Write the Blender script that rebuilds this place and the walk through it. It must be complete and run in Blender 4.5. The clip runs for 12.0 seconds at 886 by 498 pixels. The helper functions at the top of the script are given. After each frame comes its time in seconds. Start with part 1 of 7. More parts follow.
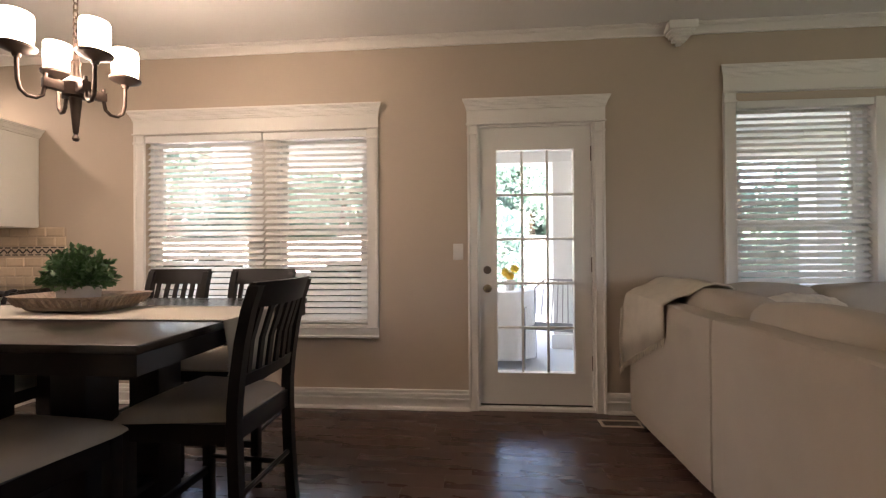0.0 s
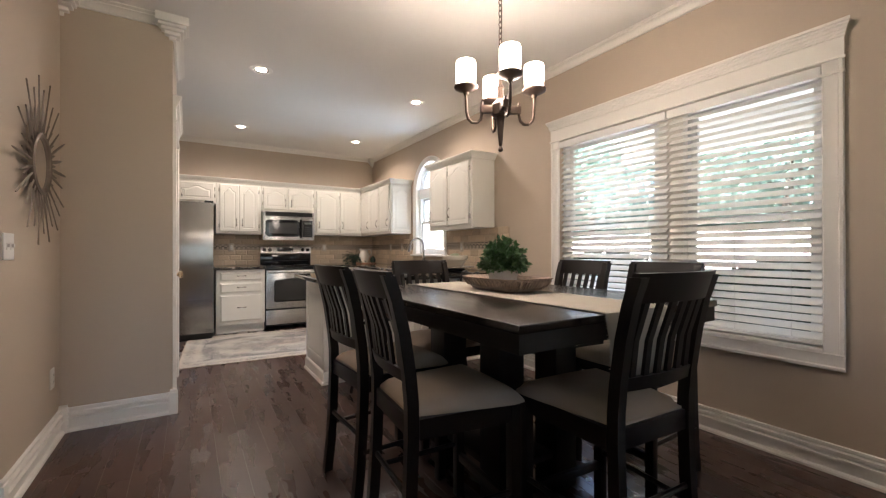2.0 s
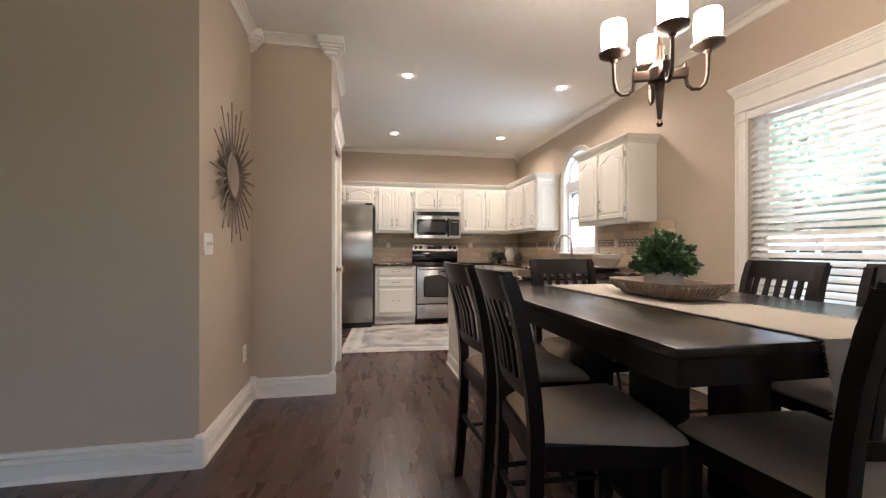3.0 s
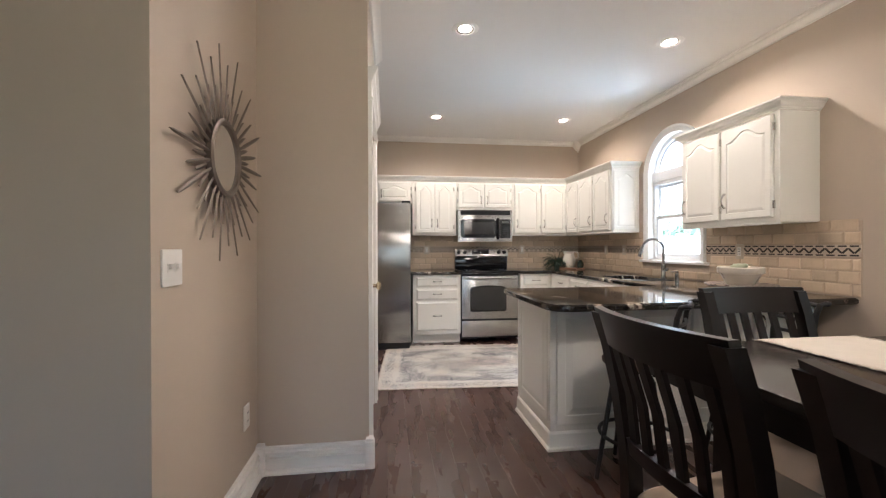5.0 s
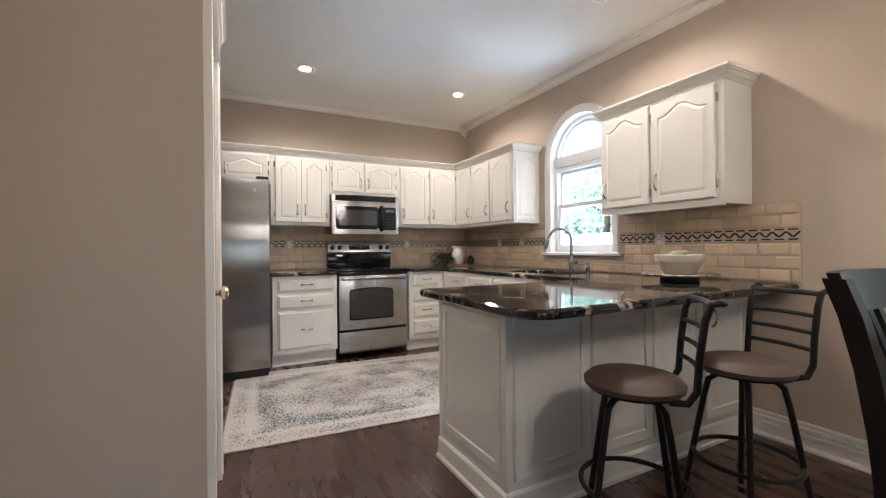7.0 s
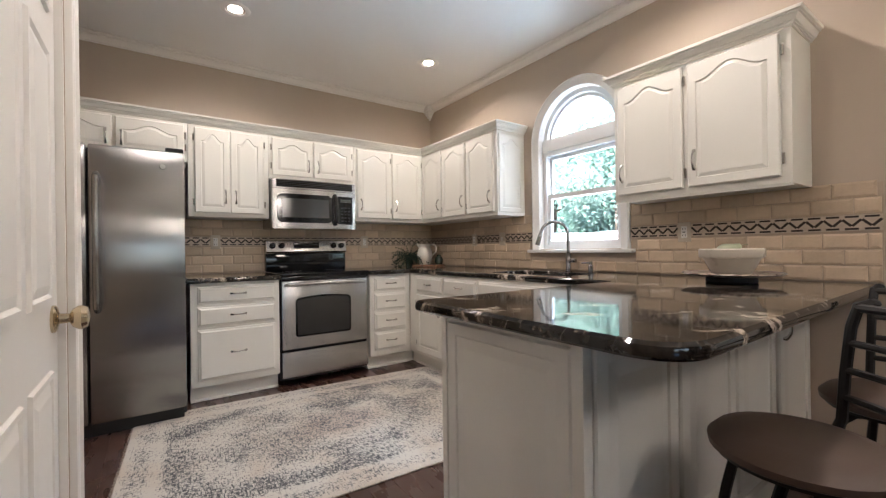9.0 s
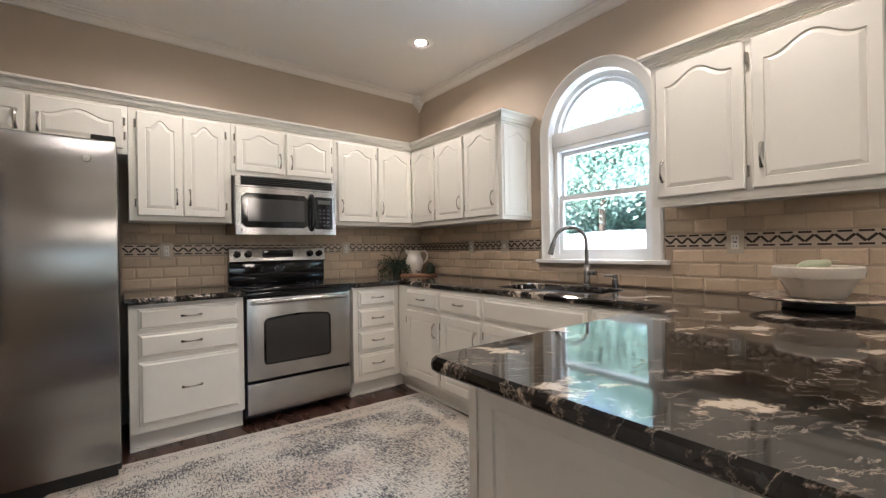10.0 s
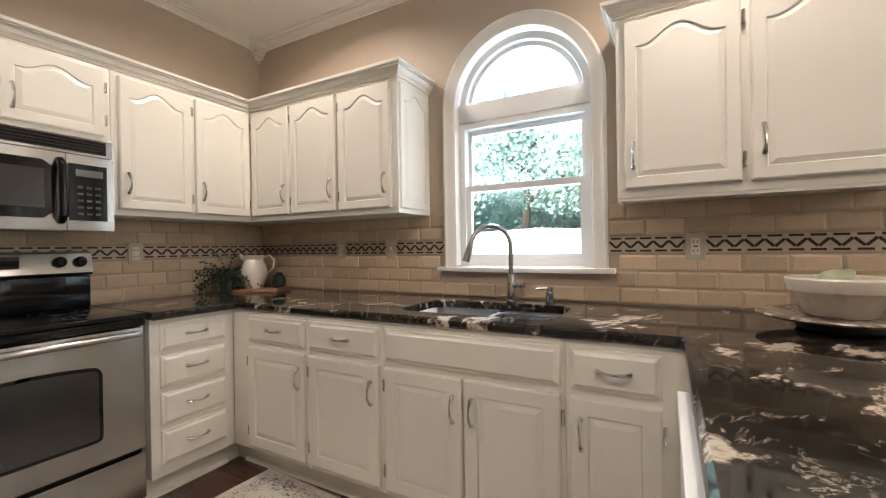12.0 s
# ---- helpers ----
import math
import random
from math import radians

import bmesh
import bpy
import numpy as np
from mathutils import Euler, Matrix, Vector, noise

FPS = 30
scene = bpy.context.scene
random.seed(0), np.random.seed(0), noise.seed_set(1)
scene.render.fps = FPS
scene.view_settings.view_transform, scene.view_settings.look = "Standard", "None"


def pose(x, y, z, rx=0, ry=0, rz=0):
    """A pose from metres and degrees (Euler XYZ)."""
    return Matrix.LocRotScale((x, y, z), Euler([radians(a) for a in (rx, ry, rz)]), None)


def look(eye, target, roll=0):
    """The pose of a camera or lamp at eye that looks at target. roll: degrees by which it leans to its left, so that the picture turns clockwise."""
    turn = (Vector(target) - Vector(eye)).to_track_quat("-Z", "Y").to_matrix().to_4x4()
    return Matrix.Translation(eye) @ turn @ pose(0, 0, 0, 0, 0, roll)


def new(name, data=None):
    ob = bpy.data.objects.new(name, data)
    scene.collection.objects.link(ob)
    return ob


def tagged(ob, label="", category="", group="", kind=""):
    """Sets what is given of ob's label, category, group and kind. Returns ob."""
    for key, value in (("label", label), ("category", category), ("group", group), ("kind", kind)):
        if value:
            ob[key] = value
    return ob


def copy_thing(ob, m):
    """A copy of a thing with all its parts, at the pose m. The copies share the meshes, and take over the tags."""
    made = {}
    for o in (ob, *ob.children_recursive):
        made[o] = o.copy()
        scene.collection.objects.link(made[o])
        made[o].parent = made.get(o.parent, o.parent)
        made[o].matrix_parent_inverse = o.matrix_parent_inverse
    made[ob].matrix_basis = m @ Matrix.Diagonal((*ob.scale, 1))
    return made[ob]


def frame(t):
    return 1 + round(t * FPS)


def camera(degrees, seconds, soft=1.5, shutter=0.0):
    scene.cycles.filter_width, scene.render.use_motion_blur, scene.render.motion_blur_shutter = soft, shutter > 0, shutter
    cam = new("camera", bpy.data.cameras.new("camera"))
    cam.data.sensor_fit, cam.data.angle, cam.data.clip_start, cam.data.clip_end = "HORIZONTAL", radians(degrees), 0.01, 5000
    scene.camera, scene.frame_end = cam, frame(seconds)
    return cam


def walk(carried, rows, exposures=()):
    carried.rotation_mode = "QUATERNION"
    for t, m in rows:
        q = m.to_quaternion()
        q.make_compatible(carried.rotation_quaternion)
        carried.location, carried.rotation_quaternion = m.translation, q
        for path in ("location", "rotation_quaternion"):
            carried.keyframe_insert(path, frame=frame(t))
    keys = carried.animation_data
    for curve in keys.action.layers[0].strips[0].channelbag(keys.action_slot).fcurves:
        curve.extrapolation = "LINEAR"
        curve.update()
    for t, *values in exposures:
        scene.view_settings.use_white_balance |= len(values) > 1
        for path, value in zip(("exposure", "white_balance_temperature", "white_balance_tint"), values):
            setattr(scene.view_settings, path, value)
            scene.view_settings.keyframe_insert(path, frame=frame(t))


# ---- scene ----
cam = camera(94.3, 12.0, soft=1.25)
EXPOSURES = [(0.0, 3.25, 6900, 24), (1.0, 3.15, 6550, 19), (1.5, 3.12, 6850, 23), (2.0, 3.17, 6300, 17), (2.5, 3.27, 6300, 18), (3.5, 3.42, 6250, 17), (5.5, 3.52, 5850, 15), (7.0, 3.3, 5850, 15), (9.0, 3.2, 5900, 15), (10.5, 3.1, 6000, 14), (12.0, 3.15, 6300, 15)]
PATH = [
    (0, (-0.853, 0.671, 1.173), (-1.008, 2.665, 1.185), -0.4),
    (0.5, (-0.84, 0.743, 1.138), (-1.523, 2.622, 1.162), -0.2),
    (1, (-0.804, 0.787, 1.119), (-1.92, 2.447, 1.135), -0.2),
    (1.5, (-0.825, 0.86, 1.123), (-2.274, 2.238, 1.133), -0.1),
    (2, (-0.886, 0.917, 1.139), (-2.586, 1.97, 1.146), -0.1),
    (2.5, (-0.945, 1.006, 1.133), (-2.823, 1.696, 1.135), -0.1),
    (3, (-1.011, 1.071, 1.134), (-2.975, 1.449, 1.133), -0.0),
    (3.5, (-1.198, 1.077, 1.165), (-3.192, 1.232, 1.16), -0.1),
    (5.5, (-2.315, 0.911, 1.226), (-4.276, 1.304, 1.218), -0.2),
    (6, (-2.591, 0.913, 1.199), (-4.503, 1.498, 1.193), -0.3),
    (6.5, (-2.817, 0.905, 1.156), (-4.662, 1.676, 1.155), -0.4),
    (7, (-2.991, 0.889, 1.132), (-4.768, 1.805, 1.13), -0.5),
    (9, (-3.743, 1.019, 1.098), (-5.377, 2.172, 1.101), -0.8),
    (9.5, (-3.979, 1.109, 1.15), (-5.602, 2.279, 1.146), -0.9),
    (10, (-4.216, 1.207, 1.173), (-5.791, 2.439, 1.173), -0.9),
    (10.5, (-4.438, 1.285, 1.199), (-5.903, 2.647, 1.2), -1.0),
    (11, (-4.654, 1.441, 1.221), (-6.004, 2.916, 1.212), -1.0),
    (11.5, (-4.862, 1.534, 1.207), (-6.038, 3.152, 1.201), -1.0),
    (12, (-5.067, 1.606, 1.199), (-6.024, 3.362, 1.19), -0.9),
]
walk(cam, [(t, look(eye, target, roll)) for t, eye, target, roll in PATH], EXPOSURES)

# ---- world, sun and sky ----
world = bpy.data.worlds.new("sky")
scene.world = world
world.use_nodes = True
wn = world.node_tree.nodes
wl = world.node_tree.links
sky = wn.new("ShaderNodeTexSky")
sky.sky_type = "NISHITA"
sky.sun_disc = False
sky.sun_elevation = radians(52)
sky.sun_rotation = radians(225)
sky.dust_density = 3.0
wn["Background"].inputs["Strength"].default_value = 0.15
wl.new(sky.outputs["Color"], wn["Background"].inputs["Color"])

sun_data = bpy.data.lights.new("sun", "SUN")
sun_data.energy, sun_data.angle, sun_data.color = 5.0, radians(0.6), (1.0, 0.95, 0.88)
sun = new("sun", sun_data)
sun.matrix_world = look((-15, -15, 30), (0, 0, 0))

CANS = [(-4.89, 1.475), (-6.86, 1.50), (-4.88, 3.045), (-6.81, 3.05)]
CEIL = 2.77
for cx, cy in CANS:
    d = bpy.data.lights.new("can_bulb", "SPOT")
    d.energy, d.spot_size, d.spot_blend, d.shadow_soft_size, d.color = 5.4, radians(160), 0.6, 0.05, (1.0, 0.868, 0.715)
    new("can_bulb", d).matrix_world = look((cx, cy, CEIL - 0.03), (cx, cy, 0))

CHAND = Vector((-2.587, 2.333, 1.663))
d = bpy.data.lights.new("chandelier_bulb", "POINT")
d.energy, d.shadow_soft_size, d.color = 5.0, 0.18, (1.0, 0.86, 0.70)
new("chandelier_bulb", d).location = (CHAND.x, CHAND.y, 1.98)
d = bpy.data.lights.new("hall_bulb", "POINT")
d.energy, d.shadow_soft_size, d.color = 8.0, 0.1, (1.0, 0.86, 0.66)
new("hall_bulb", d).location = (-4.1, -0.7, 2.45)

# added fill lamp outside the kitchen window, strengthens the sky's light
d = bpy.data.lights.new("kitchen_sky_fill", "AREA")
d.energy, d.size, d.color = 24.0, 0.9, (0.72, 0.88, 1.0)
new("kitchen_sky_fill", d).matrix_world = look((-5.755, 4.75, 3.25), (-5.755, 3.5, 1.9))
# added fill lamp below the window, stands in for daylight off the patio
d = bpy.data.lights.new("kitchen_bounce_fill", "AREA")
d.energy, d.size, d.color = 16.0, 1.8, (0.60, 0.84, 1.0)
new("kitchen_bounce_fill", d).matrix_world = look((-5.755, 5.4, 0.1), (-5.755, 3.6, 1.6))

# ---- materials ----
def mat(name, col, rough=0.5, metal=0.0, scale=6.0, var=0.08, bump=0.0, bscale=80.0, stretch=(1, 1, 1), rvar=0.05, each=0.0, island=0.0, coat=0.0, spec=0.5):
    m = bpy.data.materials.new(name)
    m.use_nodes = True
    n, l = m.node_tree.nodes, m.node_tree.links
    b = n["Principled BSDF"]
    b.inputs["Metallic"].default_value = metal
    b.inputs["Coat Weight"].default_value = coat
    b.inputs["Specular IOR Level"].default_value = spec
    tc = n.new("ShaderNodeTexCoord")
    mp = n.new("ShaderNodeMapping")
    mp.inputs["Scale"].default_value = stretch
    l.new(tc.outputs["Object"], mp.inputs["Vector"])
    big = n.new("ShaderNodeTexNoise")
    big.inputs["Scale"].default_value = scale
    big.inputs["Detail"].default_value = 6.0
    l.new(mp.outputs["Vector"], big.inputs["Vector"])
    fine = n.new("ShaderNodeTexNoise")
    fine.inputs["Scale"].default_value = bscale
    fine.inputs["Detail"].default_value = 4.0
    l.new(mp.outputs["Vector"], fine.inputs["Vector"])
    add = n.new("ShaderNodeMath")
    add.operation = "MULTIPLY_ADD"
    add.inputs[1].default_value = 0.35
    l.new(fine.outputs["Fac"], add.inputs[0])
    l.new(big.outputs["Fac"], add.inputs[2])
    last = add
    if each or island:
        src = n.new("ShaderNodeObjectInfo").outputs["Random"] if each else n.new("ShaderNodeNewGeometry").outputs["Random Per Island"]
        m2 = n.new("ShaderNodeMath")
        m2.operation = "MULTIPLY_ADD"
        m2.inputs[1].default_value = each or island
        l.new(src, m2.inputs[0])
        l.new(add.outputs[0], m2.inputs[2])
        last = m2
    rng = n.new("ShaderNodeMapRange")
    rng.inputs["From Min"].default_value = 0.35
    rng.inputs["From Max"].default_value = 1.0 + (each or island)
    rng.inputs["To Min"].default_value = 1.0 - var
    rng.inputs["To Max"].default_value = 1.0 + var
    l.new(last.outputs[0], rng.inputs["Value"])
    sc = n.new("ShaderNodeVectorMath")
    sc.operation = "SCALE"
    sc.inputs[0].default_value = col
    l.new(rng.outputs["Result"], sc.inputs["Scale"])
    l.new(sc.outputs["Vector"], b.inputs["Base Color"])
    rr = n.new("ShaderNodeMapRange")
    rr.inputs["To Min"].default_value = max(0.02, rough - rvar)
    rr.inputs["To Max"].default_value = rough + rvar
    l.new(big.outputs["Fac"], rr.inputs["Value"])
    l.new(rr.outputs["Result"], b.inputs["Roughness"])
    if bump:
        bp = n.new("ShaderNodeBump")
        bp.inputs["Strength"].default_value = bump
        bp.inputs["Distance"].default_value = 0.004
        l.new(fine.outputs["Fac"], bp.inputs["Height"])
        l.new(bp.outputs["Normal"], b.inputs["Normal"])
    return m


def glow(name, col, strength):
    m = bpy.data.materials.new(name)
    m.use_nodes = True
    b = m.node_tree.nodes["Principled BSDF"]
    b.inputs["Base Color"].default_value = (0.8, 0.78, 0.74, 1)
    b.inputs["Emission Color"].default_value = (*col, 1)
    b.inputs["Emission Strength"].default_value = strength
    return m


def ramp_mat(name, stops, scale, detail, distort, rough, stretch=(1, 1, 1), bump=0.0, coat=0.0):
    m = bpy.data.materials.new(name)
    m.use_nodes = True
    n, l = m.node_tree.nodes, m.node_tree.links
    b = n["Principled BSDF"]
    b.inputs["Roughness"].default_value = rough
    b.inputs["Coat Weight"].default_value = coat
    tc = n.new("ShaderNodeTexCoord")
    mp = n.new("ShaderNodeMapping")
    mp.inputs["Scale"].default_value = stretch
    l.new(tc.outputs["Object"], mp.inputs["Vector"])
    a = n.new("ShaderNodeTexNoise")
    a.inputs["Scale"].default_value, a.inputs["Detail"].default_value, a.inputs["Distortion"].default_value = scale, detail, distort
    l.new(mp.outputs["Vector"], a.inputs["Vector"])
    out = a.outputs["Fac"]
    r = n.new("ShaderNodeValToRGB")
    els = r.color_ramp.elements
    while len(els) < len(stops):
        els.new(0.5)
    for e, (p, c) in zip(els, stops):
        e.position, e.color = p, (*c, 1)
    l.new(out, r.inputs["Fac"])
    l.new(r.outputs["Color"], b.inputs["Base Color"])
    if bump:
        bp = n.new("ShaderNodeBump")
        bp.inputs["Strength"].default_value, bp.inputs["Distance"].default_value = bump, 0.003
        l.new(a.outputs["Fac"], bp.inputs["Height"])
        l.new(bp.outputs["Normal"], b.inputs["Normal"])
    return m


WALL = mat("wall_paint", (0.475, 0.39, 0.305), 0.55, scale=1.5, var=0.03, bump=0.06, bscale=260)
GREEN = mat("green_wall_paint", (0.05, 0.16, 0.13), 0.6, var=0.03)
CEILM = mat("ceiling_paint", (0.74, 0.72, 0.69), 0.8, scale=1.2, var=0.02, bump=0.08, bscale=220)
WHITE = mat("white_trim_paint", (0.76, 0.73, 0.68), 0.34, scale=3, var=0.03, bump=0.008, bscale=60)
CAB = mat("cabinet_paint", (0.76, 0.735, 0.67), 0.3, scale=3, var=0.03, bump=0.04, bscale=90)
PLASTIC = mat("white_plastic", (0.75, 0.73, 0.69), 0.35, var=0.02)
IVORY = mat("ivory_plastic", (0.55, 0.48, 0.38), 0.4, var=0.03)
PLANK = mat("dark_hardwood", (0.068, 0.034, 0.025), 0.28, scale=2.2, var=0.12, bump=0.0, bscale=18, stretch=(1, 4, 4), rvar=0.07, each=0.35, coat=0.15)
SUBFLOOR = mat("joint_shadow", (0.006, 0.004, 0.003), 0.7)
ESPRESSO = mat("espresso_wood", (0.0085, 0.0055, 0.0044), 0.33, scale=3, var=0.25, stretch=(1, 6, 6), rvar=0.04, spec=0.3)
TABLETOP = mat("tabletop_wood", (0.016, 0.0095, 0.007), 0.23, scale=3, var=0.3, bump=0.012, bscale=40, stretch=(1, 8, 1), rvar=0.06)
SEATF = mat("taupe_seat_fabric", (0.42, 0.33, 0.25), 0.85, scale=5, var=0.10, bump=0.25, bscale=600, spec=0.2)
STOOLF = mat("brown_vinyl", (0.10, 0.068, 0.052), 0.5, scale=5, var=0.12, bump=0.08, bscale=220)
BLACKM = mat("black_metal", (0.012, 0.011, 0.011), 0.38, metal=0.3, var=0.1)
BLACKP = mat("black_gloss", (0.006, 0.006, 0.007), 0.07, var=0.1, spec=0.4, rvar=0.02)
SMOKED = mat("smoked_glass", (0.038, 0.037, 0.036), 0.13, var=0.08, spec=0.6, rvar=0.02)
BLACKD = mat("black_matt", (0.012, 0.012, 0.012), 0.55, var=0.1)
STEEL = mat("brushed_steel", (0.38, 0.375, 0.365), 0.24, metal=1.0, scale=1.2, var=0.04, bump=0.0, bscale=30, stretch=(1, 1, 40), rvar=0.03)
STEELH = mat("brushed_steel_across", (0.43, 0.42, 0.41), 0.24, metal=1.0, scale=1.2, var=0.04, bump=0.004, bscale=30, stretch=(1, 40, 1), rvar=0.03)
for bmat in (STEEL, STEELH):
    tg = bmat.node_tree.nodes.new("ShaderNodeTangent")
    tg.direction_type, tg.axis = "RADIAL", "Z"
    pb = bmat.node_tree.nodes["Principled BSDF"]
    pb.inputs["Anisotropic"].default_value = 1.0 if bmat is STEEL else 0.85
    pb.inputs["Anisotropic Rotation"].default_value = 0.0 if bmat is STEEL else 0.25
    bmat.node_tree.links.new(tg.outputs["Tangent"], pb.inputs["Tangent"])
SINKM = mat("satin_sink_steel", (0.34, 0.34, 0.335), 0.42, metal=1.0, scale=2, var=0.05)
CHROME = mat("nickel", (0.62, 0.60, 0.57), 0.18, metal=1.0, var=0.05)
BRASS = mat("satin_brass", (0.60, 0.50, 0.34), 0.2, metal=1.0, var=0.06)
BRONZE = mat("oil_bronze", (0.075, 0.05, 0.038), 0.42, metal=0.7, var=0.2)
PEWTER = mat("aged_pewter", (0.14, 0.11, 0.086), 0.45, metal=0.6, scale=14, var=0.3, bump=0.1, bscale=160)
TILE = mat("tumbled_stone_tile", (0.58, 0.45, 0.315), 0.45, scale=9, var=0.26, bump=0.35, bscale=70, each=0.7)
GROUT = mat("tile_grout", (0.47, 0.375, 0.285), 0.85, scale=20, var=0.08, bump=0.2, bscale=300)
BORDER = mat("border_stone", (0.56, 0.46, 0.36), 0.5, scale=30, var=0.12)
INLAY = mat("border_inlay_dark", (0.026, 0.017, 0.013), 0.35, var=0.2, island=0.5)
CERAMIC = mat("cream_ceramic", (0.72, 0.67, 0.58), 0.22, scale=10, var=0.04)
CLAY = mat("stoneware", (0.55, 0.50, 0.42), 0.28, scale=8, var=0.06)
PLATEM = ramp_mat("patterned_stoneware", [(0.46, (0.10, 0.065, 0.045)), (0.55, (0.5, 0.42, 0.34)), (0.62, (0.13, 0.09, 0.06))], 16, 4, 1.5, 0.35)
GREENF = mat("pear_skin", (0.33, 0.355, 0.235), 0.4, scale=14, var=0.2)
DARKG = mat("dark_green_glaze", (0.04, 0.055, 0.04), 0.25, var=0.2)
LEAF = mat("houseplant_leaf", (0.075, 0.15, 0.055), 0.42, var=0.3, island=1.0)
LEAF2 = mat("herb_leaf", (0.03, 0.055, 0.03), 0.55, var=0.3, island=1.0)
TREELEAF = mat("tree_leaf", (0.32, 0.45, 0.39), 0.6, var=0.25, island=0.7)
lt = TREELEAF.node_tree
tb = lt.nodes.new("ShaderNodeBsdfTranslucent")
mxs = lt.nodes.new("ShaderNodeMixShader")
mxs.inputs["Fac"].default_value = 0.5
lb = lt.nodes["Principled BSDF"]
lt.links.new(lb.inputs["Base Color"].links[0].from_socket, tb.inputs["Color"])
lt.links.new(lb.outputs["BSDF"], mxs.inputs[1])
lt.links.new(tb.outputs["BSDF"], mxs.inputs[2])
lt.links.new(mxs.outputs["Shader"], lt.nodes["Material Output"].inputs["Surface"])
BARK = mat("bark", (0.10, 0.075, 0.055), 0.9, scale=12, var=0.3, bump=0.5, bscale=40)
BASKET = mat("whitewashed_wood", (0.30, 0.225, 0.17), 0.7, scale=18, var=0.5, bump=0.3, bscale=90, stretch=(1, 5, 1))
POTM = mat("grey_pot", (0.42, 0.40, 0.37), 0.6, scale=20, var=0.12)
BOARDM = mat("cutting_board_wood", (0.30, 0.16, 0.09), 0.5, scale=6, var=0.25, stretch=(1, 8, 8))
LINEN = mat("linen_runner", (0.52, 0.47, 0.40), 0.9, scale=10, var=0.06, bump=0.5, bscale=500, spec=0.2)
THROW = mat("cream_throw", (0.60, 0.53, 0.43), 0.95, scale=12, var=0.08, bump=0.7, bscale=180, spec=0.2)
SOFAM = mat("greige_upholstery", (0.40, 0.345, 0.285), 0.9, scale=4, var=0.06, bump=0.3, bscale=500, spec=0.2)
FUR = mat("cream_fur", (0.62, 0.55, 0.45), 0.95, scale=30, var=0.2, bump=1.0, bscale=200)
SLAT = mat("blind_slat", (0.74, 0.73, 0.70), 0.4, scale=5, var=0.03)
VINYL = mat("window_vinyl", (0.76, 0.76, 0.75), 0.3, var=0.02)
CONCRETE = mat("patio_concrete", (0.52, 0.51, 0.49), 0.85, scale=2, var=0.12, bump=0.3, bscale=60)
GRASS = mat("lawn", (0.13, 0.15, 0.10), 0.95, scale=0.6, var=0.4, bump=0.6, bscale=20)
PATIOM = mat("grey_patio_metal", (0.30, 0.30, 0.30), 0.5, metal=0.3)
CLOTH = mat("white_cloth", (0.72, 0.72, 0.72), 0.9, var=0.04)
YELLOW = mat("yellow_petal", (0.75, 0.45, 0.03), 0.6, var=0.2)
SHADE = glow("lit_shade", (1.0, 0.84, 0.65), 3.6)
LENS = glow("lit_can_lens", (1.0, 0.88, 0.72), 3.6)
BEIGETILE = mat("beige_floor_tile", (0.55, 0.48, 0.38), 0.4, var=0.08)
MIRROR = mat("mirror_silver", (0.86, 0.86, 0.85), 0.03, metal=1.0, var=0.01, rvar=0.01)


class Net:
    """Shortcuts for building a node tree on object coordinates."""
    def __init__(self, name, rough, stretch, rot=0.0):
        self.m = bpy.data.materials.new(name)
        self.m.use_nodes = True
        self.n, self.l = self.m.node_tree.nodes, self.m.node_tree.links
        self.b = self.n["Principled BSDF"]
        self.b.inputs["Roughness"].default_value = rough
        tc = self.n.new("ShaderNodeTexCoord")
        mp = self.n.new("ShaderNodeMapping")
        mp.inputs["Scale"].default_value = stretch
        mp.inputs["Rotation"].default_value = (0, 0, rot)
        self.l.new(tc.outputs["Object"], mp.inputs["Vector"])
        self.raw, self.vec = tc.outputs["Object"], mp.outputs["Vector"]

    def noise(self, scale, detail=4.0, distort=0.0, rough=0.55, vec=None):
        a = self.n.new("ShaderNodeTexNoise")
        for k, v in (("Scale", scale), ("Detail", detail), ("Distortion", distort), ("Roughness", rough)):
            a.inputs[k].default_value = v
        self.l.new(vec or self.vec, a.inputs["Vector"])
        return a.outputs["Fac"]

    def span(self, x, lo, hi, to0=0.0, to1=1.0):
        r = self.n.new("ShaderNodeMapRange")
        for k, v in (("From Min", lo), ("From Max", hi), ("To Min", to0), ("To Max", to1)):
            r.inputs[k].default_value = v
        self.l.new(x, r.inputs["Value"])
        return r.outputs["Result"]

    def calc(self, op, x, y=0.0):
        m = self.n.new("ShaderNodeMath")
        m.operation = op
        self.l.new(x, m.inputs[0])
        if isinstance(y, (int, float)):
            m.inputs[1].default_value = y
        else:
            self.l.new(y, m.inputs[1])
        return m.outputs[0]

    def vein(self, x, width):
        """One near the middle value of a noise, nought elsewhere."""
        return self.span(self.calc("ABSOLUTE", self.calc("SUBTRACT", x, 0.5)), width, width * 0.3)

    def mix(self, fac, a, b):
        m = self.n.new("ShaderNodeMix")
        m.data_type = "RGBA"
        self.l.new(fac, m.inputs[0])
        for sock, c in ((m.inputs[6], a), (m.inputs[7], b)):
            if isinstance(c, tuple):
                sock.default_value = (*c, 1)
            else:
                self.l.new(c, sock)
        return m.outputs[2]


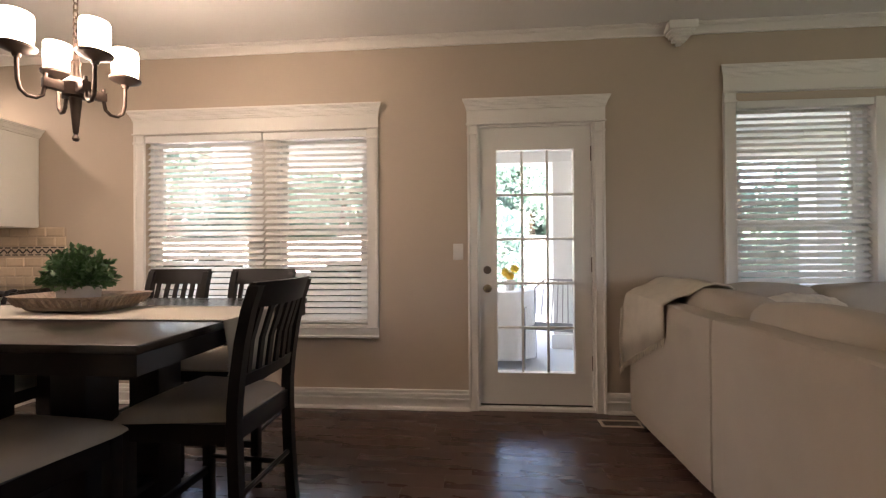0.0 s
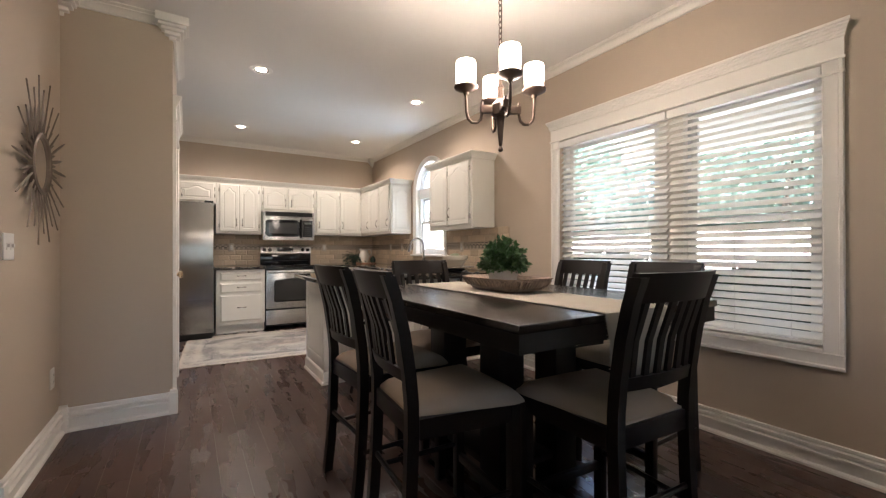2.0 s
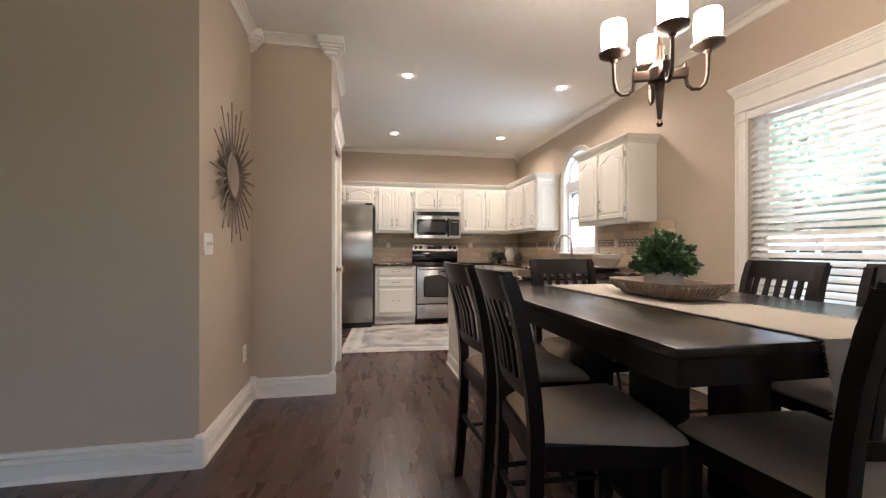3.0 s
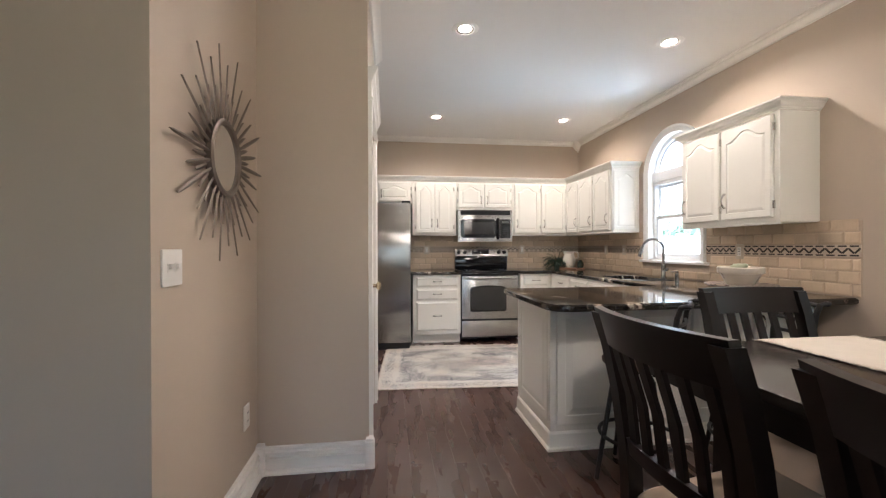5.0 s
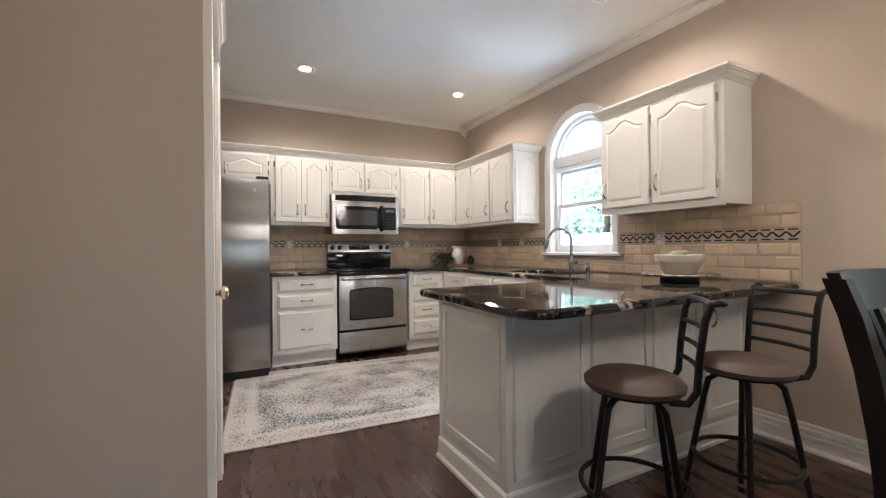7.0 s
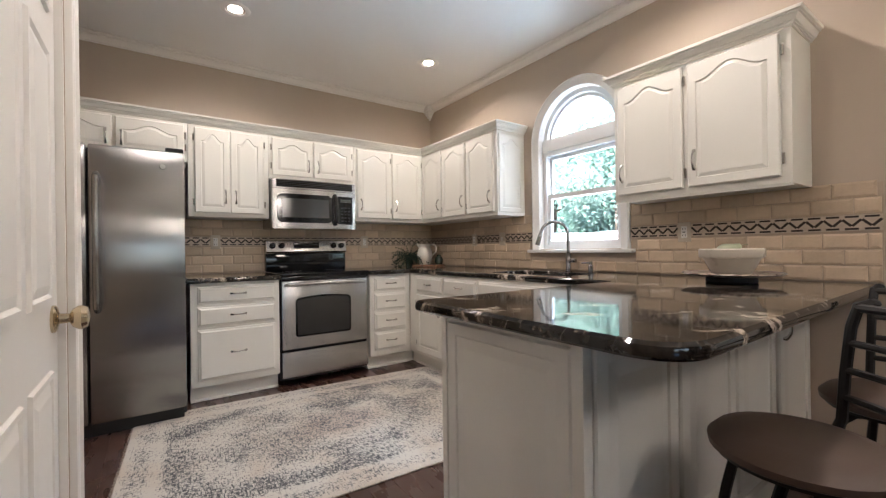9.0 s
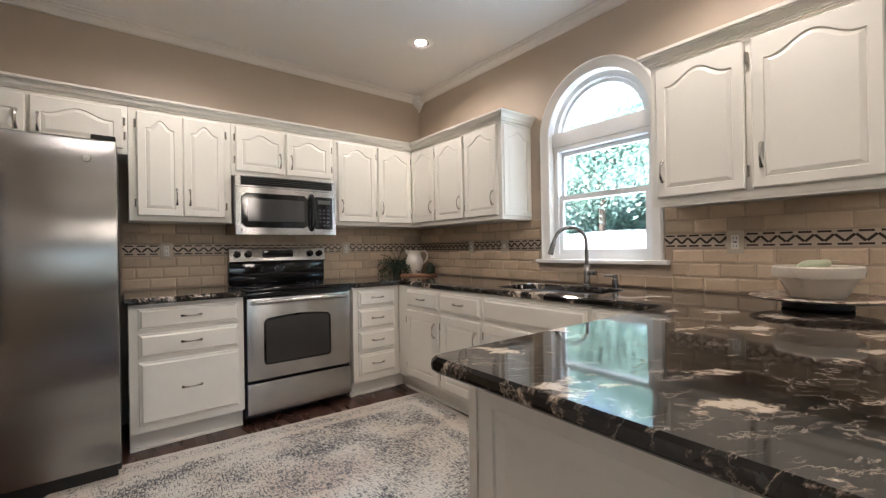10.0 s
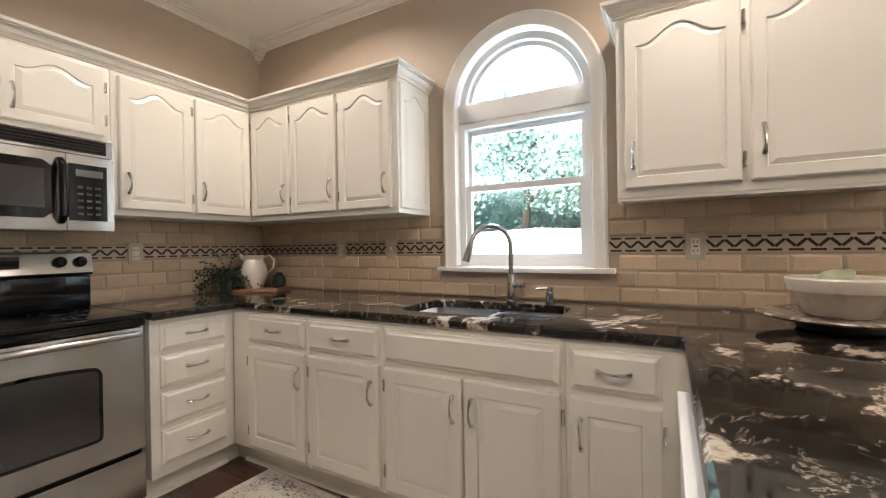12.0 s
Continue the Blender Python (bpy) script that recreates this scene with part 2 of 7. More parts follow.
g = Net("black_granite", 0.06, (1.0, 1.0, 1.0), radians(-58))
st = g.n.new("ShaderNodeVectorMath")
st.operation = "MULTIPLY"
st.inputs[1].default_value = (1.5, 2.3, 1.6)
g.l.new(g.vec, st.inputs[0])
g.vec = st.outputs["Vector"]
zone = g.span(g.noise(1.5, 3, 0.8), 0.40, 0.62)
cloud = g.span(g.noise(3.2, 9, 1.3, 0.64), 0.42, 0.62)
col = g.mix(cloud, (0.006, 0.0055, 0.005), (0.028, 0.022, 0.0175))
thin = g.calc("MULTIPLY", g.vein(g.noise(3.4, 10, 0.5, 0.72), 0.010), g.span(g.noise(6.0, 4), 0.48, 0.60))
col = g.mix(thin, col, (0.30, 0.25, 0.20))
patch = g.calc("ADD", g.noise(4.4, 12, 0.25, 0.72), g.span(zone, 0.0, 1.0, -0.10, 0.05))
col = g.mix(g.span(patch, 0.535, 0.575), col, (0.20, 0.155, 0.12))
col = g.mix(g.span(patch, 0.565, 0.605), col, (0.50, 0.43, 0.35))
col = g.mix(g.span(g.noise(16.0, 6, 0.6, 0.6), 0.60, 0.68, 0.0, 0.55), col, (0.012, 0.010, 0.009))
g.l.new(col, g.b.inputs["Base Color"])
GRANITE = g.m
g = Net("faded_rug_pile", 0.95, (1.0, 1.0, 1.0), radians(3.6))
sep = g.n.new("ShaderNodeSeparateXYZ")
g.l.new(g.vec, sep.inputs[0])
ax = g.calc("ABSOLUTE", sep.outputs["X"])
ay = g.calc("ABSOLUTE", sep.outputs["Y"])
edge = g.calc("MINIMUM", g.calc("MULTIPLY_ADD", ax, -1.0), g.calc("MULTIPLY_ADD", ay, -1.0))
for node, half in ((edge.node.inputs[0].links[0].from_node, 0.775), (edge.node.inputs[1].links[0].from_node, 1.10)):
    node.inputs[2].default_value = half
rad = g.calc("SQRT", g.calc("ADD", g.calc("POWER", g.calc("MULTIPLY", ax, 1.45), 2.0), g.calc("POWER", ay, 2.0)))
wob = g.calc("ADD", rad, g.span(g.noise(5.0, 4, 0.6), 0.3, 0.7, -0.10, 0.10))
ring = g.calc("SINE", g.calc("MULTIPLY", wob, 15.0))
inner = g.span(edge, 0.15, 0.20)
band = g.calc("MULTIPLY", g.span(edge, 0.02, 0.05), g.span(edge, 0.15, 0.11))
def strokes(sx, sy):
    v = g.n.new("ShaderNodeVectorMath")
    v.operation = "MULTIPLY"
    v.inputs[1].default_value = (sx, sy, 1.0)
    g.l.new(g.vec, v.inputs[0])
    return g.noise(1.0, 3, 0.0, 0.6, v.outputs["Vector"])
weave = g.calc("MAXIMUM", strokes(115.0, 34.0), strokes(30.0, 125.0))
worn = g.noise(3.0, 5, 0.8)
dens = g.calc("ADD", g.calc("MULTIPLY", inner, 0.118), g.calc("MULTIPLY", band, 0.085))
dens = g.calc("ADD", dens, g.calc("MULTIPLY", g.calc("MULTIPLY", ring, inner), 0.028))
dens = g.calc("ADD", dens, g.span(worn, 0.32, 0.68, -0.07, 0.05))
col = g.mix(g.span(g.noise(2.1, 3, 0.8), 0.44, 0.60), (0.56, 0.525, 0.47), (0.52, 0.455, 0.385))
col = g.mix(g.span(rad, 0.36, 0.16, 0.0, 0.5), col, (0.44, 0.29, 0.21))
speck = g.calc("ADD", weave, dens)
col = g.mix(g.span(speck, 0.62, 0.66, 0.0, 0.85), col, (0.25, 0.24, 0.235))
col = g.mix(g.span(speck, 0.68, 0.72), col, (0.080, 0.080, 0.086))
col = g.mix(g.span(weave, 0.45, 0.36, 0.0, 0.6), col, (0.68, 0.64, 0.58))
g.l.new(col, g.b.inputs["Base Color"])
bp = g.n.new("ShaderNodeBump")
bp.inputs["Strength"].default_value, bp.inputs["Distance"].default_value = 0.6, 0.003
g.l.new(weave, bp.inputs["Height"])
g.l.new(bp.outputs["Normal"], g.b.inputs["Normal"])
RUGM = g.m
RUGB = ramp_mat("faded_rug_border", [(0.33, (0.28, 0.25, 0.22)), (0.45, (0.50, 0.425, 0.35)), (0.6, (0.56, 0.50, 0.43))], 60, 8, 0.3, 0.95, stretch=(1.0, 2.2, 1.0), bump=0.5)
GLASS = bpy.data.materials.new("window_glass")
GLASS.use_nodes = True
gb = GLASS.node_tree.nodes["Principled BSDF"]
gb.inputs["Transmission Weight"].default_value = 1.0
gb.inputs["Roughness"].default_value = 0.0
gb.inputs["IOR"].default_value = 1.45
gb.inputs["Base Color"].default_value = (0.96, 0.99, 0.98, 1)


# ---- building helpers ----
WM = {}
FLAT = {"drawer", "false_front", "end_panel", "back_panel", "panel", "cabinet_door"}


def thing(name, label, category, base=(0, 0, 0), group="", kind=""):
    """An empty at the thing's base; its parts are given in world coordinates."""
    ob = new(name)
    ob.matrix_basis = Matrix.Translation(base)
    WM[ob] = Matrix.Translation(base)
    return tagged(ob, label, category, group, kind)


def finish(bm, name, material, smooth=True):
    bmesh.ops.recalc_face_normals(bm, faces=bm.faces)
    me = bpy.data.meshes.new(name)
    bm.to_mesh(me)
    bm.free()
    me.materials.append(material)
    if smooth:
        for p in me.polygons:
            p.use_smooth = True
        me.set_sharp_from_angle(angle=radians(32))
    return me


def part(name, bm, material, parent, label=""):
    """One mesh under a thing or a part; the bmesh is in world coordinates."""
    w = WM.get(parent, Matrix())
    bm.transform(w.inverted())
    ob = new(name, finish(bm, name, material, name not in FLAT))
    ob.parent = parent
    WM[ob] = w
    return tagged(ob, label)


def solo(name, bm, material, label, category, group="", kind="", base=None):
    """One thing that is a single mesh."""
    base = Vector(base) if base else Vector((0, 0, 0))
    bm.transform(Matrix.Translation(-base))
    ob = new(name, finish(bm, name, material))
    ob.location = base
    WM[ob] = Matrix.Translation(base)
    return tagged(ob, label, category, group, kind)


def B():
    return bmesh.new()


def box(bm, x0, x1, y0, y1, z0, z1, bevel=0.0, m=None):
    vs = [bm.verts.new((x, y, z)) for z in (min(z0, z1), max(z0, z1)) for y in (min(y0, y1), max(y0, y1)) for x in (min(x0, x1), max(x0, x1))]
    fs = [bm.faces.new([vs[i] for i in q]) for q in ((0, 2, 3, 1), (4, 5, 7, 6), (0, 1, 5, 4), (2, 6, 7, 3), (0, 4, 6, 2), (1, 3, 7, 5))]
    if bevel:
        es = {e for f in fs for e in f.edges}
        r = bmesh.ops.bevel(bm, geom=list(es), offset=bevel, segments=2, affect="EDGES", profile=0.6, clamp_overlap=True)
        vs = list({v for f in r["faces"] for v in f.verts} | {v for v in vs if v.is_valid})
    if m is not None:
        bmesh.ops.transform(bm, matrix=m, verts=vs)
    return bm


def boxed(*a, **k):
    return box(B(), *a, **k)


def prism(bm, pts, f, a, b):
    """A polygon pts, extruded from a to b; f(p, s) gives the place of point p at s."""
    lo = [bm.verts.new(f(p, a)) for p in pts]
    hi = [bm.verts.new(f(p, b)) for p in pts]
    n = len(pts)
    for i in range(n):
        bm.faces.new((lo[i], lo[(i + 1) % n], hi[(i + 1) % n], hi[i]))
    bm.faces.new(lo[::-1])
    bm.faces.new(hi)
    return bm


def tube(bm, pts, r, seg=10, caps=True):
    """A round bar along pts; r is one radius or one for each point."""
    pts = [Vector(p) for p in pts]
    rs = r if isinstance(r, (list, tuple)) else [r] * len(pts)
    rings, up = [], None
    for i, p in enumerate(pts):
        d = (pts[min(i + 1, len(pts) - 1)] - pts[max(i - 1, 0)]).normalized()
        if up is None:
            up = d.orthogonal().normalized()
        up = (up - d * up.dot(d))
        up = up.normalized() if up.length > 1e-6 else d.orthogonal().normalized()
        side = d.cross(up)
        rings.append([bm.verts.new(p + rs[i] * (math.cos(t) * up + math.sin(t) * side)) for t in (2 * math.pi * k / seg for k in range(seg))])
    for a, b in zip(rings, rings[1:]):
        for k in range(seg):
            bm.faces.new((a[k], a[(k + 1) % seg], b[(k + 1) % seg], b[k]))
    if caps:
        bm.faces.new(rings[0][::-1])
        bm.faces.new(rings[-1])
    return bm


def tubed(*a, **k):
    return tube(B(), *a, **k)


def lathe(bm, prof, c, seg=24, axis="z", squash=1.0):
    """prof: (radius, height) pairs turned about an upright axis at c."""
    rings = []
    for r, h in prof:
        ring = []
        for k in range(seg):
            t = 2 * math.pi * k / seg
            u, v = r * math.cos(t), r * math.sin(t) * squash
            o = {"z": (u, v, h), "x": (h, u, v), "y": (u, h, v)}[axis]
            ring.append(bm.verts.new((c[0] + o[0], c[1] + o[1], c[2] + o[2])))
        rings.append(ring)
    for a, b in zip(rings, rings[1:]):
        for k in range(seg):
            bm.faces.new((a[k], a[(k + 1) % seg], b[(k + 1) % seg], b[k]))
    if prof[0][0] > 1e-5:
        bm.faces.new(rings[0][::-1])
    if prof[-1][0] > 1e-5:
        bm.faces.new(rings[-1])
    bmesh.ops.remove_doubles(bm, verts=bm.verts, dist=1e-6)
    return bm


def lathed(*a, **k):
    return lathe(B(), *a, **k)


def frame_m(origin, u, d):
    """Maps (u, d, v): along the face, out of it, up."""
    u, d = Vector(u), Vector(d)
    return Matrix(((u.x, d.x, 0, origin[0]), (u.y, d.y, 0, origin[1]), (u.z, d.z, 1, origin[2]), (0, 0, 0, 1)))


def west(y, z, x):
    """A frame on a face that looks along +x."""
    return frame_m((x, y, z), (0, 1, 0), (1, 0, 0))


def north(x, z, y):
    """A frame on a face that looks along -y."""
    return frame_m((x, y, z), (1, 0, 0), (0, -1, 0))


def raised_panel(w, h, arch=0.0, thick=0.024, rail=0.055, bev=0.03, flat=False):
    """A cabinet front in (u, d, v): slab, routed edge, and a raised field, arched at its top by arch."""
    bm = B()
    e = 0.006

    def loop(pts, d):
        return [bm.verts.new((p[0], d, p[1])) for p in pts]

    n = 17

    def outline(i, a):
        x0, x1, z0, zs = i, w - i, i, h - i - a
        pts = [(x0, z0), (x1, z0)]
        for k in range(n):
            t = k / (n - 1)
            x = x1 + (x0 - x1) * t
            s = abs(2 * t - 1)
            g = 0.5 + 0.5 * math.cos(math.pi * min(1.0, s / 0.86)) if s < 0.86 else 0.0
            pts.append((x, zs + a * g))
        return pts

    rect0 = outline(0.0, 0.0)
    rect1 = outline(e, 0.0)
    if flat:
        loops = [loop(rect0, 0.0), loop(rect0, thick - 0.014), loop(outline(0.003, 0.0), thick - 0.011), loop(outline(0.010, 0.0), thick - 0.009), loop(outline(0.020, 0.0), thick)]
    else:
        loops = [loop(rect0, 0.0), loop(rect0, thick - e), loop(rect1, thick)]
    if not flat:
        r = min(rail - (0.011 if arch > 0.0 else 0.0), 0.3 * w, 0.32 * h)
        o1 = outline(r, arch)
        o2 = outline(r + 0.004, arch)
        b2 = min(bev, 0.2 * min(w, h) * 0.9)
        o3 = outline(r + b2, arch * 0.92)
        loops += [loop(o1, thick), loop(o2, thick - min(0.007, 0.6 * thick)), loop(o3, thick - 0.0005)]
    m = n + 2
    for a, b in zip(loops, loops[1:]):
        for i in range(m):
            bm.faces.new((a[i], a[(i + 1) % m], b[(i + 1) % m], b[i]))
    bm.faces.new(loops[0][::-1])
    bm.faces.new(loops[-1])
    return bm


def pull(m, u, v, length=0.1, upright=True):
    """A bow handle in the frame m, its middle at (u, v)."""
    bm = B()
    pts, rs = [], []
    for k in range(13):
        t = k / 12
        s = (t - 0.5) * length
        d = 0.006 + 0.024 * math.sin(math.pi * t) ** 0.7
        pts.append((u, d, v + s) if upright else (u + s, d, v))
        rs.append(0.0075 - 0.0035 * math.sin(math.pi * t) ** 2 + (0.002 if k in (0, 12) else 0))
    tube(bm, pts, rs, 8)
    for s in (-length / 2, length / 2):
        p = (u, 0, v + s) if upright else (u + s, 0, v)
        q = (p[0], 0.012, p[2])
        tube(bm, [p, q], [0.009, 0.006], 8)
    bm.transform(m)
    return bm


def hinge(m, u, v):
    bm = B()
    box(bm, u - 0.006, u + 0.006, 0.0, 0.012, v - 0.026, v + 0.026, 0.003)
    tube(bm, [(u, 0.012, v - 0.024), (u, 0.012, v + 0.024)], 0.005, 8)
    bm.transform(m)
    return bm


def cab_front(parent, name, m, w, h, arch=0.0, handle=None, hinges=None, label="", flat=False, rail=0.055, bev=0.024):
    """A cabinet door or drawer front with its handle and hinges; handle: (u, v, upright)."""
    bm = raised_panel(w, h, arch, flat=flat, rail=rail, bev=bev)
    bm.transform(m)
    ob = part(name, bm, CAB, parent, label)
    mm = m @ Matrix.Translation((0, 0.0235, 0))
    if handle:
        part("handle", pull(mm, *handle[:2], upright=handle[2]), CHROME, ob, "small nickel bow handle")
    if hinges is not None:
        for v in (0.08, h - 0.08):
            part("hinge", hinge(m @ Matrix.Translation((0, 0.004, 0)), hinges, v), CHROME, ob, "nickel hinge")
    return ob


def moulding(bm, prof, p, q, out, up=(0, 0, 1), ext=(0.0, 0.0)):
    """Sweeps a profile of (out, up) pairs along the line p to q; ext stretches the ends by the profile's depth."""
    p, q, out, up = Vector(p), Vector(q), Vector(out), Vector(up)
    d = (q - p).normalized()
    a = [bm.verts.new(p + out * o + up * z - d * o * ext[0]) for o, z in prof]
    b = [bm.verts.new(q + out * o + up * z + d * o * ext[1]) for o, z in prof]
    n = len(prof)
    for i in range(n):
        bm.faces.new((a[i], a[(i + 1) % n], b[(i + 1) % n], b[i]))
    bm.faces.new(a[::-1])
    bm.faces.new(b)
    return bm


CROWN = [(0, 0), (0, -0.066), (0.014, -0.066), (0.014, -0.057), (0.007, -0.054), (0.012, -0.047), (0.020, -0.036), (0.036, -0.025), (0.044, -0.023), (0.044, -0.016), (0.036, -0.013), (0.058, -0.008), (0.064, -0.007), (0.064, 0)]
BASE = [(0, 0), (0.034, 0), (0.034, 0.012), (0.028, 0.020), (0.016, 0.024), (0.016, 0.072), (0.030, 0.076), (0.030, 0.088), (0.012, 0.093), (0.012, 0.103), (0.026, 0.107), (0.026, 0.120), (0.008, 0.125), (0.008, 0.133), (0.018, 0.136), (0.016, 0.147), (0, 0.148)]
CABCROWN = [(0, 0), (0.008, 0), (0.010, 0.008), (0.015, 0.009), (0.015, 0.015), (0.022, 0.017), (0.030, 0.030), (0.034, 0.042), (0.042, 0.043), (0.042, 0.049), (0.050, 0.052), (0.052, 0.066), (0, 0.066)]
HEAD = [(0, 0), (0.020, 0), (0.028, 0.004), (0.028, 0.012), (0.020, 0.016), (0.020, 0.108), (0.026, 0.112), (0.026, 0.124), (0.031, 0.126), (0.031, 0.138), (0.037, 0.141), (0.040, 0.156), (0.047, 0.160), (0.047, 0.170), (0.054, 0.173), (0.054, 0.188), (0, 0.188)]

# ---- large structure ----
W = 3.72
T = 0.15


def wall(name, pieces, material, label):
    bm = B()
    for p in pieces:
        box(bm, *p)
    return solo(name, bm, material, label, "wall", kind="structure")


HX = -3.357
KX, KR, KS, KB = -5.755, 0.375, 1.985, 1.09
wn_ob = B()
for x0, x1, z0, z1 in [(-7.95, KX - KR, 0, 2.9), (KX - KR, KX + KR, 0, KB), (KX + KR, -3.44, 0, 2.9), (-3.44, -1.66, 0, 0.61), (-3.44, -1.66, 2.10, 2.9), (-1.66, -0.83, 0, 2.9), (-0.83, 0.01, 2.10, 2.9),
                       (0.01, 0.985, 0, 2.9), (0.985, 2.87, 0, 0.70), (0.985, 2.87, 2.22, 2.9), (2.87, 4.65, 0, 2.9)]:
    box(wn_ob, x0, x1, W, W + T, z0, z1)
arch_pts = [(KX + KR * math.cos(t), KS + KR * math.sin(t)) for t in (math.pi * k / 24 for k in range(25))]
prism(wn_ob, [(KX - KR, 2.9), (KX + KR, 2.9)] + arch_pts, lambda p, s: (p[0], s, p[1]), W, W + T)
solo("wall_north", wn_ob, WALL, "beige painted wall with windows and a glazed door", "wall", kind="structure")
wall("wall_west", [(-7.95, -7.80, 0.10, W, 0, 2.9)], WALL, "beige painted kitchen end wall")
wall("wall_kitchen_south", [(-7.80, -5.29, 0.10, 0.25, 0, 2.9)], WALL, "beige painted wall beside the refrigerator")
wall("wall_pantry", [(-5.45, -5.29, 0.25, 0.822, 0, 2.9), (-5.29, -4.462, 0.722, 0.822, 2.08, 2.9), (-4.462, -4.354, 0.228, 0.822, 0, 2.9)], WALL, "beige painted pantry wall with a panel door")
wall("wall_mirror", [(-5.29, -4.462, 0.128, 0.228, 0, 2.9), (-4.462, HX, 0.128, 0.228, 0, 2.9)], WALL, "beige painted wall behind the sunburst mirror")
wall("wall_hall", [(-3.48, HX, -0.865, 0.128, 0, 2.9), (-3.48, HX, -1.75, -0.865, 2.06, 2.9), (-3.48, HX, -4.0, -1.75, 0, 2.9)], WALL, "beige painted wall with a cased opening")
wall("wall_south", [(-3.48, 4.65, -4.15, -4.0, 0, 2.9)], WALL, "beige painted wall")
# the opening in this unseen wall is invented, to let sky light in
wall("wall_east", [(4.5, 4.65, -4.0, -2.6, 0, 2.9), (4.5, 4.65, -2.6, 2.4, 0, 0.45), (4.5, 4.65, -2.6, 2.4, 2.3, 2.9), (4.5, 4.65, 2.4, W, 0, 2.9)], WALL, "beige painted wall")
wall("wall_side_room", [(-5.75, -5.65, -2.6, 0.135, 0, 2.9), (-5.65, -3.48, -2.7, -2.6, 0, 2.9)], GREEN, "deep green painted wall of a side room")
solo("ceiling", boxed(-7.95, 4.65, -4.15, W, CEIL, 2.9), CEILM, "off-white painted ceiling", "ceiling", kind="structure")
solo("roof_slab", boxed(-8.3, 5.0, -4.5, 3.95, 2.92, 3.05), WHITE, "flat roof deck above the rooms", "roof", kind="structure")
solo("side_room_floor", boxed(-5.65, -3.36, -2.6, 0.135, -0.05, -0.001), BEIGETILE, "beige tiled floor of the side room", "floor", kind="structure")

bm = B()
crown_runs = [((-7.80, W, CEIL), (4.5, W, CEIL), (0, -1, 0)), ((-7.80, 0.25, CEIL), (-7.80, W, CEIL), (1, 0, 0)), ((-7.80, 0.25, CEIL), (-5.45, 0.25, CEIL), (0, 1, 0)),
              ((-5.45, 0.25, CEIL), (-5.45, 0.822, CEIL), (-1, 0, 0)), ((-5.45, 0.822, CEIL), (-4.354, 0.822, CEIL), (0, 1, 0)), ((-4.354, 0.228, CEIL), (-4.354, 0.822, CEIL), (1, 0, 0)),
              ((-4.354, 0.228, CEIL), (HX, 0.228, CEIL), (0, 1, 0)), ((HX, -4.0, CEIL), (HX, 0.228, CEIL), (1, 0, 0))]
for i, (p, q, o) in enumerate(crown_runs):
    solo("crown_molding", moulding(B(), CROWN, p, q, o), WHITE, "white stepped crown molding under the ceiling", "molding", kind="structure", group="crown molding")


def crown_block(x, y, sx, sy):
    """The drop block at a corner or along a run of crown."""
    bm = B()
    c = Vector((x, y, CEIL))
    for hw, z0, z1 in ((0.098, -0.060, -0.002), (0.082, -0.080, -0.060), (0.066, -0.100, -0.080), (0.046, -0.124, -0.100), (0.020, -0.146, -0.124)):
        x0, x1 = (-hw, hw) if sx == 0 else ((0.0, hw * sx) if abs(sx) == 1 else (-0.045, hw))
        y0, y1 = (-hw, hw) if sy == 0 else ((0.0, hw * sy) if abs(sy) == 1 else (-0.045, hw))
        box(bm, x + min(x0, x1), x + max(x0, x1), y + min(y0, y1), y + max(y0, y1), CEIL + z0, CEIL + z1, 0.004)
    solo("crown_block", bm, WHITE, "white stepped drop block on the crown molding", "molding", kind="structure", group="crown molding")


crown_block(-7.80, W, 1, -1)
crown_block(0.60, W, 0, -1)
crown_block(-4.354, 0.228, 1, 1)
crown_block(-4.354, 0.822, 0, 0)
crown_block(HX, 0.228, 0, 0)

BASE_RUNS = [((-4.385, W, 0), (-0.90, W, 0), (0, -1, 0)), ((0.085, W, 0), (4.5, W, 0), (0, -1, 0)), ((-4.354, 0.228, 0), (-4.354, 0.822, 0), (1, 0, 0)),
             ((-4.354, 0.228, 0), (HX, 0.228, 0), (0, 1, 0)), ((HX, -0.808, 0), (HX, 0.228, 0), (1, 0, 0)), ((HX, -4.0, 0), (HX, -1.84, 0), (1, 0, 0))]
for p, q, o in BASE_RUNS:
    solo("baseboard", moulding(B(), BASE, p, q, o), WHITE, "white moulded baseboard along the floor", "baseboard", kind="structure", group="baseboards")
for x, y in ((-4.344, 0.828), (-4.335, 0.248), (HX + 0.008, 0.234)):
    bm = boxed(x - 0.032, x + 0.026, y - 0.026, y + 0.026, 0, 0.150, 0.003)
    box(bm, x - 0.026, x + 0.020, y - 0.020, y + 0.020, 0.150, 0.166, 0.004)
    solo("corner_block", bm, WHITE, "white baseboard corner block", "baseboard", kind="structure", group="baseboards")


